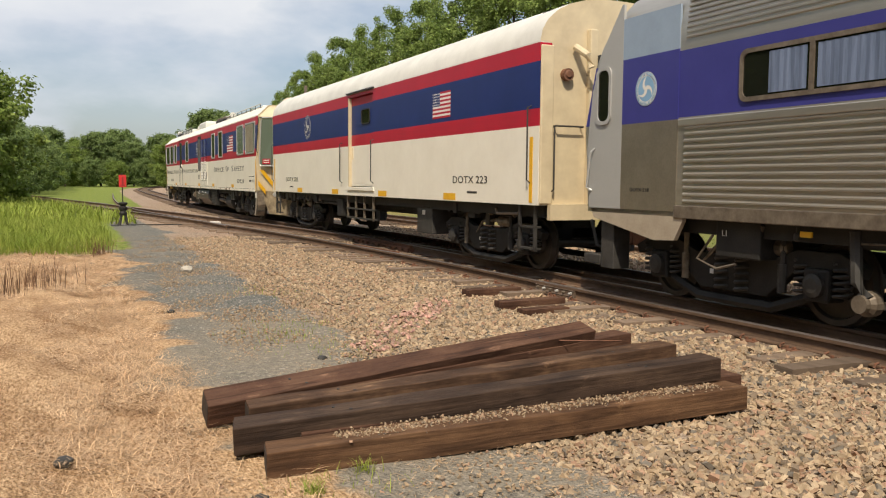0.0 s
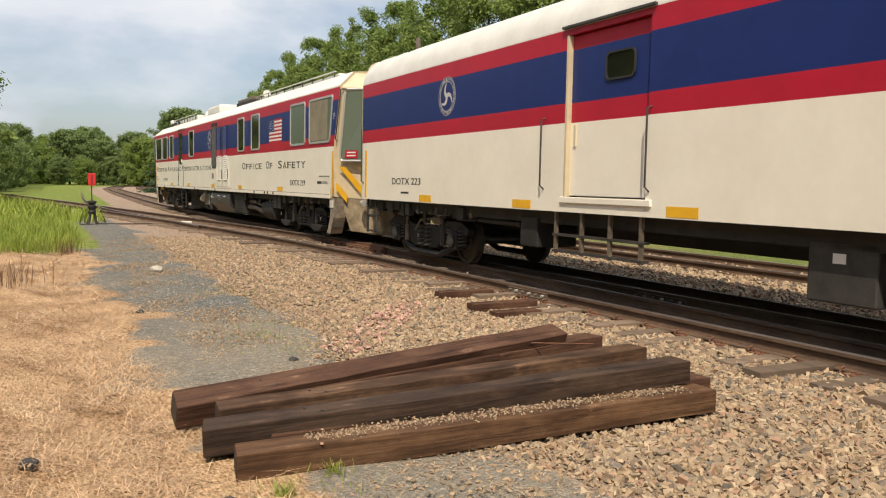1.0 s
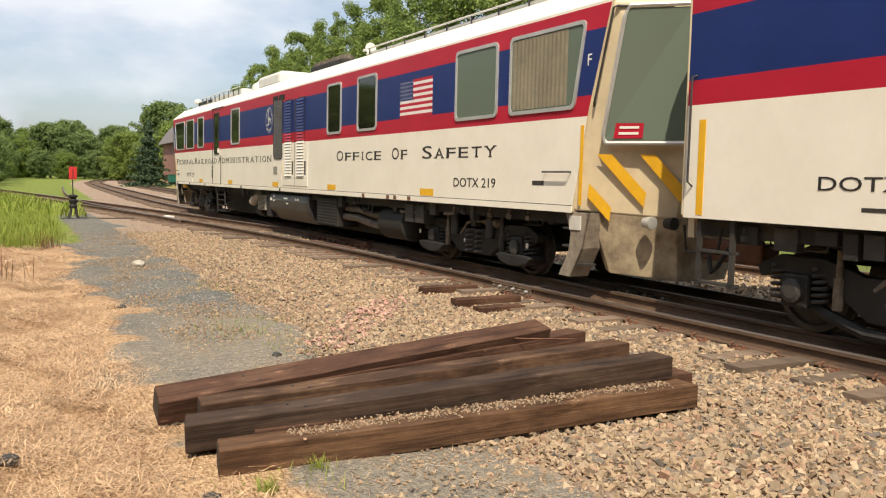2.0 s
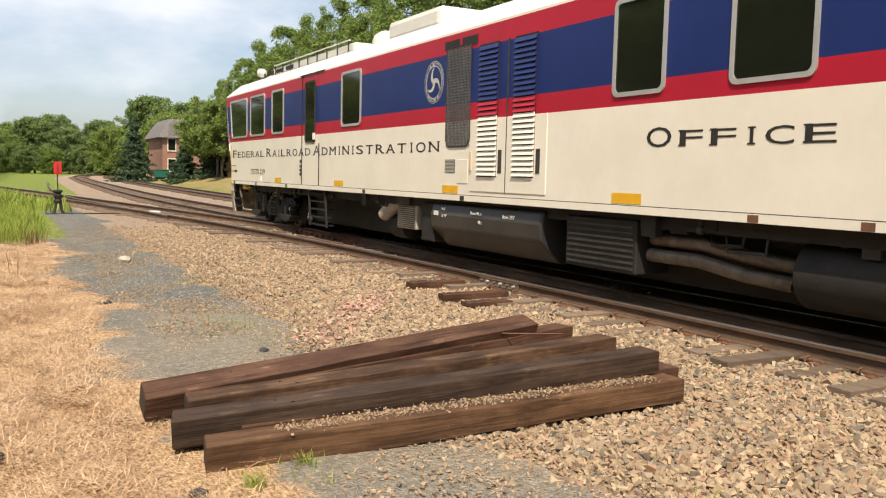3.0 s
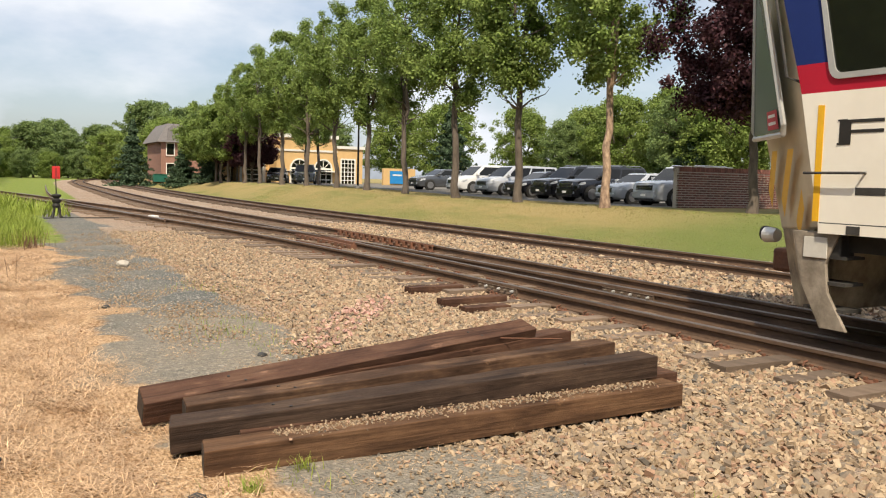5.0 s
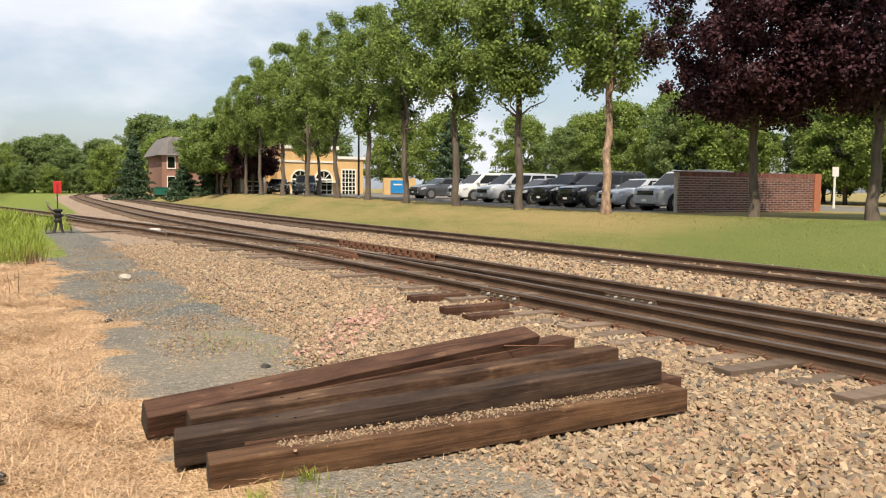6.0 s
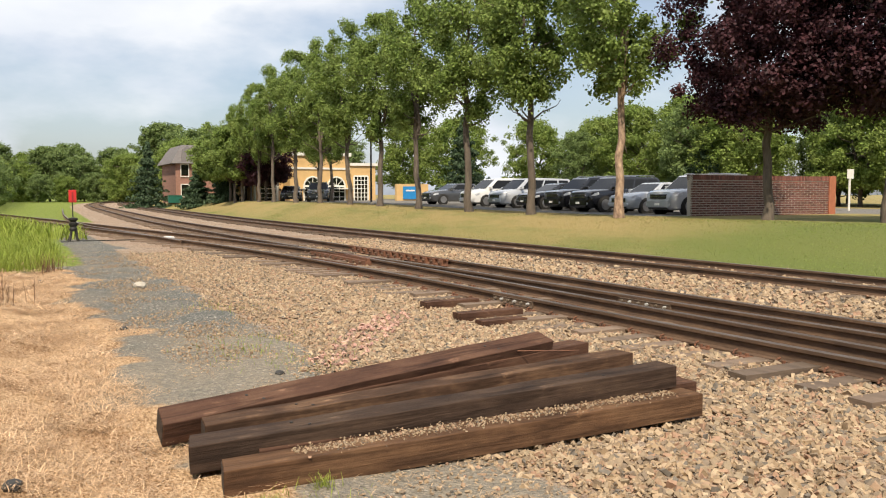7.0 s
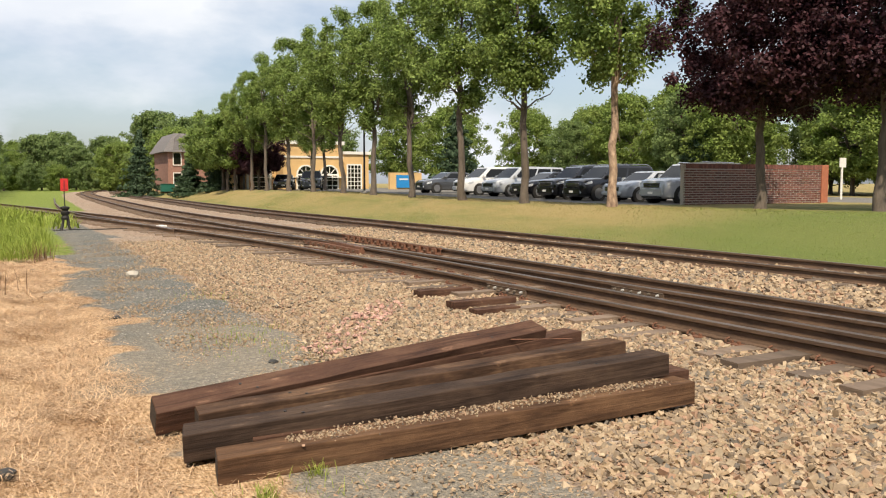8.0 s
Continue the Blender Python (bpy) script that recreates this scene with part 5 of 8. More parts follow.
# -- stainless car --
car_c = thing("stainless_rail_car", "stainless steel rail car with violet blue band", "rail car", "cars of the train")
yc = lambda q: LEN_C - (q - Q_C)
STEEL_MATS = [STEEL, VIOLET, STEEL, SILVER, STEEL, UNDER]
slant_c = lambda z: float(np.interp(z, [1.4, 2.5, 3.4, 4.1, 4.5], [-0.1, 0.0, -0.25, -0.8, -1.3]))
hull(car_c, LEN_C, [(1.30, 0), (2.42, 0), (2.52, 1), (3.33, 4), (3.6, 4)], [(1.44, 3.9, 4), (1.3, 4.15, 4), (1.0, 4.32, 4), (0.5, 4.42, 4), (0.0, 4.45, 4)], STEEL_MATS, slant=slant_c)
for i in range(12):
    z = 1.47 + i * 0.082
    rb = Mesh()
    rb.loft([[(SIDE, y, z), (SIDE - 0.022, y, z + 0.012), (SIDE - 0.022, y, z + 0.03), (SIDE, y, z + 0.05)] for y in (0.3, yc(52.85))])
    part("corrugation", rb, STEEL, car_c)
for i in range(9):
    z = 3.46 + i * 0.062
    x = SIDE + max(0.0, (z - 3.6) * 0.12)
    rb = Mesh()
    rb.loft([[(x, y, z), (x - 0.02, y, z + 0.01), (x - 0.02, y, z + 0.026), (x, y, z + 0.04)] for y in (0.3, yc(52.85))])
    part("corrugation", rb, STEEL, car_c)
part("belt_rail", Mesh().box(SIDE - 0.03, SIDE, 0.3, yc(52.75), 2.41, 2.5), STEEL, car_c, bevel=0.01)
part("sill_rail", Mesh().box(SIDE - 0.02, SIDE, 0.3, yc(52.7), 1.28, 1.44), PIPE, car_c, "tan sill", bevel=0.01)
# smooth vestibule panels
pv = Mesh()
for z0, z1, s in ((1.36, 2.50, 0), (2.50, 3.36, 1), (3.36, 3.9, 2)):
    pv.slot = s
    pv.box(SIDE - 0.012, SIDE + 0.02, yc(52.72), yc(51.58), z0, z1)
part("vestibule_panel", pv, [paint("tan_steel_panel", (0.34, 0.30, 0.24), (0.28, 0.25, 0.2), rough=0.38, metal=0.7), VIOLET, SILVER_BLUE], car_c, "smooth vestibule panel in grey, violet and pale blue", weld=True)
pe = Mesh()
pe.loft([[(SIDE - 0.014, yc(51.58), z) for z in (1.36, 2.2, 3.0, 3.5, 4.1)] + [(SIDE - 0.014, LEN_C + slant_c(z) - 0.04, z) for z in (4.1, 3.5, 3.0, 2.2, 1.36)],
         [(SIDE + 0.02, yc(51.58), z) for z in (1.36, 2.2, 3.0, 3.5, 4.1)] + [(SIDE + 0.02, LEN_C + slant_c(z) - 0.04, z) for z in (4.1, 3.5, 3.0, 2.2, 1.36)]])
part("end_panel", pe, SILVER, car_c, "pale grey painted end panel")
car_window(car_c, yc(51.34), yc(50.98), 2.52, 3.32, r=0.12, frame_mat=SILVER, border=0.05, x=SIDE - 0.016)
seal(car_c, yc(52.09), 2.93, 0.22, WHITE_PAINT, LIGHT_BLUE, WHITE_PAINT, x=SIDE - 0.014)
decal(car_c, "car_marking", "DOTX 218", 0.05, yc(51.8), 1.6, UNDER_GREY, 0.4, x=SIDE - 0.014)
q = 53.75
while q < 74:
    wf = car_window(car_c, yc(q + 2.0), yc(q), 2.62, 3.2, r=0.1, frame_mat=PIPE, border=0.05, pane_mat=GLASS,
                    curtain=(CURTAIN_BLUE, [(yc(q + 0.93), yc(q + 0.42)), (yc(q + 1.92), yc(q + 1.07))]))
    part("mullion", Mesh().box(SIDE - 0.024, SIDE - 0.004, yc(q + 1.03), yc(q + 0.97), 2.66, 3.16), PIPE, wf)
    q += 2.6
sk = Mesh()
o = [(yc(50.85), 1.38), (yc(50.95), 1.22), (yc(52.3), 0.98), (yc(52.7), 1.0), (yc(52.85), 1.25), (yc(52.85), 1.38)]
sk.loft([[(SIDE, y, z) for y, z in o], [(SIDE + 0.06, y, z) for y, z in o]])
part("skirt", sk, paint("tan_skirt_paint", (0.42, 0.36, 0.28), (0.34, 0.28, 0.21), rough=0.55), car_c, "tan skirt")
handrail(car_c, [(SIDE - 0.01, yc(50.95), 2.2), (SIDE - 0.07, yc(50.93), 2.15), (SIDE - 0.07, yc(50.85), 1.65), (SIDE - 0.01, yc(50.9), 1.6)], 0.016, SILVER)
part("diaphragm", Mesh().box(-0.5, 0.5, LEN_C - 0.4, LEN_C + 0.55, 1.3, 3.5), RUBBER, car_c, bevel=0.05)
part("coupler", Mesh().box(-0.16, 0.16, LEN_C - 0.1, LEN_C + 0.6, 0.72, 1.0), RUST, car_c, bevel=0.04)
part("end_step", Mesh().box(-1.4, -1.05, yc(51.0), yc(50.6), 0.55, 0.68).box(-1.38, -1.1, yc(51.3), yc(51.0), 0.5, 1.3), UNDER_GREY, car_c, bevel=0.01)
part("underframe", Mesh().box(-1.3, 1.3, 0.1, LEN_C - 0.4, 1.1, 1.31).box(-0.9, 0.9, 6, 19, 0.55, 1.12), UNDER, car_c)
for q in (53.3, 73.0):
    MOVING_WHEELS += [(car_c, *w) for w in bogie(car_c, yc(q), 2.6)]
under_box(car_c, yc(54.0), yc(53.3), 0.85, 1.28, mat=UNDER, name="equipment_box")
decal(car_c, "stencil", "L1", 0.07, yc(53.42), 1.1, WHITE_PAINT, x=-1.36)
part("yellow_tag", Mesh().box(-1.40, -1.38, yc(54.75), yc(54.6), 1.16, 1.22), YELLOW, car_c)
part("hanger_arm", Mesh().tube([(-1.3, yc(55.2), 1.25), (-1.32, yc(55.25), 0.75), (-1.32, yc(55.4), 0.6)], 0.06, 8), UNDER_GREY, car_c)
part("axle_sensor", Mesh().lathe((-1.2, yc(55.35), 0.55), (-1, 0, 0), [(0, 0.13), (0.1, 0.13), (0.14, 0.09), (0.2, 0.09)], 14), PIPE, car_c, "tan axle end cap")
part("cable", Mesh().tube([(-1.3, yc(53.2), 1.1), (-1.36, yc(53.0), 0.8), (-1.33, yc(53.3), 0.7), (-1.3, yc(53.6), 0.78)], 0.018, 6), PIPE, car_c)
sill_clutter(car_c, yc(57.5), yc(53.6), 21)

SPEED, TAIL = 11.08, 11.21


def car_pose(q0, length, bogie_in, t):
    """Pose of a car whose tail end lies q0 ahead of the train's tail; it sits on the track by its two bogies."""
    tail = TAIL + SPEED * (4.5 - t)
    a_far, a_near = tail - q0 - bogie_in, tail - q0 - length + bogie_in
    p, q = Vector((main_at(a_far), a_far, 0)), Vector((main_at(a_near), a_near, 0))
    y = (p - q).normalized()
    turn = math.atan2(-y.x, y.y)
    return TR @ Matrix.Translation(q - y * bogie_in) @ Matrix.Rotation(turn, 4, "Z")

# ---- stacked sleepers ----
def sleeper_mesh(length, w=0.235, h=0.17, wear=0.004, skew=0.0):
    m = Mesh()
    rings = []
    for i in range(13):
        y = length * i / 12
        far_y = y + (skew if i == 0 else 0.0)
        j = wear
        rings.append([(-w / 2 + random.uniform(-j, j), far_y, random.uniform(-j, j)), (w / 2 + random.uniform(-j, j), y, random.uniform(-j, j)),
                      (w / 2 + random.uniform(-j, j), y, h + random.uniform(-j, j)), (-w / 2 + random.uniform(-j, j), far_y, h + random.uniform(-j, j))])
    m.loft(rings)
    return m


END_GRAIN = paint("sawn_end_grain", (0.05, 0.033, 0.023), (0.02, 0.013, 0.01), scale=22, rough=0.85, fine=0.35, bump=0.004)


def along_edge(p, q, w, h, tilt=0.0):
    """Space of a bar whose near top edge runs from p to q: y along it, x across, z up."""
    p, q = Vector(p), Vector(q)
    y = (q - p).normalized()
    x = y.cross(Vector((0, 0, 1))).normalized()
    z = x.cross(y)
    m = Matrix((x, y, z)).transposed().to_4x4()
    m.translation = p
    return m @ pose(0, 0, 0, 0, tilt, 0) @ pose(-w / 2, 0, -h)


def stacked(p, q, label, h=0.17, w=0.235, mat=None, tilt=0.0):
    length = (Vector(q) - Vector(p)).length
    ob = thing("railway_sleeper", label, "sleeper", "stack of sleepers", along_edge(p, q, w, h, tilt))
    part("timber", sleeper_mesh(length, w, h, skew=0.045), mat or TIE_DARK, ob, bevel=0.006)
    for e, k in ((-0.003, 0.045), (length - 0.004, 0.0)):
        slab = [(-w / 2 + 0.012, e + k * 0.93), (w / 2 - 0.012, e + k * 0.05), (w / 2 - 0.012, e + k * 0.05 + 0.007), (-w / 2 + 0.012, e + k * 0.93 + 0.007)]
        part("sawn_end", Mesh().loft([[(x, y, z) for x, y in slab] for z in (0.012, h - 0.012)]), END_GRAIN, ob, "dark cracked end grain")
    for y in (0.19, 0.81):
        for x in (-0.04, 0.05):
            part("spike_hole", Mesh().lathe((x, length * y + x, h - 0.004), (0, 0, 1), [(0, 0.011), (0.0065, 0.012)], 6), RUBBER, ob)
    return ob


TIE_MID = timber("brown_creosoted_timber", (0.055, 0.030, 0.018), (0.115, 0.063, 0.035), (0.19, 0.11, 0.06))
TIE_BLACK = timber("black_creosoted_timber", (0.028, 0.018, 0.0135), (0.056, 0.036, 0.026), (0.10, 0.066, 0.045))
TIE_WORN = timber("worn_brown_timber", (0.032, 0.019, 0.013), (0.08, 0.046, 0.029), (0.19, 0.115, 0.068))
TIE_RED = timber("red_brown_timber", (0.052, 0.027, 0.019), (0.09, 0.047, 0.031), (0.14, 0.08, 0.052))
sl_e = stacked((-0.98, 4.61, 0.172), (2.293, 6.19, 0.19), "brown creosoted timber sleeper with grit on top, lying on gravel", mat=TIE_MID)
sl_d = stacked((-1.236, 4.874, 0.235), (2.137, 6.34, 0.375), "nearly black creosoted sleeper lying across others in a stack", mat=TIE_BLACK)
stacked((-0.85, 5.0, 0.165), (2.40, 6.62, 0.19), "dark timber sleeper under a stack of sleepers", mat=TIE_RED)
sl_c = stacked((-1.274, 5.45, 0.20), (2.103, 7.43, 0.27), "worn brown timber sleeper with pale scuffs in a loose stack", mat=TIE_WORN)
sl_b = stacked((-1.19, 5.72, 0.185), (1.823, 8.0, 0.27), "red-brown split timber sleeper in a loose stack", mat=TIE_RED)
sl_a = stacked((-1.552, 5.486, 0.20), (1.427, 7.68, 0.345), "red-brown creosoted sleeper resting tilted on the stack", mat=TIE_RED, w=0.22, tilt=17)
twig = Mesh().tube([(1.0, 7.42, 0.30), (1.3, 7.36, 0.31), (1.62, 7.5, 0.285)], 0.006, 5)
tagged(part("rusty_wire", twig, RUST), "bent rusty wire lying on the sleepers", "wire")


def scatter(name, count, place, size, mat, label, category, seed, flat=0.6, kind="stuff"):
    """Broken stones as squashed, knocked-about blocks, joined into one mesh."""
    rng = np.random.default_rng(seed)
    c = place(rng, count)
    n = len(c)
    s = rng.uniform(*size, n)
    base = np.array([(x, y, z) for z in (-1, 1) for y in (-1, 1) for x in (-1, 1)], float)
    v = base[None] * rng.uniform(0.5, 1.08, (n, 8, 3)) * np.stack([s * 1.15, s * rng.uniform(0.55, 1.0, n), s * flat * rng.uniform(0.5, 1.0, n)], 1)[:, None]
    q = rng.normal(size=(n, 4))
    q[:, 1:3] *= 0.4
    q /= np.linalg.norm(q, axis=1)[:, None]
    w, x, y, z = q.T
    R = np.stack([1 - 2 * (y * y + z * z), 2 * (x * y - z * w), 2 * (x * z + y * w), 2 * (x * y + z * w), 1 - 2 * (x * x + z * z), 2 * (y * z - x * w),
                  2 * (x * z - y * w), 2 * (y * z + x * w), 1 - 2 * (x * x + y * y)], 1).reshape(n, 3, 3)
    v = np.einsum("nij,nkj->nki", R, v) + c[:, None]
    fq = np.array([(0, 2, 3, 1), (4, 5, 7, 6), (0, 1, 5, 4), (2, 6, 7, 3), (0, 4, 6, 2), (1, 3, 7, 5)])
    f = (np.arange(n)[:, None, None] * 8 + fq[None]).reshape(-1)
    return fast_mesh(name, v.reshape(-1, 3), f, 4, mat, label, category, kind)


def fast_mesh(name, v, f, corners, mat, label="", category="", kind="", m=TR, parent=None):
    me = bpy.data.meshes.new(name)
    me.vertices.add(len(v))
    me.vertices.foreach_set("co", np.asarray(v, np.float32).ravel())
    me.loops.add(len(f))
    me.loops.foreach_set("vertex_index", np.asarray(f, np.int32).ravel())
    k = len(f) // corners
    me.polygons.add(k)
    me.polygons.foreach_set("loop_start", np.arange(k, dtype=np.int32) * corners)
    me.polygons.foreach_set("use_smooth", [False] * k)
    me.materials.append(mat)
    me.update()
    me.validate()
    ob = new(name, me)
    if parent:
        ob.parent = parent
    elif m:
        ob.matrix_world = m
    return tagged(ob, label, category, kind=kind)


def blades(name, count, place, height, width, lean, mat, label, category, seed, kind="stuff", bend=0.35):
    """Grass blades or straw: slim bent strips."""
    rng = np.random.default_rng(seed)
    c = place(rng, count)
    n = len(c)
    h = rng.uniform(*height, n)
    az = rng.uniform(0, 2 * np.pi, n)
    ln = rng.uniform(*lean, n)
    d = np.stack([np.cos(az) * np.sin(ln), np.sin(az) * np.sin(ln), np.cos(ln)], 1)
    d2 = d + np.stack([np.cos(az) * bend, np.sin(az) * bend, -bend * np.ones(n) * 0.6], 1)
    side = np.stack([-np.sin(az), np.cos(az), np.zeros(n)], 1) * (width / 2)
    mid, tip = c + d * h[:, None] * 0.5, c + d * h[:, None] * 0.5 + d2 * h[:, None] * 0.5
    v = np.stack([c - side, c + side, mid + side * 0.8, mid - side * 0.8, tip + side * 0.15, tip - side * 0.15], 1)
    fq = np.array([(0, 1, 2, 3), (3, 2, 4, 5)])
    f = (np.arange(n)[:, None, None] * 6 + fq[None]).reshape(-1)
    return fast_mesh(name, v.reshape(-1, 3), f, 4, mat, label, category, kind)


def area(l0, l1, a0, a1, z=0.0, keep=None, jitter=0.01):
    def place(rng, count):
        l, a = rng.uniform(l0, l1, count), rng.uniform(a0, a1, count)
        ok = keep(l, a) if keep else np.ones(count, bool)
        return np.stack([l, a, z + rng.uniform(-jitter, jitter, count)], 1)[ok]
    return place


# ---- sleepers under the tracks, plates, joints, frog ----
old_tie = sleeper_mesh(1.0, 0.225, 0.17, 0.005).data("sleeper", [TIE_OLD])


def lay_ties(owner, a0, a1, near, far, seed, spacing=0.55, singles=True):
    rng = random.Random(seed)
    a, joined = a0, Mesh()
    while a < a1:
        l0, l1 = near(a) + rng.uniform(-0.22, 0.1), far(a) + rng.uniform(-0.1, 0.15)
        m = pose(l0, a + rng.uniform(-0.05, 0.05), -0.145 + rng.uniform(-0.03, 0.022), 0, 0, -90 + rng.uniform(-1.5, 1.5)) @ Matrix.Diagonal((1, l1 - l0, 1, 1))
        if singles:
            ob = new("sleeper", old_tie)
            ob.parent = owner
            ob.matrix_basis = m
        else:
            joined.box(-0.11, 0.11, 0, 1, 0, 0.17, m)
        a += spacing + rng.uniform(-0.04, 0.04)
    if joined.v:
        tagged(part("distant_sleepers", joined, TIE_OLD, owner), kind="stuff")


lay_ties(main_track, -6, 26, lambda a: side_at(a) - 1.55, lambda a: main_at(a) + 1.3, 3)
lay_ties(main_track, 26, 200, lambda a: main_at(a) - 1.3, lambda a: main_at(a) + 1.3, 4, singles=False)
lay_ties(main_track, -45, -6, lambda a: main_at(a) - 1.3, lambda a: main_at(a) + 1.3, 5, singles=False)
lay_ties(side_track, 26, 60, lambda a: side_at(a) - 1.3, lambda a: side_at(a) + 1.3, 6, singles=False)
lay_ties(second_track, -45, 200, lambda a: main_at(a) + SECOND - 1.3, lambda a: main_at(a) + SECOND + 1.3, 7, singles=False)

plate_me = Mesh()
plate_me.box(-0.17, 0.17, -0.09, 0.09, 0, 0.016)
for px, py in ((-0.115, 0.05), (-0.115, -0.05), (0.115, 0.05), (0.115, -0.05)):
    plate_me.box(px - 0.014, px + 0.014, py - 0.014, py + 0.014, 0.016, 0.045)
plate_data = plate_me.data("tie_plate", [RUST])
rng_p = random.Random(9)
a = -3.0
while a < 18:
    for line, owner in ((lambda q: side_at(q) - G, side_track), (lambda q: main_at(q) - G, main_track)):
        ob = new("tie_plate", plate_data)
        ob.parent = owner
        ob.matrix_basis = pose(line(a), a, -0.006, 0, 0, rng_p.uniform(-3, 3))
    # rail anchor clipped to the foot
    an = Mesh().tube([(side_at(a) - G - 0.10, a + 0.16, 0.0), (side_at(a) - G - 0.085, a + 0.16, 0.035), (side_at(a) - G - 0.04, a + 0.16, 0.045)], 0.012, 6)
    part("rail_anchor", an, RUST, side_track)
    a += 0.55


JOINT_STEEL = paint("brown_joint_steel", (0.17, 0.12, 0.085), (0.10, 0.07, 0.05), scale=12, rough=0.65, metal=0.2, fine=0.3)


def joint(owner, line, a0, a1, up=0.0):
    """A bolted joint bar on the camera side of a rail."""
    m = Mesh()
    r = [(-0.012, -0.135), (-0.05, -0.15), (-0.055, -0.14), (-0.04, -0.115), (-0.04, -0.068), (-0.05, -0.05), (-0.03, -0.044), (-0.012, -0.05)]
    m.loft([[(line(a) + x, a, RAIL_Z + z + up) for x, z in r] for a in (a0, (a0 + a1) / 2, a1)])
    bar = part("joint_bar", m, JOINT_STEEL, owner, "bolted grey steel joint bar")
    for i in range(6):
        a = a0 + (i + 0.5) * (a1 - a0) / 6
        b = Mesh().lathe((line(a) - 0.04, a, RAIL_Z - 0.09 + up), (-1, 0, 0), [(0, 0.022), (0.03, 0.022), (0.03, 0.014), (0.05, 0.014)], 6)
        part("bolt", b, PIPE if i % 2 else ALU, bar)


joint(side_track, lambda a: side_at(a) - G, 10.3, 11.35)
joint(side_track, lambda a: side_at(a) + G, 9.1, 10.2)
joint(main_track, lambda a: main_at(a) - G, 24.6, 25.6)


def guard_rail(owner, line, a0, a1, label):
    m = rail_mesh(line, a0, a1, RAIL_Z + 0.02, 0.5)
    g = part("guard_rail", m, [RUST, RAIL_SIDE], owner, label)
    n = int((a1 - a0) / 0.42)
    for i in range(n):
        a = a0 + 0.25 + i * 0.42
        b = Mesh().box(line(a) - 0.075, line(a) - 0.02, a - 0.10, a + 0.10, 0.02, 0.17)
        part("clamp_block", b, RUST, g)
        b = Mesh().lathe((line(a) - 0.07, a, 0.10), (-1, 0, 0), [(0, 0.03), (0.035, 0.03), (0.035, 0.018), (0.06, 0.018)], 6)
        part("bolt", b, RAIL_SIDE, g)


guard_rail(main_track, lambda a: main_at(a) + G - 0.11, 17.4, 23.6, "rusty bolted guard rail")
guard_rail(side_track, lambda a: side_at(a) - G + 0.11, 17.0, 19.4, "short rusty guard rail")
# frog: wing rails and point where the two inner rails cross
frog = Mesh()
for s in (-1, 1):
    frog.box(-0.035, 0.035, 0, 3.2, 0.03, RAIL_Z, pose(main_at(19.5) - G + s * 0.075, 18.6, 0, 0, 0, s * 1.4))
frog.box(-0.16, 0.16, 18.6, 23.4, 0.0, 0.12, pose(main_at(20) - G, 0, 0))
part("frog", frog, [RUST], main_track, "rusty cast frog of the turnout")
for i in range(11):
    b = Mesh().lathe((main_at(20) - G - 0.16, 18.9 + i * 0.42, 0.07), (-1, 0, 0), [(0, 0.03), (0.04, 0.03), (0.04, 0.018), (0.06, 0.018)], 6)
    part("bolt", b, RAIL_SIDE, main_track)
# thin rail leading off round the bend behind the stand
bend_at = smoothed([24, 30, 36, 42, 48, 58, 72, 105], [6.3, 5.8, 5.2, 4.5, 4.0, 4.0, 4.4, 5.9])
part("rail", rail_mesh(lambda a: bend_at(a) - 0.9, 29, 100), [RAIL_SIDE, RAIL_TOP], side_track)
sw_rod = Mesh().box(2.1, 4.4, 33.32, 33.38, -0.01, 0.03)
part("throw_rod", sw_rod, UNDER, side_track)
wp = Mesh().box(-0.12, 0.12, -0.2, 0.2, 0.01, 0.10, pose(5.12, 32.3, 0.06, 0, 0, 20))
tagged(part("white_painted_block", wp, WHITE_PAINT, bevel=0.02), "white painted block lying between rails", "block").matrix_world = TR


def switch_stand(l, a):
    s = thing("switch_stand", "black cast switch stand with red target plate", "switch stand", m=TR @ pose(l, a, 0))
    base = Mesh()
    for sx in (-1, 1):
        for sy in (-1, 1):
            base.tube([(sx * 0.17, sy * 0.15, -0.02), (sx * 0.09, sy * 0.08, 0.22), (sx * 0.07, sy * 0.06, 0.42)], [0.05, 0.04, 0.04], 6)
    base.box(-0.42, 0.42, -0.28, 0.28, -0.05, 0.02)
    part("stand_base", base, UNDER, s)
    h = Mesh().lathe((0, 0, 0.38), (0, 0, 1), [(0, 0.13), (0.08, 0.15), (0.16, 0.11), (0.22, 0.15), (0.30, 0.15), (0.34, 0.09), (0.42, 0.16), (0.47, 0.16), (0.5, 0.06)], 12)
    part("gear_housing", h, UNDER, s, smooth=True)
    part("lever", Mesh().tube([(0, -0.1, 0.6), (0.1, -0.16, 0.5), (0.13, -0.2, 0.16)], 0.022, 6), UNDER, s)
    part("mast", Mesh().tube([(0, 0.035, 0.8), (-0.02, 0.035, 1.95)], 0.02, 6), UNDER, s)
    t = Mesh().box(-0.13, 0.13, -0.012, 0.012, 1.42, 1.87)
    part("target", t, RED_FLAG, s, "red enamel target plate", bevel=0.01)
    part("target_mark", Mesh().box(-0.03, 0.03, -0.02, -0.014, 1.5, 1.8).box(-0.08, 0.08, -0.02, -0.014, 1.46, 1.49), paint("dark_red", (0.3, 0.02, 0.02)), s)


switch_stand(1.93, 33.2)

# ---- loose stones ----
STONE_PINK = paint("ballast_stone_sprayed_pink", (0.52, 0.28, 0.24), (0.40, 0.28, 0.21), scale=14, rough=0.85, fine=0.2, island=0.35)


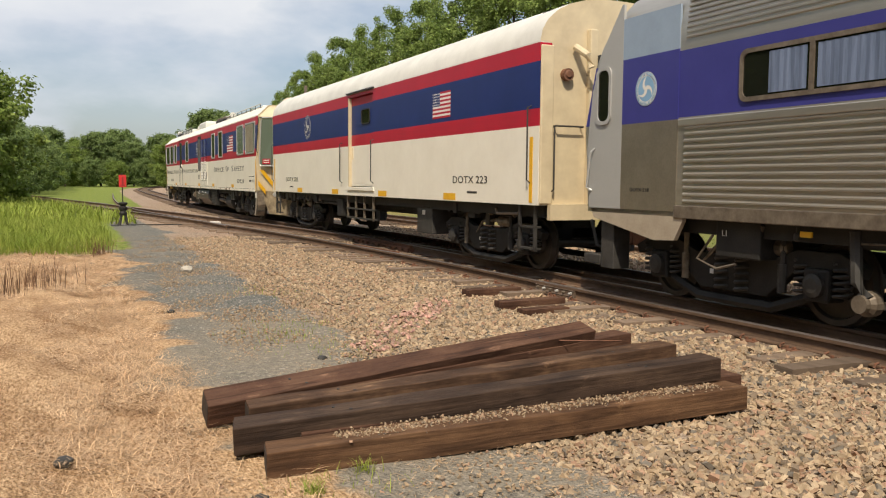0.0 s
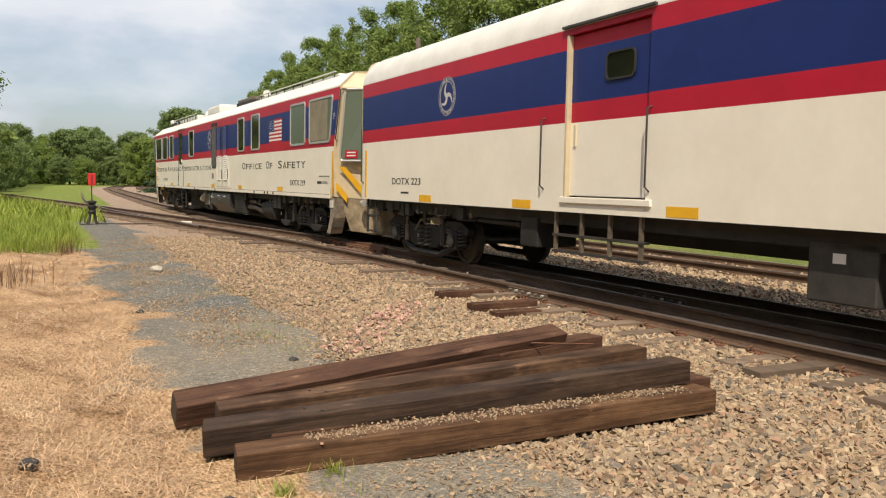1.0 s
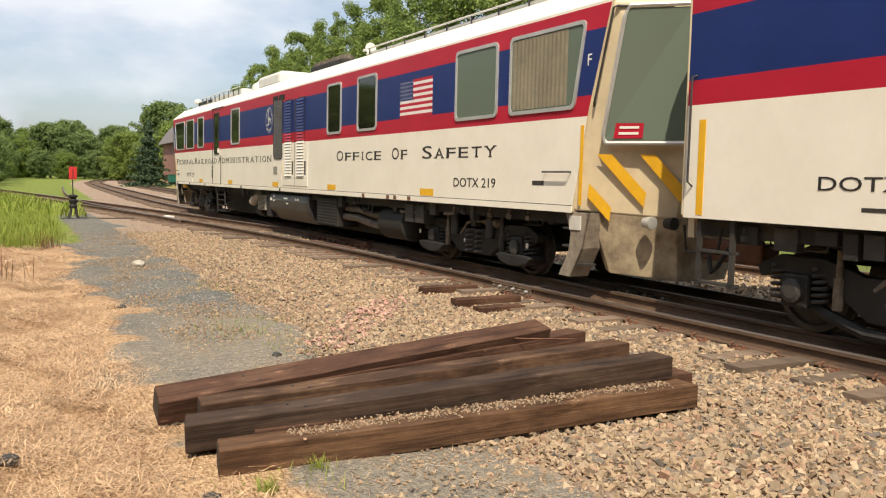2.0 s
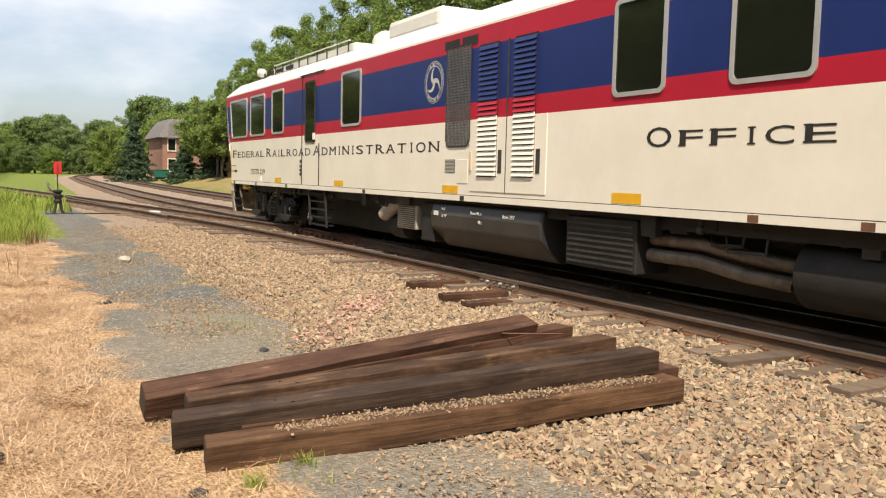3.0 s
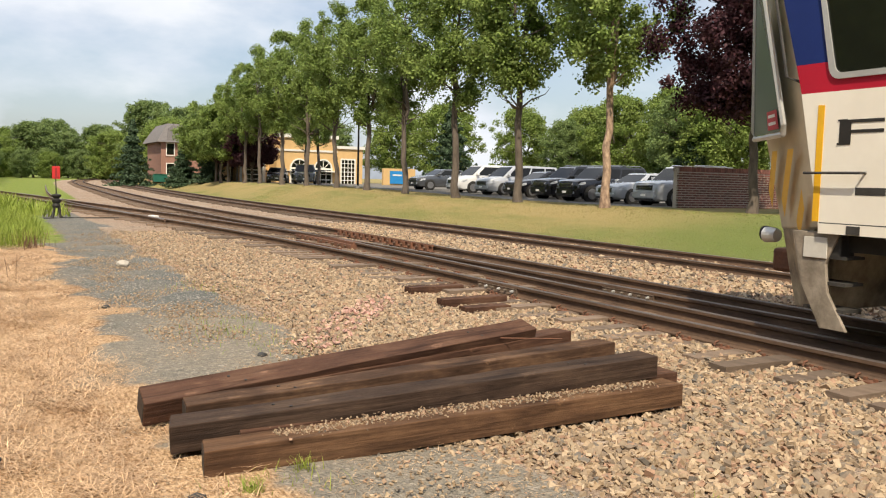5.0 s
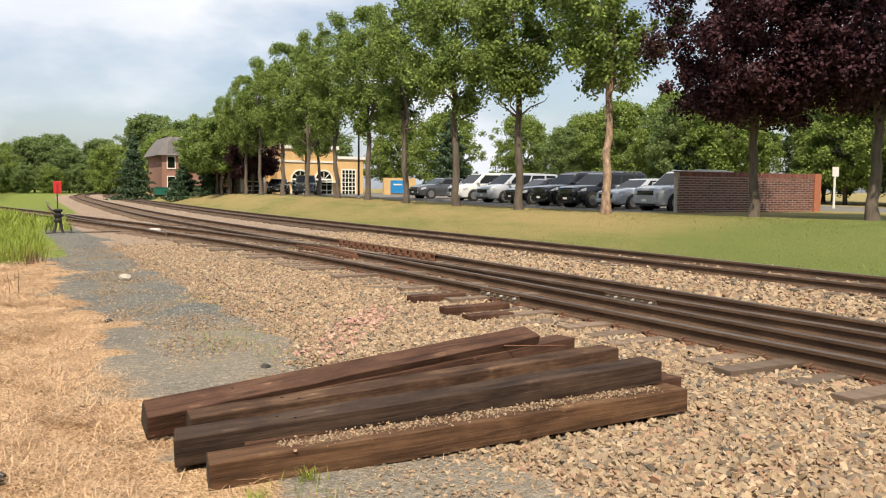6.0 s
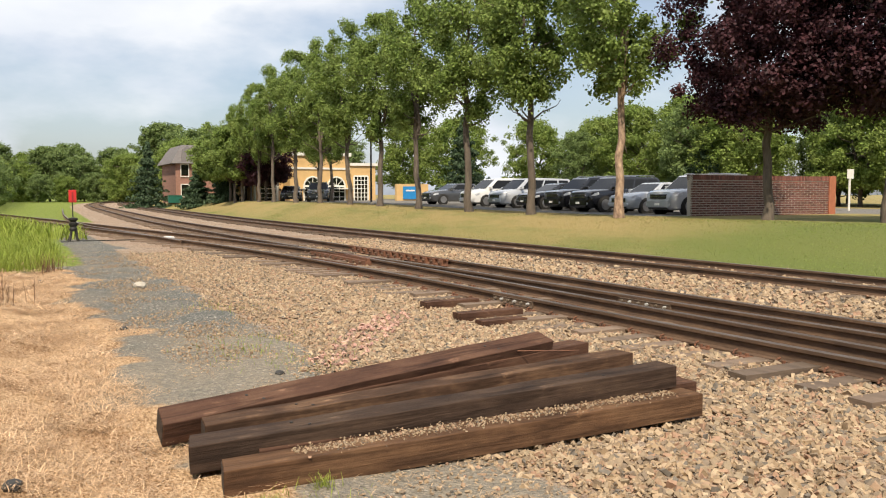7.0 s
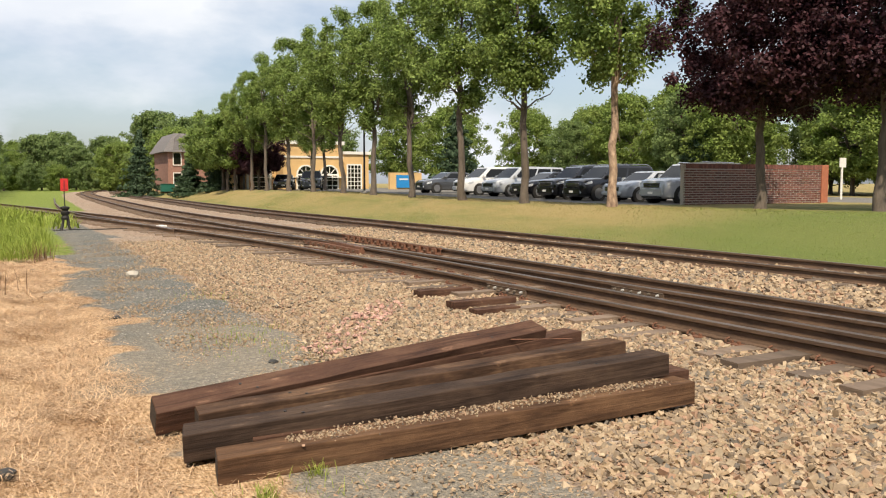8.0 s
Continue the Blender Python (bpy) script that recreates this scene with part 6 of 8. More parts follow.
def off_rails(l, a):
    mc = np.array([main_at(v) for v in a])
    sc = np.array([side_at(v) for v in a])
    ok = np.ones(len(l), bool)
    for c in (mc + G, mc - G, sc + G, sc - G):
        ok &= np.abs(l - c) > 0.13
    # thinner over the sleepers on the shoulder side, which lie bare
    on_tie = (np.mod(a + 6, 0.55) < 0.25) & (l > sc - 1.4) & (a < 26)
    return ok & ~(on_tie & (np.sin(l * 12.9 + a * 78.2) < 0.84))


def under_stack(l, a):
    x, y = l * math.cos(radians(THETA)) - a * math.sin(radians(THETA)), l * math.sin(radians(THETA)) + a * math.cos(radians(THETA))
    u, v = (x + 1.0) * 0.9 + (y - 4.7) * 0.436, -(x + 1.0) * 0.436 + (y - 4.7) * 0.9
    return (u > -0.3) & (u < 3.75) & (v > -0.02) & (v < 0.5 + 0.25 * u)


def shoulder(l, a):
    edge = 2.9 + 0.25 * np.sin(a * 1.3) + 0.18 * np.sin(a * 3.7 + 1)
    thin = np.mod(np.sin(l * 91.7 + a * 47.3) * 4375.5, 1.0) < np.clip((l - edge + 0.35) / 0.7, 0, 1)
    return off_rails(l, a) & thin & ~under_stack(l, a)


scatter("ballast_shoulder", 62000, area(2.3, 7.0, -2.5, 9.5, -0.03, shoulder, 0.022), (0.014, 0.036), STONE, "broken tan and grey ballast stones", "ballast", 11)
scatter("ballast_slope", 50000, area(2.3, 6.8, 9.5, 26, -0.03, shoulder, 0.022), (0.015, 0.038), STONE, "broken tan and grey ballast stones", "ballast", 12)
scatter("ballast_between_rails", 16000, area(6.2, 9.6, -3, 27, -0.02, off_rails, 0.015), (0.022, 0.05), STONE, "broken ballast stones between rails", "ballast", 13)
scatter("ballast_between_tracks", 24000, area(9.3, 15.5, -3, 30, -0.012, None, 0.02), (0.025, 0.06), STONE, "broken ballast stones between two tracks", "ballast", 14)
scatter("pink_sprayed_stones", 1500, area(2.6, 5.0, 7.8, 11.0, 0.012, lambda l, a: (np.abs((l - 2.85) - (a - 8.1) * 0.72) < 0.33) & (np.mod(np.sin(l * 51.3 + a * 33.1) * 713.7, 1.0) < 0.45), 0.015), (0.013, 0.032), STONE_PINK, "ballast stones sprayed with pink paint", "stones", 15)
scatter("gravel_chips", 26000, area(0.7, 3.3, 2.5, 27, 0.0, lambda l, a: np.mod(np.sin(l * 33.7 + a * 57.1) * 913.7, 1.0) < np.clip(1.5 - a / 20, 0.3, 1.0), 0.008), (0.005, 0.016), STONE, "small pale chips in the gravel", "gravel", 16)
scatter("grit_on_sleeper", 1500, lambda rng, n: np.stack([rng.normal(0, 0.05, n), 3.0 * rng.uniform(0, 1, n), rng.uniform(0, 0.004, n)], 1), (0.003, 0.009), STONE, "tan grit lying on a sleeper", "grit", 17)
grit = bpy.data.objects["grit_on_sleeper"]
grit.matrix_world = sl_e.matrix_world @ pose(-0.03, 0.45, 0.174)
TRIM_STONE = paint("pale_stone", (0.48, 0.44, 0.38), (0.36, 0.33, 0.28), scale=9, rough=0.9)
for l, a, r in ((2.05, 16.3, 0.12), (-0.05, 5.39, 0.06), (0.9, 4.35, 0.05), (-0.72, 6.0, 0.055), (0.45, 18.0, 0.06), (1.2, 11.2, 0.05), (2.2, 7.7, 0.05)):
    bm = bmesh.new()
    bmesh.ops.create_icosphere(bm, subdivisions=2, radius=r)
    for v in bm.verts:
        v.co *= 1 + 0.28 * noise.noise(v.co * (2.2 / r) + Vector((l, a, 0)))
        v.co.z *= 0.6
    me = bpy.data.meshes.new("loose_stone")
    bm.to_mesh(me)
    bm.free()
    me.materials.append(TRIM_STONE if r == 0.12 else UNDER_GREY)
    st = new("loose_stone", me)
    st.matrix_world = TR @ pose(l, a, r * 0.25)
    tagged(st, "pale rounded stone on gravel" if r == 0.12 else "dark loose stone lying on the ground", "stone")
for l, a, w, sunk in ((5.5, 11.4, 0.95, 0.05), (5.35, 10.05, 1.05, 0.04), (5.4, 9.5, 0.7, 0.075)):
    ob = thing("cut_sleeper_piece", "reddish weathered piece of sleeper in the ballast", "sleeper", "cut sleeper pieces", TR @ pose(l, a, -sunk, 0, 0, -86))
    part("timber", sleeper_mesh(w, 0.22, 0.13), TIE_RED, ob, bevel=0.008)

# ---- straw, weeds, grass ----
STRAW = paint("dry_straw", (0.70, 0.50, 0.315), (0.42, 0.27, 0.15), scale=1.3, rough=0.75, island=0.45)
WEED = leafy("weed_green", (0.20, 0.28, 0.04), (0.34, 0.38, 0.08), 0.3, 0.35)
GRASS = leafy("lawn_green", (0.16, 0.23, 0.045), (0.28, 0.31, 0.09), 0.35, 0.2)
clumpy = lambda l, a: (np.sin(l * 5.1 + np.sin(a * 2.3) * 2) + np.sin(a * 3.7 + l * 1.3) + np.sin(l * 13 + a * 7)) > -0.7
blades("mown_straw", 110000, area(-7.5, 1.15, 2.6, 13, 0.012, clumpy, 0.012), (0.05, 0.18), 0.004, (1.2, 1.6), STRAW, "mown dry straw lying on earth", "straw", 21)
blades("mown_straw_beyond", 42000, area(-8, 1.0, 13, 23, 0.012, clumpy, 0.012), (0.12, 0.36), 0.009, (1.2, 1.6), STRAW, "mown dry straw lying on earth", "straw", 22)
blades("loose_straw", 4000, area(0.8, 2.7, 2.8, 9, 0.01, clumpy, 0.01), (0.03, 0.10), 0.003, (1.25, 1.6), STRAW, "wisps of dry straw on gravel", "straw", 23)
def tussocks(rng, n):
    k = 150
    t = rng.uniform(0, 1, k)
    a = 3.2 + 16 * t ** 1.3
    l = np.where(rng.uniform(0, 1, k) < 0.6, rng.normal(0.55, 0.22, k), rng.uniform(-6, 0.6, k))
    j = rng.integers(0, k, n)
    return np.stack([l[j] + rng.normal(0, 0.13, n), a[j] + rng.normal(0, 0.18, n), np.full(n, 0.02)], 1)


blades("straw_tussocks", 22000, tussocks, (0.05, 0.15), 0.0045, (0.9, 1.5), STRAW, "raised tussocks of mown straw", "straw", 30, bend=0.55)
weedy = lambda l, a: (l < 0.9 + 0.25 * np.sin(a * 2.0)) & (l > -0.95 * (a - 14)) & (np.sin(l * 3 + a) + np.sin(a * 2.2 - l * 4) > -1.2)
blades("tall_weeds", 52000, area(-12, 1.2, 20.3, 34, 0.0, weedy, 0.01), (0.18, 0.52), 0.014, (0.05, 0.6), WEED, "tall bright green weeds", "weeds", 24)
blades("far_weeds", 30000, area(-26, 2.5, 34, 75, 0.0, lambda l, a: (l < np.array([side_at(v) for v in a]) - 1.9), 0.01), (0.3, 0.7), 0.05, (0.05, 0.6), WEED, "rough green grass and weeds", "weeds", 25)
blades("weed_tufts", 700, lambda rng, n: np.concatenate([np.stack([rng.normal(l, s, n // 8), rng.normal(a, s, n // 8), np.zeros(n // 8)], 1) for l, a, s in
       ((2.35, 9.6, 0.3), (2.4, 8.1, 0.3), (2.2, 9.0, 0.25), (2.6, 12.6, 0.35), (1.2, 4.35, 0.03), (1.55, 4.55, 0.03), (1.4, 4.5, 0.16), (3.3, 3.0, 0.09))]), (0.03, 0.13), 0.005, (0.1, 0.7), WEED, "small green weed tufts in gravel", "weeds", 26)


def lawn_place(rng, count):
    l, a = rng.uniform(15.6, 22.5, count), rng.uniform(2, 60, count)
    k = 15.35 + np.array([main_at(v) for v in a]) - 8.4
    ok = l > k
    z = np.array([ground_z(x, y) for x, y in zip(l, a)])
    return np.stack([l, a, z - 0.005], 1)[ok]


DRY_GRASS = leafy("dry_lawn", (0.36, 0.27, 0.11), (0.24, 0.22, 0.075), 0.35, 0.2)
lawn_dry = lambda rng, n: (lambda c: c[(c[:, 1] + rng.normal(0, 1.6, len(c))) > 20.0])(lawn_place(rng, n))
lawn_green = lambda rng, n: (lambda c: c[(c[:, 1] + rng.normal(0, 1.5, len(c)) + 2 * np.sin(c[:, 0] * 1.1 + c[:, 1] * 0.35)) < 22.0])(lawn_place(rng, n))
blades("lawn_grass", 60000, lawn_green, (0.02, 0.055), 0.012, (0.1, 0.8), GRASS, "short green lawn grass", "grass", 27)
blades("dry_lawn_grass", 45000, lawn_dry, (0.025, 0.07), 0.012, (0.2, 1.1), DRY_GRASS, "short dry tan lawn grass", "grass", 29)
STALK = paint("dead_brown_stalk", (0.16, 0.085, 0.045), (0.10, 0.055, 0.03), rough=0.9)
blades("dead_stalks", 260, lambda rng, n: np.concatenate([np.stack([rng.normal(l, s, n // 4), rng.normal(a, s, n // 4), np.zeros(n // 4)], 1) for l, a, s in
       ((-0.9, 13.6, 0.25), (-0.35, 14.6, 0.25), (-1.5, 13.2, 0.3), (0.7, 20.4, 0.2))]), (0.2, 0.5), 0.012, (0.02, 0.3), STALK, "dead brown weed stalks standing in straw", "weeds", 28, bend=0.1)
for l, a, h in ((-0.62, 5.6, 0.26), (0.75, 3.2, 0.2)):
    s = Mesh().tube([(0, 0, -0.05), (0.012, 0.01, h)], 0.007, 6)
    ob = tagged(part("rusty_stake", s, RUST), "thin rusty stake stuck in straw", "stake")
    ob.matrix_world = TR @ pose(l, a, 0)

# ---- trees ----
BARK_BIRCH = paint("peeling_birch_bark", (0.13, 0.08, 0.055), (0.50, 0.36, 0.25), scale=6, rough=0.85, fine=0.4, bump=0.03, bump_scale=14, stretch=(1, 1, 0.5))
BARK = paint("grey_bark", (0.15, 0.12, 0.095), (0.08, 0.064, 0.05), scale=7, rough=0.9, fine=0.3, bump=0.015, bump_scale=25, stretch=(1, 1, 0.25))
LEAF_BIRCH = leafy("birch_leaves", (0.16, 0.235, 0.055), (0.25, 0.32, 0.09), 0.4, 0.4)
LEAF_MAPLE = leafy("maple_leaves", (0.16, 0.24, 0.05), (0.25, 0.31, 0.08), 0.35, 0.4)
LEAF_DARK = leafy("dark_green_leaves", (0.135, 0.20, 0.065), (0.21, 0.275, 0.095), 0.3, 0.35)
LEAF_PURPLE = leafy("purple_maple_leaves", (0.04, 0.016, 0.022), (0.085, 0.033, 0.04), 0.5, 0.3)
NEEDLES = leafy("spruce_needles", (0.04, 0.075, 0.035), (0.075, 0.115, 0.06), 0.3, 0.08)


def crown_mesh(name, rng, centres, leaves, spread, size, mat, parent, droop=0.0):
    """A crown of separate leaves gathered in clumps round the centres."""
    n = len(centres) * leaves
    out = rng.normal(size=(n, 3))
    out /= np.linalg.norm(out, axis=1)[:, None]
    clump = np.repeat(spread * rng.uniform(0.9, 2.1, len(centres)), leaves)
    off = out * (clump * rng.uniform(0, 1.12, n) ** 0.55)[:, None] * np.array([1, 1, 0.8])
    c = np.repeat(centres, leaves, 0) + off
    c[:, 2] -= droop * rng.exponential(0.4, n) * rng.uniform(0, 1, n)
    s = rng.uniform(*size, n)
    # leaves lie like shingles on their clump, faces turned out and up
    nrm = out * 0.9 + np.array([0, 0, 0.55]) + rng.normal(size=(n, 3)) * 0.6
    nrm /= np.linalg.norm(nrm, axis=1)[:, None]
    u = np.cross(nrm, rng.normal(size=(n, 3)))
    u /= np.linalg.norm(u, axis=1)[:, None]
    w = np.cross(nrm, u)
    v = np.stack([c - u * s[:, None] * 0.5, c + w * s[:, None] * 0.34, c + u * s[:, None] * 0.55, c - w * s[:, None] * 0.34], 1)
    return fast_mesh(name, v.reshape(-1, 3), np.arange(4 * n), 4, mat, m=None, parent=parent)


def gnarl(p, q, rng, n=6, sway=0.06):
    p, q = np.array(p, float), np.array(q, float)
    L = np.linalg.norm(q - p)
    pts = [p + (q - p) * i / n + (rng.normal(size=3) * sway * L / n * 2.2 if 0 < i < n else 0) for i in range(n + 1)]
    return [tuple(v) for v in pts]


def broadleaf(name, label, height, base, radius, trunk_r, bark, leaf, seed, clumps=420, leaves=26, spread=0.30, size=(0.12, 0.24), forks=2,
              lean=(0, 0), droop=0.0, shape=0.75, gaps=0.12, category="tree", group=""):
    """A tree with a tapered, forking trunk, limbs, and a crown of leaf clumps with gaps."""
    rng = np.random.default_rng(seed)
    t = thing(name, label, category, group)
    tr = Mesh()
    fork_z = base * rng.uniform(0.75, 0.95)
    fork = np.array([lean[0] * fork_z, lean[1] * fork_z, fork_z])
    trunk = gnarl((0, 0, -0.15), fork, rng, 6, 0.03)
    tr.tube(trunk, [trunk_r * (1.5 if i == 0 else 1.08 - 0.05 * i) for i in range(len(trunk))], 10)
    tops = []
    for k in range(forks):
        ang = 2 * math.pi * (k / forks) + rng.uniform(0, 1.0)
        d = radius * (0.35 if forks > 1 else 0.05)
        top = np.array([fork[0] + math.cos(ang) * d + lean[0] * 2, fork[1] + math.sin(ang) * d + lean[1] * 2, height * rng.uniform(0.82, 0.93)])
        stem = gnarl(fork - np.array([0, 0, 0.1]), top, rng, 8, 0.05)
        tr.tube(stem, [trunk_r * (0.78 if forks > 1 else 0.85) * (1 - 0.115 * i) for i in range(len(stem))], 8)
        tops.append(stem)
    part("trunk", tr, bark, t, smooth=True)
    limb = Mesh()
    ends = []
    for k in range(22):
        stem = tops[k % forks]
        i = rng.integers(0, 7)
        s = np.array(stem[i])
        ang = rng.uniform(0, 2 * math.pi)
        hz = (s[2] - base * 0.8) / max(height - base * 0.8, 0.1)
        r = radius * rng.uniform(0.55, 0.95) * max(0.25, math.sin(math.pi * min(max(hz * 0.8 + 0.22, 0.05), 0.97)) ** shape)
        e = s + np.array([math.cos(ang) * r, math.sin(ang) * r, rng.uniform(0.15, 0.9) * r])
        limb.tube(gnarl(s, e, rng, 4, 0.08), [trunk_r * 0.3, trunk_r * 0.24, trunk_r * 0.18, trunk_r * 0.12, trunk_r * 0.05], 5)
        ends.append(e)
    part("branchwork", limb, bark, t)
    # clump centres fill an uneven envelope, with bays left open
    pts = []
    while len(pts) < clumps:
        h = rng.uniform(0, 1)
        r = radius * math.sin(math.pi * (0.12 + 0.83 * h)) ** shape
        ang = rng.uniform(0, 2 * math.pi)
        rr = r * math.sqrt(rng.uniform(0.12, 1)) * (1 + 0.22 * math.sin(ang * 3 + seed) + 0.15 * math.sin(ang * 7 + h * 9))
        p = np.array([lean[0] * base + math.cos(ang) * rr, lean[1] * base + math.sin(ang) * rr, base + (height - base) * h])
        if noise.noise(Vector(p * (1.6 / radius)) + Vector((seed * 3.1, 0, 0))) > -gaps:
            pts.append(p)
    pts += [e + rng.normal(size=3) * 0.25 for e in ends if e[2] > base for _ in range(2)]
    crown_mesh("crown", rng, np.array(pts), leaves, spread, size, leaf, t, droop)
    return t


def conifer(name, label, height, radius, seed, mat=None):
    rng = np.random.default_rng(seed)
    t = thing(name, label, "tree")
    part("trunk", Mesh().tube([(0, 0, -0.1), (0, 0, height * 0.5), (0, 0, height * 0.97)], [0.16, 0.1, 0.02], 8), BARK, t)
    pts = []
    for k in range(1300):
        h = rng.uniform(0, 1) ** 1.5
        r = radius * (1 - h) * rng.uniform(0.35, 1.05) * (0.8 + 0.35 * math.sin(h * 46))
        ang = rng.uniform(0, 2 * math.pi)
        pts.append((math.cos(ang) * r, math.sin(ang) * r, 0.25 + h * (height - 0.3) - 0.15 * r))
    crown_mesh("crown", rng, np.array(pts), 18, 0.14, (0.12, 0.3), mat or NEEDLES, t, 0.1)
    return t


def plant(src, l, a, turn=0.0, scale=1.0, z=None, label=""):
    c = copy_thing(src, TR @ pose(l, a, ground_z(l, a) if z is None else z, 0, 0, turn) @ Matrix.Scale(scale, 4))
    if label:
        c["label"] = label
    return c


def stand_at(src, l, a, turn=0.0, scale=1.0):
    src.matrix_world = TR @ pose(l, a, ground_z(l, a), 0, 0, turn) @ Matrix.Scale(scale, 4)


birch_a = broadleaf("birch_tree", "tall river birch with peeling tan bark on the lawn", 12.3, 4.9, 2.3, 0.155, BARK_BIRCH, LEAF_BIRCH, 5, clumps=270, leaves=105, spread=0.27, size=(0.10, 0.19), forks=3, droop=0.55, gaps=-0.02, group="row of birches")
birch_b = broadleaf("birch_tree", "tall slender river birch in a row on the lawn", 12.8, 5.0, 2.2, 0.17, BARK, LEAF_BIRCH, 8, clumps=275, leaves=105, spread=0.27, size=(0.10, 0.19), forks=2, lean=(0.04, 0.02), droop=0.55, gaps=-0.02, group="row of birches")
birch_c = broadleaf("birch_tree", "tall leaning river birch in a row on the lawn", 12.5, 4.7, 2.4, 0.18, BARK, LEAF_BIRCH, 13, clumps=280, leaves=105, spread=0.27, size=(0.10, 0.19), forks=2, lean=(-0.05, 0.03), droop=0.55, gaps=-0.02, group="row of birches")
stand_at(birch_a, 20.0, 24.75, 20)
stand_at(birch_b, 20.0, 30.7, 200)
stand_at(birch_c, 20.0, 36.2, 40)
for src, l, a, turn, sc in ((birch_b, 20.0, 42.1, 90, 0.95), (birch_c, 20.0, 47.6, 250, 0.92), (birch_b, 20.0, 52.7, 150, 0.93), (birch_b, 20.0, 58.8, 20, 0.92), (birch_c, 20.0, 64.6, 300, 0.94),
                            (birch_b, 20.0, 71.1, 75, 0.9), (birch_c, 20.0, 76.0, 130, 0.84), (birch_b, 19.5, 83, 10, 0.74), (birch_c, 20.5, 88, 200, 0.66), (birch_b, 21.5, 92, 80, 0.62), (birch_c, 23, 96, 10, 0.62), (birch_c, 25.0, 70, 10, 0.8), (birch_b, 26.5, 78, 190, 0.78)):
    plant(src, l, a, turn, sc)
purple = broadleaf("purple_maple_tree", "dark purple-leaved maple beside a brick wall", 11.0, 3.6, 3.35, 0.17, BARK, LEAF_PURPLE, 21, clumps=400, leaves=150, spread=0.34, size=(0.10, 0.19), forks=2, droop=0.3, gaps=0.12, shape=0.6, group="purple maples")
stand_at(purple, 22.8, 20.4, 0, 0.94)
plant(purple, 24.0, 16.75, 140, 1.08, label="large dark purple-leaved maple on the lawn")
maple = broadleaf("maple_tree", "rounded bright green tree behind the car park", 7.6, 1.3, 3.3, 0.16, BARK, LEAF_MAPLE, 31, clumps=280, leaves=100, spread=0.36, size=(0.12, 0.24), forks=2, gaps=0.12, shape=0.55, group="trees behind the car park")
stand_at(maple, 48, 45, 0)
rng_t = random.Random(4)
for i, (l, a, sc) in enumerate(((50, 37, 1.0), (50, 30.5, 0.95), (49, 52, 1.1), (50, 24, 1.0), (50, 17, 1.0), (50, 60, 1.1), (56, 33, 1.25), (58, 44, 1.0), (52, 68, 1.05), (50, 76, 1.1),
                                (58, 20, 1.1), (48, 10, 1.0), (60, 55, 1.0), (46, 86, 1.2), (44, 96, 1.3), (60, 10, 1.3), (58, 70, 1.0), (42, 19.5, 0.55))):
    plant(maple, l, a, rng_t.uniform(0, 360), sc)
lot_tree = broadleaf("lot_tree", "dense dark green tree behind the car park", 8.2, 0.9, 3.0, 0.16, BARK, LEAF_DARK, 36, clumps=280, leaves=100, spread=0.36, size=(0.12, 0.24), forks=2, gaps=0.25, shape=0.6, group="trees behind the car park")
stand_at(lot_tree, 47, 49, 0, 0.95)
for l, a, sc in ((53, 41, 1.05), (52, 27, 0.9), (56, 37, 1.25), (55, 56, 1.0), (54, 14, 1.0), (47, 64, 0.8)):
    plant(lot_tree, l, a, rng_t.uniform(0, 360), sc)
low_tree = broadleaf("low_tree", "low spreading green tree before the buildings", 7.4, 2.5, 3.3, 0.17, BARK, LEAF_BIRCH, 61, clumps=260, leaves=110, spread=0.32, size=(0.13, 0.25), forks=3, droop=0.3, gaps=0.1, shape=0.55, group="low trees by the buildings")
stand_at(low_tree, 20.0, 82, 30)
for l, a, sc in ((20.2, 88, 1.0), (20.4, 94, 0.95), (22.5, 91, 1.0), (22.0, 98.5, 0.85)):
    plant(low_tree, l, a, rng_t.uniform(0, 360), sc)
plum = broadleaf("plum_tree", "small purple-leaved plum tree before the buildings", 5.0, 1.7, 2.2, 0.11, BARK, LEAF_PURPLE, 67, clumps=170, leaves=110, spread=0.28, size=(0.12, 0.22), forks=3, gaps=0.15, shape=0.55, group="plum trees by the buildings")
stand_at(plum, 21.5, 79, 0)
for l, a, sc in ((21.6, 85, 1.0), (22.2, 90, 1.0), (21.8, 95, 0.95)):
    plant(plum, l, a, rng_t.uniform(0, 360), sc)
woods = broadleaf("woodland_tree", "full dark green tree of the far woods", 11.5, 0.8, 5.0, 0.25, BARK, LEAF_DARK, 41, clumps=300, leaves=90, spread=0.6, size=(0.2, 0.42), forks=2, gaps=0.3, shape=0.5, group="far woods")
woods_b = broadleaf("woodland_tree", "full light green tree of the far woods", 10.0, 0.4, 4.6, 0.25, BARK, LEAF_MAPLE, 47, clumps=290, leaves=90, spread=0.55, size=(0.2, 0.4), forks=2, gaps=0.3, shape=0.5, group="far woods")
stand_at(woods, 29, 150)
stand_at(woods_b, 22, 190)
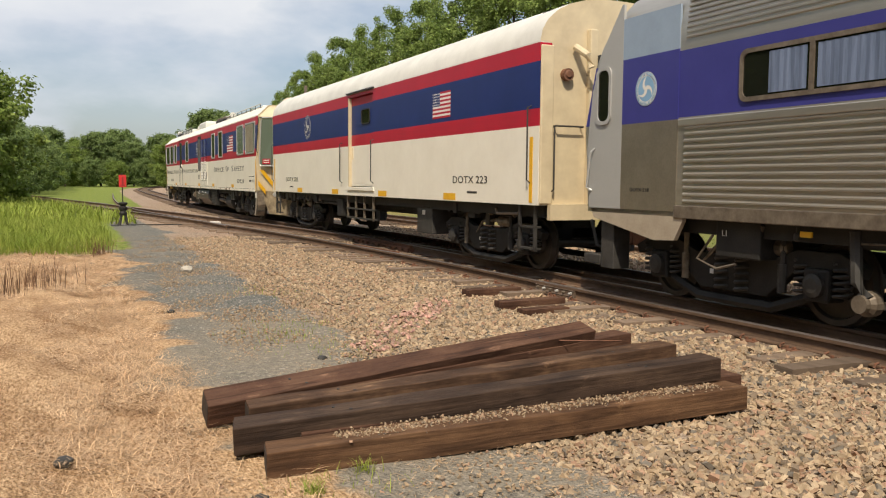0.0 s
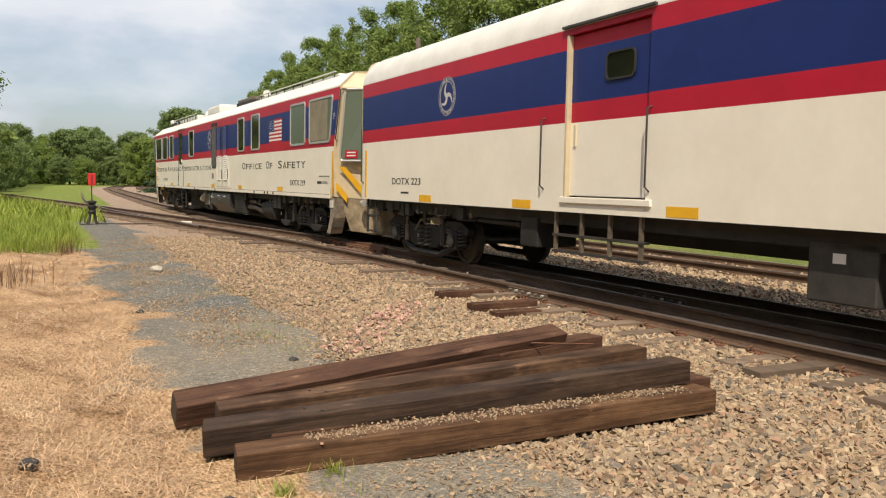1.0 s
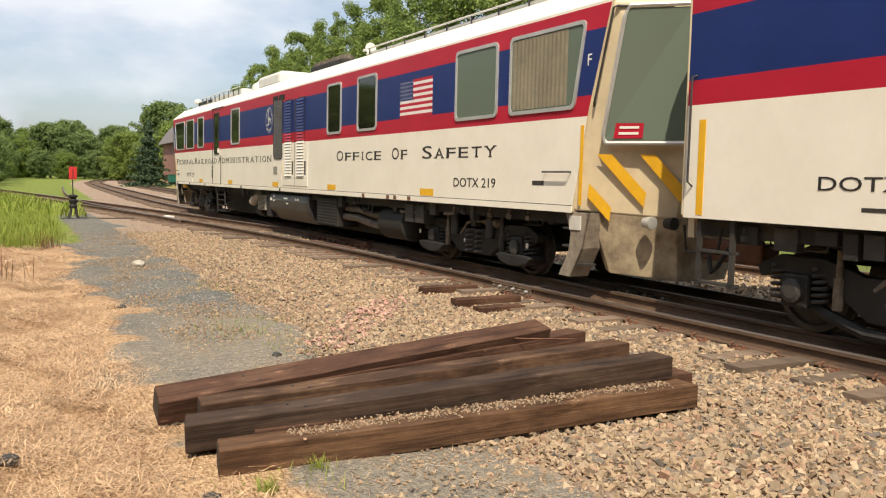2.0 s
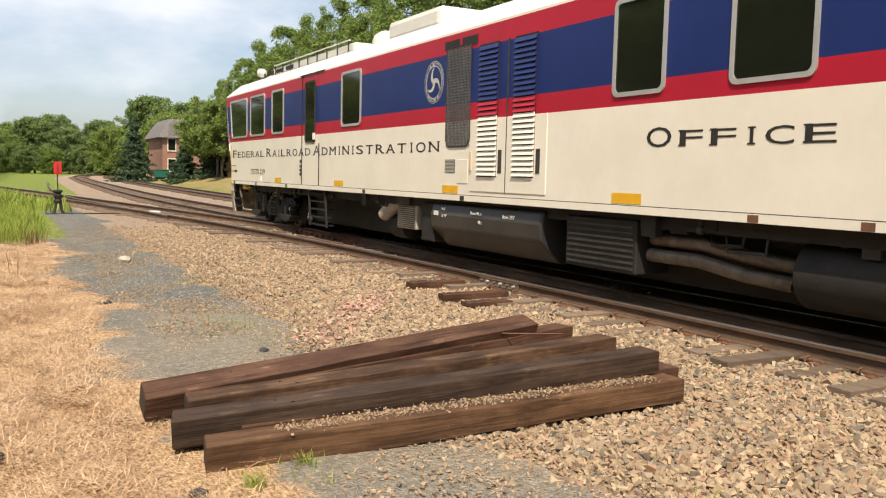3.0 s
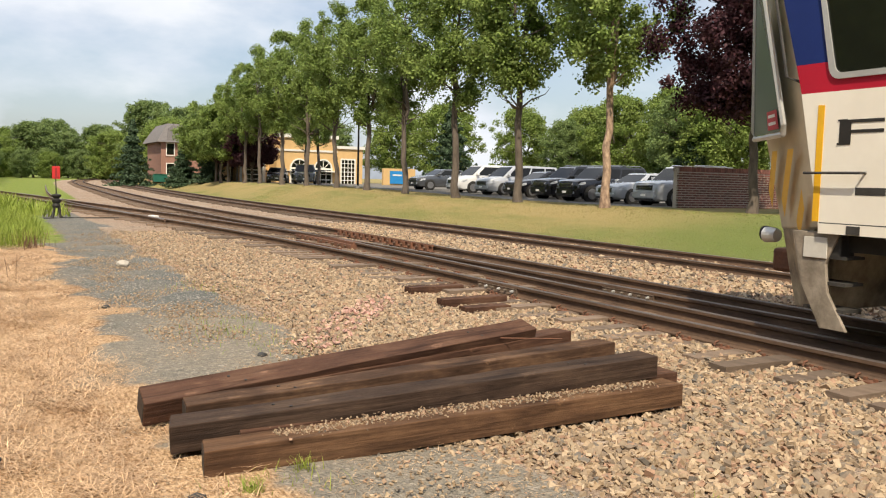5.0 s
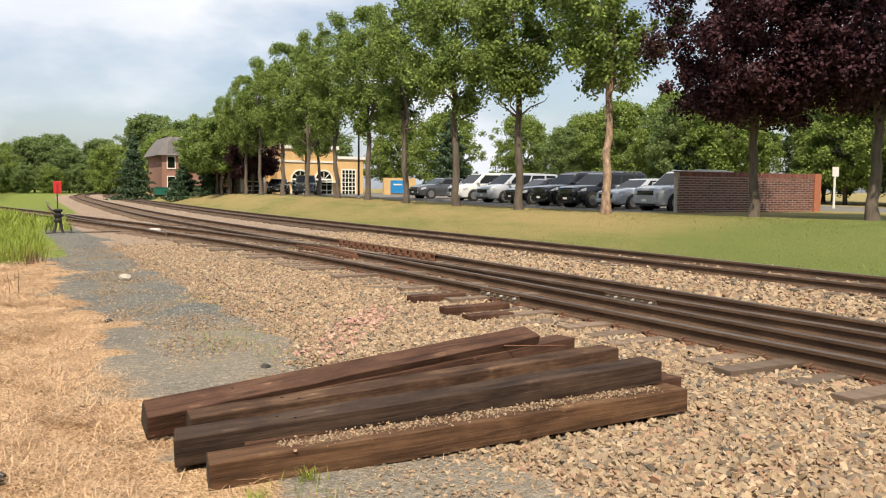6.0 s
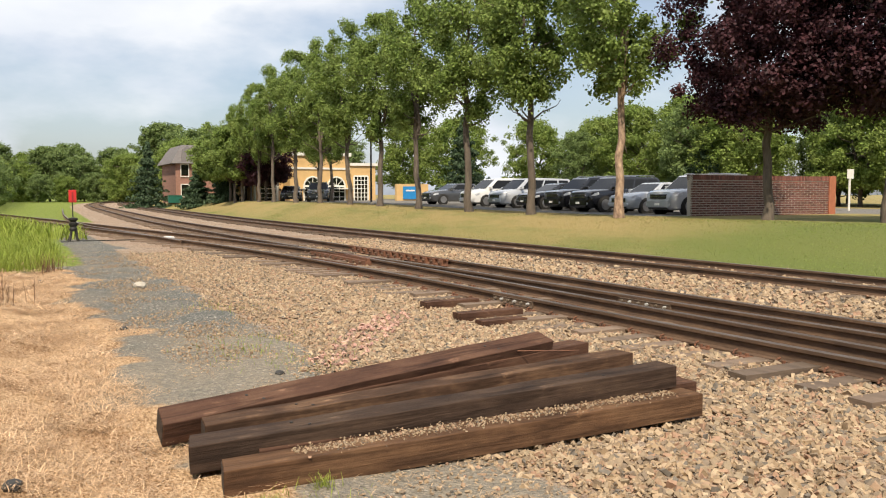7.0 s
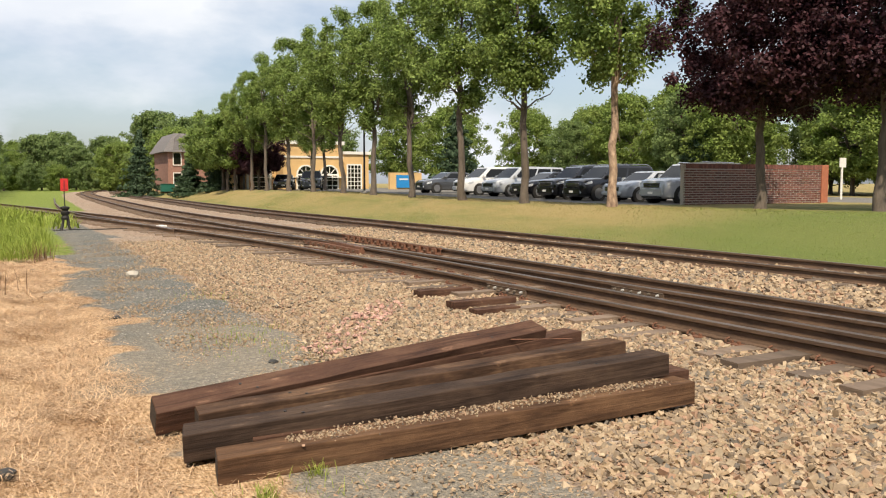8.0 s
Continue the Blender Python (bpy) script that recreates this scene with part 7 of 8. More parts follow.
far = [(24, 138, 0.85), (34, 158, 1.1), (26, 165, 1.1), (40, 150, 1.1), (31, 128, 0.9), (36, 140, 1.0),
       # far side of the bend
       (0, 214, 1.0), (8, 222, 1.05), (16, 228, 1.0), (24, 232, 1.05), (32, 226, 1.1), (40, 215, 1.1), (4, 236, 1.2), (14, 245, 1.25), (26, 248, 1.25), (-6, 226, 1.2), (-14, 216, 1.2),
       (5, 204, 0.55), (11, 209, 0.55), (17, 213, 0.6), (-2, 200, 0.6), (22, 216, 0.6),
       # left of the line, closing in towards the camera
       (-4, 186, 0.95), (-11, 196, 1.15), (-3, 168, 0.8), (-10, 172, 1.0), (-18, 180, 1.15), (-3, 150, 0.72), (-9, 154, 0.95), (-4, 134, 0.7), (-11, 138, 0.95), (-17, 146, 1.0),
       (-3.5, 118, 0.62), (-9, 122, 0.85), (-4, 102, 0.55), (-9, 106, 0.8), (-15, 112, 0.95), (-4.5, 88, 0.5), (-9, 90, 0.72), (-14, 96, 0.9), (-5.5, 76, 0.5), (-10, 78, 0.7), (-7.5, 64, 0.62), (-12, 66, 0.85),
       (-5.8, 55, 0.88), (-12, 55, 0.9), (-17, 60, 0.9),
       # from (-15, 0) on: unseen trees, added for the car windows to mirror
       (24, 97, 0.55), (30, 100, 0.7), (38, 112, 0.8), (44, 122, 0.9), (70, 5, 1.0), (75, -20, 1.0), (60, -40, 1.0), (40, -60, 1.0), (-15, 0, 0.95), (-15, 8, 1.0), (-16, 16, 0.9), (-16, 24, 1.0), (-17, 32, 0.95), (-16, 40, 0.9), (-15, -8, 1.0), (-15, -16, 1.0), (-22, 4, 1.2), (-23, 14, 1.2), (-23, 26, 1.2), (-22, -8, 1.2), (-22, 38, 1.2), (-14.5, 20, 1.0), (-14.5, 28, 1.05), (-15, 36, 1.0), (-15, 44, 1.0), (-14.5, 12, 1.0), (-40, -30, 1.1), (-30, -50, 1.1), (-10, -60, 1.1), (10, -60, 1.1)]
for i, (l, a, sc) in enumerate(far):
    plant(woods if i % 3 and a > 85 else woods_b, l, a, rng_t.uniform(0, 360), sc * rng_t.uniform(0.92, 1.08))
spruce = conifer("spruce_tree", "blue-green spruce behind the car park", 8.0, 3.1, 51)
stand_at(spruce, 38, 70)
plant(spruce, 15.6, 114, 60, 1.05, label="dark spruce beside a brick house")
round_spruce = conifer("spruce_tree", "small rounded blue-green spruce by a house", 4.4, 2.1, 52)
stand_at(round_spruce, 18.3, 96)
plant(round_spruce, 20.0, 90, 200, 0.9)
plant(spruce, 46, 47, 30, 0.8)

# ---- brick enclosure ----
# Same brick twice: darker tone for the shaded wall, sunlight painted into the orange.
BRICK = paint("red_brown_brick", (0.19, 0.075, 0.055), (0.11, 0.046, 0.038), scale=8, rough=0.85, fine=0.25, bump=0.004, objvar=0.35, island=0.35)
BRICK_SUNLIT = paint("sunlit_brick", (0.36, 0.13, 0.07), (0.28, 0.10, 0.055), scale=8, rough=0.85, fine=0.2, objvar=0.2)
MORTAR = paint("grey_mortar", (0.52, 0.47, 0.41), (0.42, 0.38, 0.33), scale=20, rough=0.95, fine=0.15)


def brick_wall(l0, l1, a, z0, z1):
    w = thing("brick_wall", "red-brown brick enclosure wall in tree shade", "wall", m=TR, kind="structure")
    part("mortar", Mesh().box(l0, l1, a, a + 0.3, z0 - 0.4, z1 - 0.02), MORTAR, w)
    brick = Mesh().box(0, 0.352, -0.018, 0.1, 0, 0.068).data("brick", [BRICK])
    rows = int((z1 - 0.20 - z0) / 0.098 + 0.01)
    n = 0
    rest = Mesh()
    for r in range(rows):
        x = l0 - (0.19 if r % 2 else 0.0)
        while x < l1 - 0.02:
            s0, s1 = max(x, l0), min(x + 0.352, l1)
            if n < 300 and s1 - s0 > 0.35:
                b = new("brick", brick)
                b.parent = w
                b.matrix_basis = pose(s0, a, z0 + r * 0.098)
                n += 1
            else:
                rest.box(s0, s1, a - 0.018, a + 0.1, z0 + r * 0.098, z0 + r * 0.098 + 0.068)
            x += 0.392
    x = l0
    while x < l1 - 0.05:
        rest.box(x, x + 0.083, a - 0.03, a + 0.33, z1 - 0.20, z1)
        x += 0.098
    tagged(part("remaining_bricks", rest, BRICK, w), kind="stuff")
    part("end_pier", Mesh().box(l1, l1 + 0.42, a - 0.06, a + 0.36, z0 - 0.4, z1 + 0.02), BRICK_SUNLIT, w, "brick pier with sunlit orange in its colour", bevel=0.01)
    part("side_wall", Mesh().box(l1 + 0.05, l1 + 0.35, a + 0.36, a + 5, z0 - 0.4, z1 - 0.05), BRICK_SUNLIT, w)
    part("coping", Mesh().box(l0 + 0.4, l0 + 3.0, a - 0.01, a + 0.3, z1, z1 + 0.05), WHITE_PAINT, w, "pale metal strip on the coping")


brick_wall(24.3, 32.3, 25.5, 0.72, 2.5)

# ---- buildings ----
STUCCO = paint("yellow_stucco", (0.66, 0.44, 0.20), (0.58, 0.38, 0.17), scale=1.5, rough=0.9, fine=0.06)
TRIM_W = paint("white_trim", (0.76, 0.74, 0.68), (0.68, 0.66, 0.6), rough=0.6, fine=0.04)
SLATE = paint("grey_shingle", (0.12, 0.11, 0.11), (0.19, 0.175, 0.17), scale=3, rough=0.9, fine=0.25, stretch=(1, 1, 6))
PINK_BRICK = paint("pale_red_brick", (0.33, 0.18, 0.135), (0.22, 0.115, 0.085), scale=4, rough=0.9, fine=0.2)


def window_unit(parent, l0, l1, z0, z1, a, arched=False, cols=4, rows=4):
    """A white-barred window on a wall that faces the camera along -a."""
    w = part("window", Mesh().box(l0, l1, a - 0.03, a + 0.02, z0, z1), GLASS, parent)
    if arched:
        r, c = (l1 - l0) / 2, (l0 + l1) / 2
        m = Mesh()
        m.poly([(c + r * math.cos(math.pi * i / 14), a - 0.03, z1 + r * math.sin(math.pi * i / 14)) for i in range(15)])
        part("arch_pane", m, GLASS, w)
        m = Mesh()
        m.tube([(c + r * math.cos(math.pi * i / 14), a - 0.05, z1 + r * math.sin(math.pi * i / 14)) for i in range(15)], 0.09, 6)
        part("arch_frame", m, TRIM_W, w)
        for i in (1, 2, 3):
            part("glazing_bar", Mesh().tube([(c, a - 0.05, z1), (c + r * math.cos(math.pi * i / 4), a - 0.05, z1 + r * math.sin(math.pi * i / 4))], 0.035, 5), TRIM_W, w)
    for i in range(cols + 1):
        x = l0 + (l1 - l0) * i / cols
        t = 0.08 if i in (0, cols) else 0.035
        part("glazing_bar", Mesh().box(x - t, x + t, a - 0.07, a - 0.02, z0, z1), TRIM_W, w)
    for i in range(rows + 1):
        z = z0 + (z1 - z0) * i / rows
        t = 0.08 if i in (0, rows) else 0.035
        part("glazing_bar", Mesh().box(l0, l1, a - 0.075, a - 0.025, z - t, z + t), TRIM_W, w)


def yellow_building():
    b = thing("yellow_building", "low yellow stucco building with arched white windows", "building", m=TR)
    a, z0 = 84.5, 0.4
    part("wall", Mesh().box(25.5, 32.0, a, a + 14, z0, 6.1), STUCCO, b, bevel=0.03)
    part("wall", Mesh().box(32.0, 35.2, a + 0.4, a + 14, z0, 5.05), STUCCO, b, bevel=0.03)
    part("wall", Mesh().box(22.6, 25.5, a + 2.5, a + 14, z0, 4.6), STUCCO, b, bevel=0.03)
    part("cornice", Mesh().box(25.3, 32.2, a - 0.2, a + 0.2, 5.75, 6.12).box(25.4, 32.1, a - 0.1, a, 4.35, 4.55), TRIM_W, b)
    part("cornice", Mesh().box(32.2, 35.4, a + 0.22, a + 0.5, 4.8, 5.1), TRIM_W, b)
    window_unit(b, 27.0, 28.9, 0.9, 2.6, a, True, 3, 3)
    window_unit(b, 29.6, 31.5, 0.9, 2.6, a, True, 3, 3)
    window_unit(b, 32.7, 34.3, 1.0, 3.7, a + 0.4, False, 4, 6)
    window_unit(b, 23.0, 25.0, 0.9, 2.8, a + 2.5, True, 3, 4)
    for i in range(4):
        part("column", Mesh().tube([(20.9 + i * 1.15, a + 0.8, 0.8), (20.9 + i * 1.15, a + 0.8, 4.0)], 0.12, 10), TRIM_W, b)
    part("beam", Mesh().box(20.6, 24.7, a + 0.5, a + 1.1, 4.0, 4.4), TRIM_W, b)
    part("canopy", Mesh().box(26.8, 32.2, a - 0.8, a - 0.02, 2.28, 2.4), TRIM_W, b)


def brick_house():
    h = thing("brick_house", "two-storey pale red brick house with grey mansard roof", "house", m=TR)
    l0, l1, a0, a1 = 18.9, 27.5, 113.0, 124.0
    part("wall", Mesh().box(l0, l1, a0, a1, 0.6, 5.9), PINK_BRICK, h)
    r = Mesh()
    r.loft([[(l0 - e, a0 - e, z), (l1 + e, a0 - e, z), (l1 + e, a1 + e, z), (l0 - e, a1 + e, z)] for e, z in ((0.6, 5.75), (0.5, 5.95), (-0.4, 7.4), (-0.9, 8.1), (-1.0, 8.2))])
    part("roof", r, SLATE, h)
    for k in range(2):
        g = Mesh()
        c = l0 + 1.5 + k * 3.0
        g.loft([[(c - 0.9, a0 - 0.5, 5.9), (c + 0.9, a0 - 0.5, 5.9), (c + 0.55, a0 - 0.2, 7.6), (c, a0 - 0.1, 8.1), (c - 0.55, a0 - 0.2, 7.6)],
                [(c - 0.9, a0 + 2, 5.9), (c + 0.9, a0 + 2, 5.9), (c + 0.55, a0 + 2, 7.6), (c, a0 + 2, 8.1), (c - 0.55, a0 + 2, 7.6)]])
        part("dormer", g, SLATE, h)
    for k, (x, z) in enumerate(((19.6, 4.2), (21.4, 4.2), (23.4, 4.2), (19.6, 1.6))):
        w = part("window", Mesh().box(x, x + 0.9, a0 - 0.04, a0 + 0.02, z, z + 1.4), GLASS, h)
        part("window_frame", Mesh().box(x - 0.1, x, a0 - 0.08, a0, z - 0.1, z + 1.5).box(x + 0.9, x + 1.0, a0 - 0.08, a0, z - 0.1, z + 1.5).box(x, x + 0.9, a0 - 0.08, a0, z + 1.4, z + 1.5).box(x - 0.1, x + 1.0, a0 - 0.12, a0, z - 0.2, z - 0.1), TRIM_W, w)


yellow_building()
brick_house()


def lamp_post(l, a, top):
    p = thing("car_park_lamp", "thin dark car park lamp post", "lamp post", m=TR @ pose(l, a, ground_z(l, a)))
    part("pole", Mesh().tube([(0, 0, -0.1), (0, 0, top)], [0.075, 0.055], 8), UNDER, p)
    part("lamp_head", Mesh().box(-0.35, 0.35, -0.18, 0.18, top - 0.04, top + 0.12), UNDER, p, bevel=0.03)
    part("footing", Mesh().lathe((0, 0, -0.1), (0, 0, 1), [(0, 0.22), (0.25, 0.22), (0.28, 0.1)], 12), MORTAR, p)


lamp_post(21.2, 51.9, 4.7)
box = thing("utility_cabinet", "green metal utility cabinet on the grass", "cabinet", m=TR @ pose(16.4, 98.7, 0.75))
part("body", Mesh().box(-0.75, 0.75, -0.4, 0.4, 0, 0.85), paint("green_enamel", (0.02, 0.13, 0.09), rough=0.45), box, bevel=0.04)
part("lid", Mesh().box(-0.8, 0.8, -0.45, 0.45, 0.85, 0.9), paint("green_enamel_lid", (0.025, 0.15, 0.1), rough=0.45), box)
sign = thing("blue_notice_board", "blue notice board on a low tan wall", "sign", m=TR @ pose(36.3, 78.5, 0.8))
part("low_wall", Mesh().box(-1.4, 2.2, 0.1, 0.5, 0, 2.0), STUCCO, sign)
part("panel", Mesh().box(-0.7, 0.9, 0.0, 0.09, 0.45, 1.75), paint("bright_blue", (0.03, 0.26, 0.62), rough=0.4), sign)
part("lettering_bar", Mesh().box(-0.4, 0.6, -0.015, 0.0, 1.25, 1.4), WHITE_PAINT, sign)
sp = thing("small_sign_post", "white sign on a post across the car park", "sign", m=TR @ pose(39.5, 29.9, 0.85))
part("post", Mesh().tube([(0, 0, 0), (0, 0, 2.2)], 0.06, 6), TRIM_W, sp)
part("plate", Mesh().box(-0.25, 0.25, -0.05, -0.02, 1.7, 2.2), TRIM_W, sp)
fence = thing("iron_fence", "black iron fence behind the car park", "fence", m=TR)
for i in range(60):
    part("picket", Mesh().box(43 + i * 0.15, 43.03 + i * 0.15, 27.0, 27.03, 0.85, 2.2), UNDER, fence)
part("fence_rail", Mesh().box(43, 52, 26.99, 27.04, 2.05, 2.1).box(43, 52, 26.99, 27.04, 1.0, 1.05), UNDER, fence)


def utility_pole(l, a, h):
    p = thing("utility_pole", "weathered wooden utility pole with crossarm", "utility pole", m=TR @ pose(l, a, 0))
    part("pole", Mesh().tube([(0, 0, -0.2), (0.05, 0, h)], [0.16, 0.11], 8), TIE_OLD, p)
    part("crossarm", Mesh().box(-1.1, 1.1, -0.06, 0.06, h - 0.7, h - 0.55), TIE_OLD, p)
    for x in (-1.0, -0.4, 0.4, 1.0):
        part("insulator", Mesh().lathe((x, 0, h - 0.55), (0, 0, 1), [(0, 0.03), (0.1, 0.05), (0.18, 0.02)], 8), WHITE_PAINT, p)


for l, a, h in ((-11.0, 88, 7.6), (-10.5, 122, 9.0), (-6.2, 160, 9.5)):
    utility_pole(l, a, h)
wire = Mesh()
for k in (-1.0, 1.0):
    for (l0, a0, h0), (l1, a1, h1) in (((-11.0, 88, 7.1), (-10.5, 122, 8.5)), ((-10.5, 122, 8.5), (-6.2, 160, 9.0)), ((-6.2, 160, 9.0), (6, 215, 9.0))):
        wire.tube([(l0 + (l1 - l0) * i / 8 + k, a0 + (a1 - a0) * i / 8, h0 + (h1 - h0) * i / 8 - 0.6 * (1 - (i / 4 - 1) ** 2)) for i in range(9)], 0.02, 4)
tagged(part("overhead_wires", wire, UNDER), "thin black overhead wires between poles", "wire").matrix_world = TR

# ---- parked cars ----
def car_paint(name, c, metal=0.3):
    return paint(name, c, tuple(v * 0.92 for v in c), scale=1, rough=0.25, metal=metal, fine=0.02, coat=1.0)


CAR_GLASS = bpy.data.materials.new("dark_car_glass")
CAR_GLASS.use_nodes = True
_g = CAR_GLASS.node_tree.nodes["Principled BSDF"]
_g.inputs["Base Color"].default_value = (0.01, 0.011, 0.012, 1)
_g.inputs["Roughness"].default_value = 0.03
_g.inputs["Specular IOR Level"].default_value = 0.32
TYRE = paint("tyre_rubber", (0.022, 0.022, 0.022), (0.035, 0.033, 0.03), rough=0.85)
RIM = paint("alloy_rim", (0.42, 0.42, 0.43), (0.3, 0.3, 0.31), rough=0.35, metal=0.8)
CHROME = paint("chrome", (0.6, 0.6, 0.62), rough=0.15, metal=1.0, fine=0.02)
# side outlines as shares of length and height: the deck line (nose to tail), then foot and head of the windscreen and of the rear screen
SHAPES = {
    "suv": (4.85, 1.94, 1.76, [(0.0, 0.46), (0.012, 0.54), (0.05, 0.585), (0.14, 0.615), (0.25, 0.635), (0.5, 0.63), (0.8, 0.645), (0.96, 0.64), (0.985, 0.58), (1.0, 0.46)], (0.235, 0.385, 0.90, 0.975), 0.37),
    "van": (5.15, 2.0, 1.76, [(0.0, 0.40), (0.012, 0.48), (0.05, 0.54), (0.13, 0.59), (0.21, 0.62), (0.5, 0.61), (0.8, 0.615), (0.96, 0.61), (0.985, 0.55), (1.0, 0.44)], (0.18, 0.345, 0.93, 0.985), 0.34),
    "sedan": (4.75, 1.86, 1.45, [(0.0, 0.44), (0.012, 0.53), (0.05, 0.59), (0.15, 0.65), (0.27, 0.68), (0.5, 0.68), (0.8, 0.70), (0.95, 0.71), (0.985, 0.65), (1.0, 0.5)], (0.26, 0.415, 0.71, 0.87), 0.33),
}


def parked_car(shape, mat, label, l, a, turn=0.0):
    """A car with its nose at y = 0: lofted lower body, cabin, panes, wheels, lamps and trim."""
    L, Wd, H, deck, (ya_, yb_, yc_, yd_), r = SHAPES[shape]
    c = thing("parked_car", label, "car", "cars in the car park", TR @ pose(l, a, ground_z(l, a), 0, 0, -90 + turn))
    half = lambda y: Wd / 2 * float(np.interp(y, [0, 0.012, 0.05, 0.12, 0.25, 0.8, 0.95, 1.0], [0.74, 0.84, 0.93, 0.98, 1.0, 1.0, 0.96, 0.84]))
    rings = []
    for y, z in deck:
        w, zt = half(y), z * H
        zb = float(np.interp(y, [0, 0.05, 0.95, 1], [0.27, 0.19, 0.21, 0.32]))
        side = [(w * 0.8, zb), (w * 0.965, zb + 0.07), (w, zb + 0.5 * (zt - zb)), (w * 0.985, zt - 0.10), (w * 0.95, zt - 0.03), (w * 0.86, zt), (w * 0.4, zt + 0.025)]
        rings.append([(x, y * L, zz) for x, zz in side] + [(-x, y * L, zz) for x, zz in reversed(side)])
    body = part("body", Mesh().loft(rings), mat, c, smooth=True)
    zbelt, ztop = deck[5][1] * H - 0.02, H
    k0, k1 = Wd / 2 * 0.955, Wd / 2 * 0.76
    cabin_line = [(ya_, zbelt), (yb_, ztop - 0.045), ((yb_ * 0.7 + yc_ * 0.3), ztop), (yc_, ztop - 0.05), (yd_, zbelt)]
    cab = Mesh().loft([[((k0 if z < zbelt + 0.01 else k1) * s, y * L, z) for y, z in cabin_line] for s in (-1, 1)])
    part("cabin", cab, mat, c, smooth=True, bevel=0.035)

    def on_side(s, u, v):
        """Point on the cabin side: u along from windscreen to rear screen, v up from the belt."""
        y = (ya_ + (yd_ - ya_) * u) * (1 - v) + (yb_ + (yc_ - yb_) * u) * v
        return (s * (k0 + (k1 - k0) * v + 0.008), y * L, zbelt + (ztop - 0.05 - zbelt) * v)

    for s in (-1, 1):
        spans = ((0.07, 0.40), (0.43, 0.70), (0.73, 0.94)) if shape != "sedan" else ((0.12, 0.47), (0.50, 0.86))
        for u0, u1 in spans:
            g = Mesh()
            g.poly([on_side(s, u0, 0.08), on_side(s, u1, 0.08), on_side(s, u1, 0.86), on_side(s, u0, 0.86)][::s])
            part("side_window", g, CAR_GLASS, c)
        part("window_trim", Mesh().tube([on_side(s, 0.04, 0.04), on_side(s, 0.96, 0.04)], 0.012, 5), CHROME, c)
        for y in (0.185, 0.795):
            xo = s * (half(y) + 0.004)
            part("wheel_arch", Mesh().lathe((xo - s * 0.2, y * L, r), (s, 0, 0), [(0, r * 1.16), (0.2, r * 1.16), (0.203, r * 1.1)], 28), UNDER, body)
            wh = part("wheel", Mesh().lathe((xo - s * 0.2, y * L, r), (s, 0, 0), [(0, r * 0.9), (0.02, r), (0.19, r), (0.222, r * 0.93), (0.222, r * 0.7)], 28), TYRE, c, smooth=True)
            rm = Mesh().lathe((xo + s * 0.018, y * L, r), (s, 0, 0), [(0, r * 0.70), (0.012, r * 0.70), (0.012, r * 0.62)], 24)
            part("rim_back", Mesh().lathe((xo + s * 0.012, y * L, r), (s, 0, 0), [(0, r * 0.66), (0.008, r * 0.66)], 20), UNDER, wh)
            for k in range(5):
                rm.box(-0.035, 0.035, 0.0, r * 0.66, 0.022, 0.034, Matrix.Translation((xo, y * L, r)) @ Matrix.Rotation(math.pi / 2 * s, 4, "Y") @ Matrix.Rotation(k * 2 * math.pi / 5, 4, "Z"))
            part("rim", rm, RIM, wh)
        part("sill_trim", Mesh().box(*sorted((s * Wd * 0.44, s * Wd * 0.495)), 0.26 * L, 0.72 * L, 0.19, 0.27), UNDER, c, bevel=0.02)
        zl = deck[0][1] * H
        lamp = Mesh().loft([[(s * Wd * x, y * L, zz) for y, zz in ((y0, zl - 0.02), (y0 + 0.01, zl + 0.10), (y1, zl + 0.16), (y1, zl + 0.03))] for x, y0, y1 in ((0.27, -0.003, 0.03), (0.40, 0.008, 0.05), (0.478, 0.05, 0.11))])
        part("headlamp", lamp, LAMP_GLASS, c, bevel=0.012)
        part("fog_lamp", Mesh().lathe((s * Wd * 0.36, -0.005 * L, 0.42), (0, -1, 0), [(0, 0.06), (0.02, 0.06), (0.022, 0.045)], 12), LAMP_GLASS, c)
        part("mirror", Mesh().box(*sorted((s * Wd * 0.48, s * Wd * 0.58)), L * (ya_ + 0.045), L * (ya_ + 0.075), zbelt + 0.02, zbelt + 0.17), mat, c, bevel=0.03)
        for y in (ya_ + 0.23, ya_ + 0.43):
            part("door_handle", Mesh().box(*sorted((s * (Wd / 2 - 0.01), s * (Wd / 2 + 0.02))), L * y, L * y + 0.18, zbelt - 0.14, zbelt - 0.115), CHROME, c)
            part("door_gap", Mesh().box(*sorted((s * Wd * 0.4, s * (Wd / 2 + 0.0015))), L * y + 0.27, L * y + 0.278, 0.32, zbelt - 0.12), RUBBER, c)
    for (y0, z0), (y1, z1), e in ((cabin_line[0], cabin_line[1], -1), (cabin_line[4], cabin_line[3], 1)):
        g = Mesh()
        at = lambda v, x: (x * (k0 + (k1 - k0) * v) * 0.9, (y0 + (y1 - y0) * v) * L + e * 0.012, z0 + (z1 - z0) * v + 0.008)
        g.poly([at(0.05, -1), at(0.05, 1), at(0.9, 1), at(0.9, -1)][::-e])
        part("windscreen" if e < 0 else "rear_screen", g, CAR_GLASS, c)
    zg = deck[0][1] * H
    gr = part("grille", Mesh().box(-Wd * 0.26, Wd * 0.26, -0.03, 0.05, zg - 0.13, zg + 0.07), UNDER, c, bevel=0.02)
    for k in range(3):
        part("grille_bar", Mesh().box(-Wd * 0.25, Wd * 0.25, -0.042, -0.03, zg - 0.10 + k * 0.065, zg - 0.08 + k * 0.065), CHROME, gr)
    part("bumper", Mesh().box(-Wd * 0.36, Wd * 0.36, -0.07, 0.15, 0.30, zg - 0.16), mat, c, bevel=0.05)
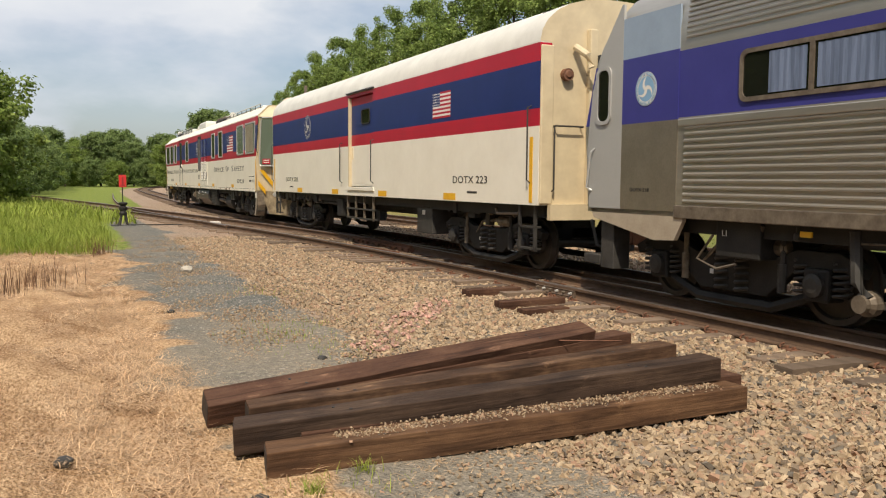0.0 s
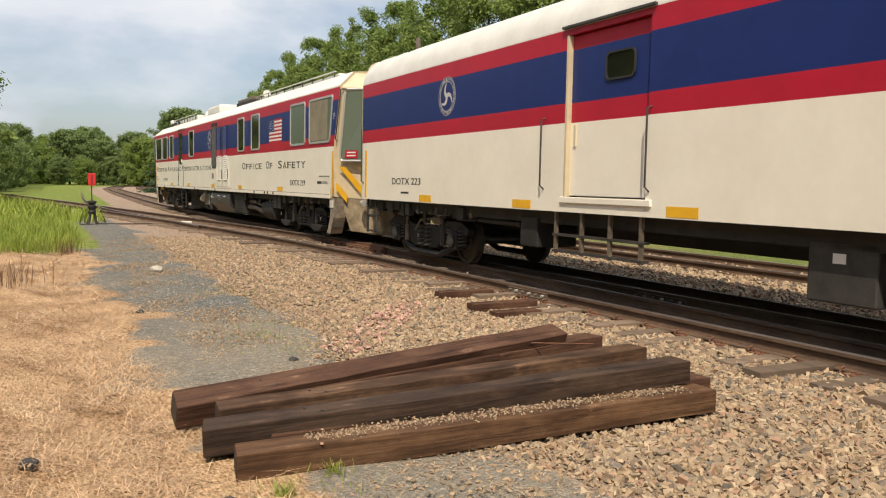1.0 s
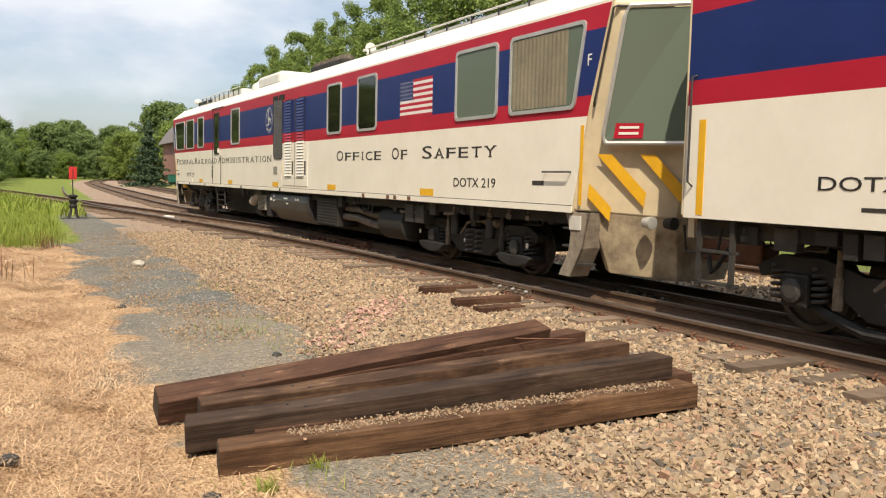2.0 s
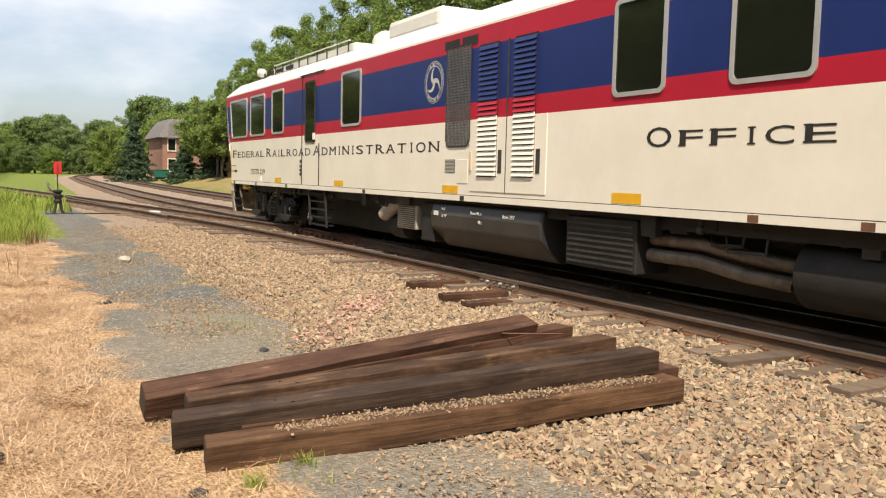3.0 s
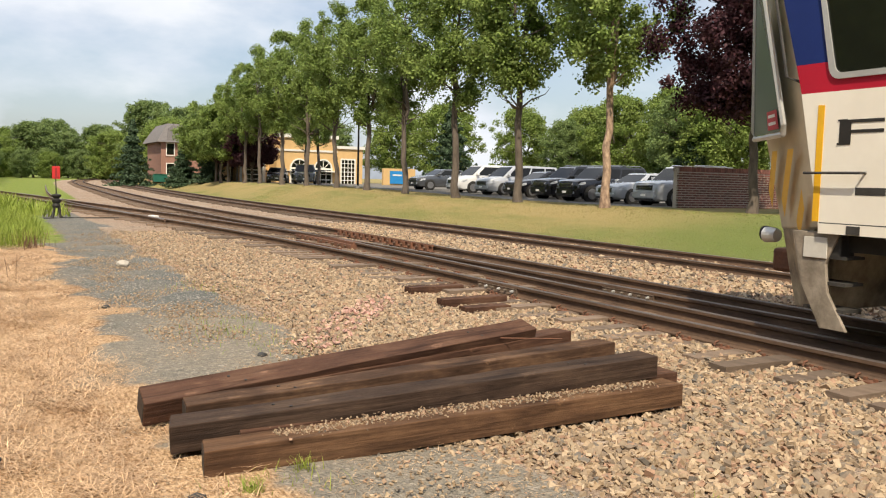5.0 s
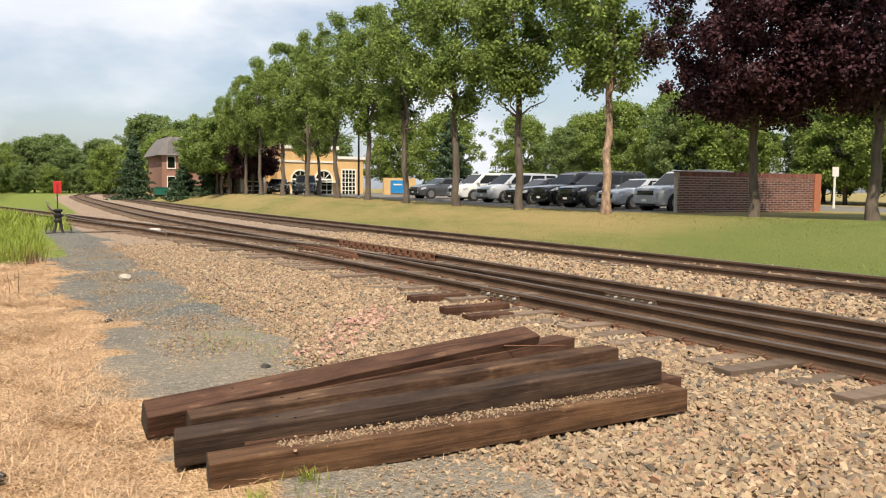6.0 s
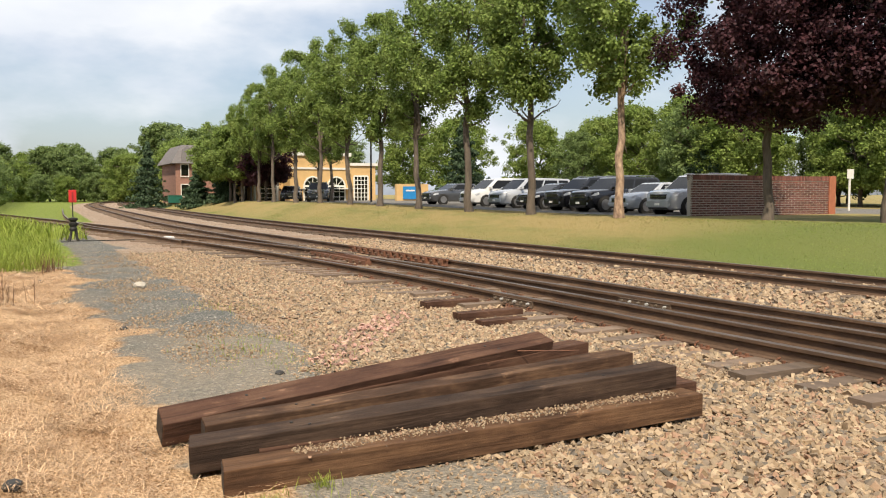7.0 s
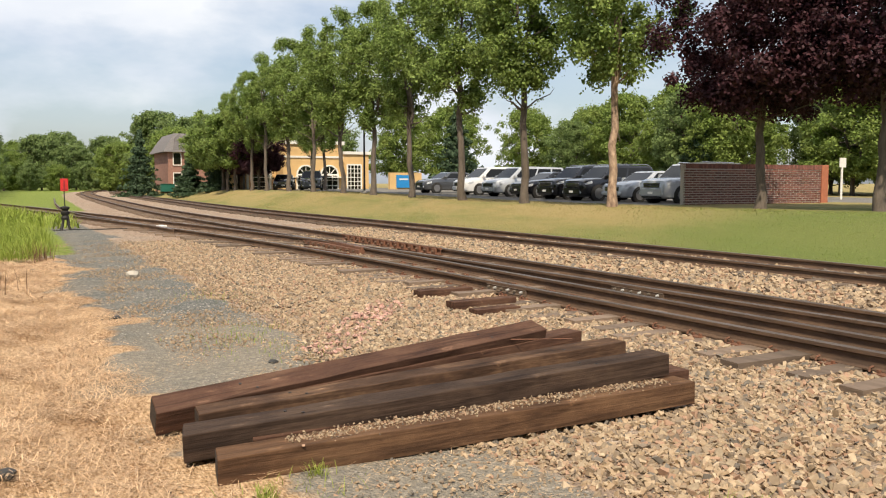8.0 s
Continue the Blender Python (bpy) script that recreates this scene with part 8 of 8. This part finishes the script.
    part("lower_intake", Mesh().box(-Wd * 0.3, Wd * 0.3, -0.05, 0.1, 0.22, 0.33), UNDER, c, bevel=0.02)
    part("plate_bar", Mesh().box(-0.15, 0.15, -0.085, -0.07, 0.40, 0.50), WHITE_PAINT, c)
    if shape == "suv":
        for s in (-1, 1):
            part("roof_rail", Mesh().tube([(s * Wd * 0.36, (yb_ + 0.05) * L, ztop - 0.02), (s * Wd * 0.36, (yb_ + 0.08) * L, ztop + 0.04), (s * Wd * 0.36, (yc_ - 0.05) * L, ztop + 0.03), (s * Wd * 0.36, (yc_ - 0.02) * L, ztop - 0.04)], 0.02, 6), CHROME, c)
    return c


BLACK_CAR = car_paint("black_car_paint", (0.012, 0.012, 0.015))
WHITE_CAR = car_paint("white_car_paint", (0.72, 0.72, 0.72), 0.0)
SILVER_CAR = car_paint("silver_car_paint", (0.55, 0.57, 0.60), 0.3)
GREY_CAR = car_paint("grey_car_paint", (0.10, 0.105, 0.115), 0.4)
parked_car("suv", SILVER_CAR, "silver sport utility car in the car park", 25.0, 28.3)
parked_car("sedan", SILVER_CAR, "silver sedan in the car park", 25.0, 31.0)
parked_car("suv", BLACK_CAR, "black sport utility car in the car park", 24.8, 33.8)
parked_car("suv", BLACK_CAR, "black sport utility car with chrome grille", 25.2, 36.7)
parked_car("sedan", BLACK_CAR, "black sedan in the car park", 25.2, 39.5)
parked_car("van", SILVER_CAR, "silver minivan in the car park", 25.2, 42.6)
parked_car("van", WHITE_CAR, "white minivan in the car park", 25.2, 46.2)
parked_car("sedan", GREY_CAR, "dark grey sedan in the car park", 25.2, 51.8)
parked_car("suv", GREY_CAR, "dark grey crossover parked by the yellow building", 23.8, 70.5, 70)
parked_car("sedan", BLACK_CAR, "black sedan parked by the yellow building", 22.5, 74.5, 70)

# ---- motion ----
def motions():
    times = [i * 0.2 for i in range(41)]
    for car, q, length, bogie_in in ((car_a, Q_A, LEN_A, 3.65), (car_b, Q_B, LEN_B, 2.55), (car_c, Q_C, LEN_C, 2.6)):
        walk(car, [(t, car_pose(q, length, bogie_in, t)) for t in times])
    # wheels roll with the train, frame by frame
    for car, ws, y, z, r in MOVING_WHEELS:
        walk(ws, [(i / FPS, pose(0, y, z, math.degrees(SPEED * i / FPS / r) % 360.0)) for i in range(241)])


motions()
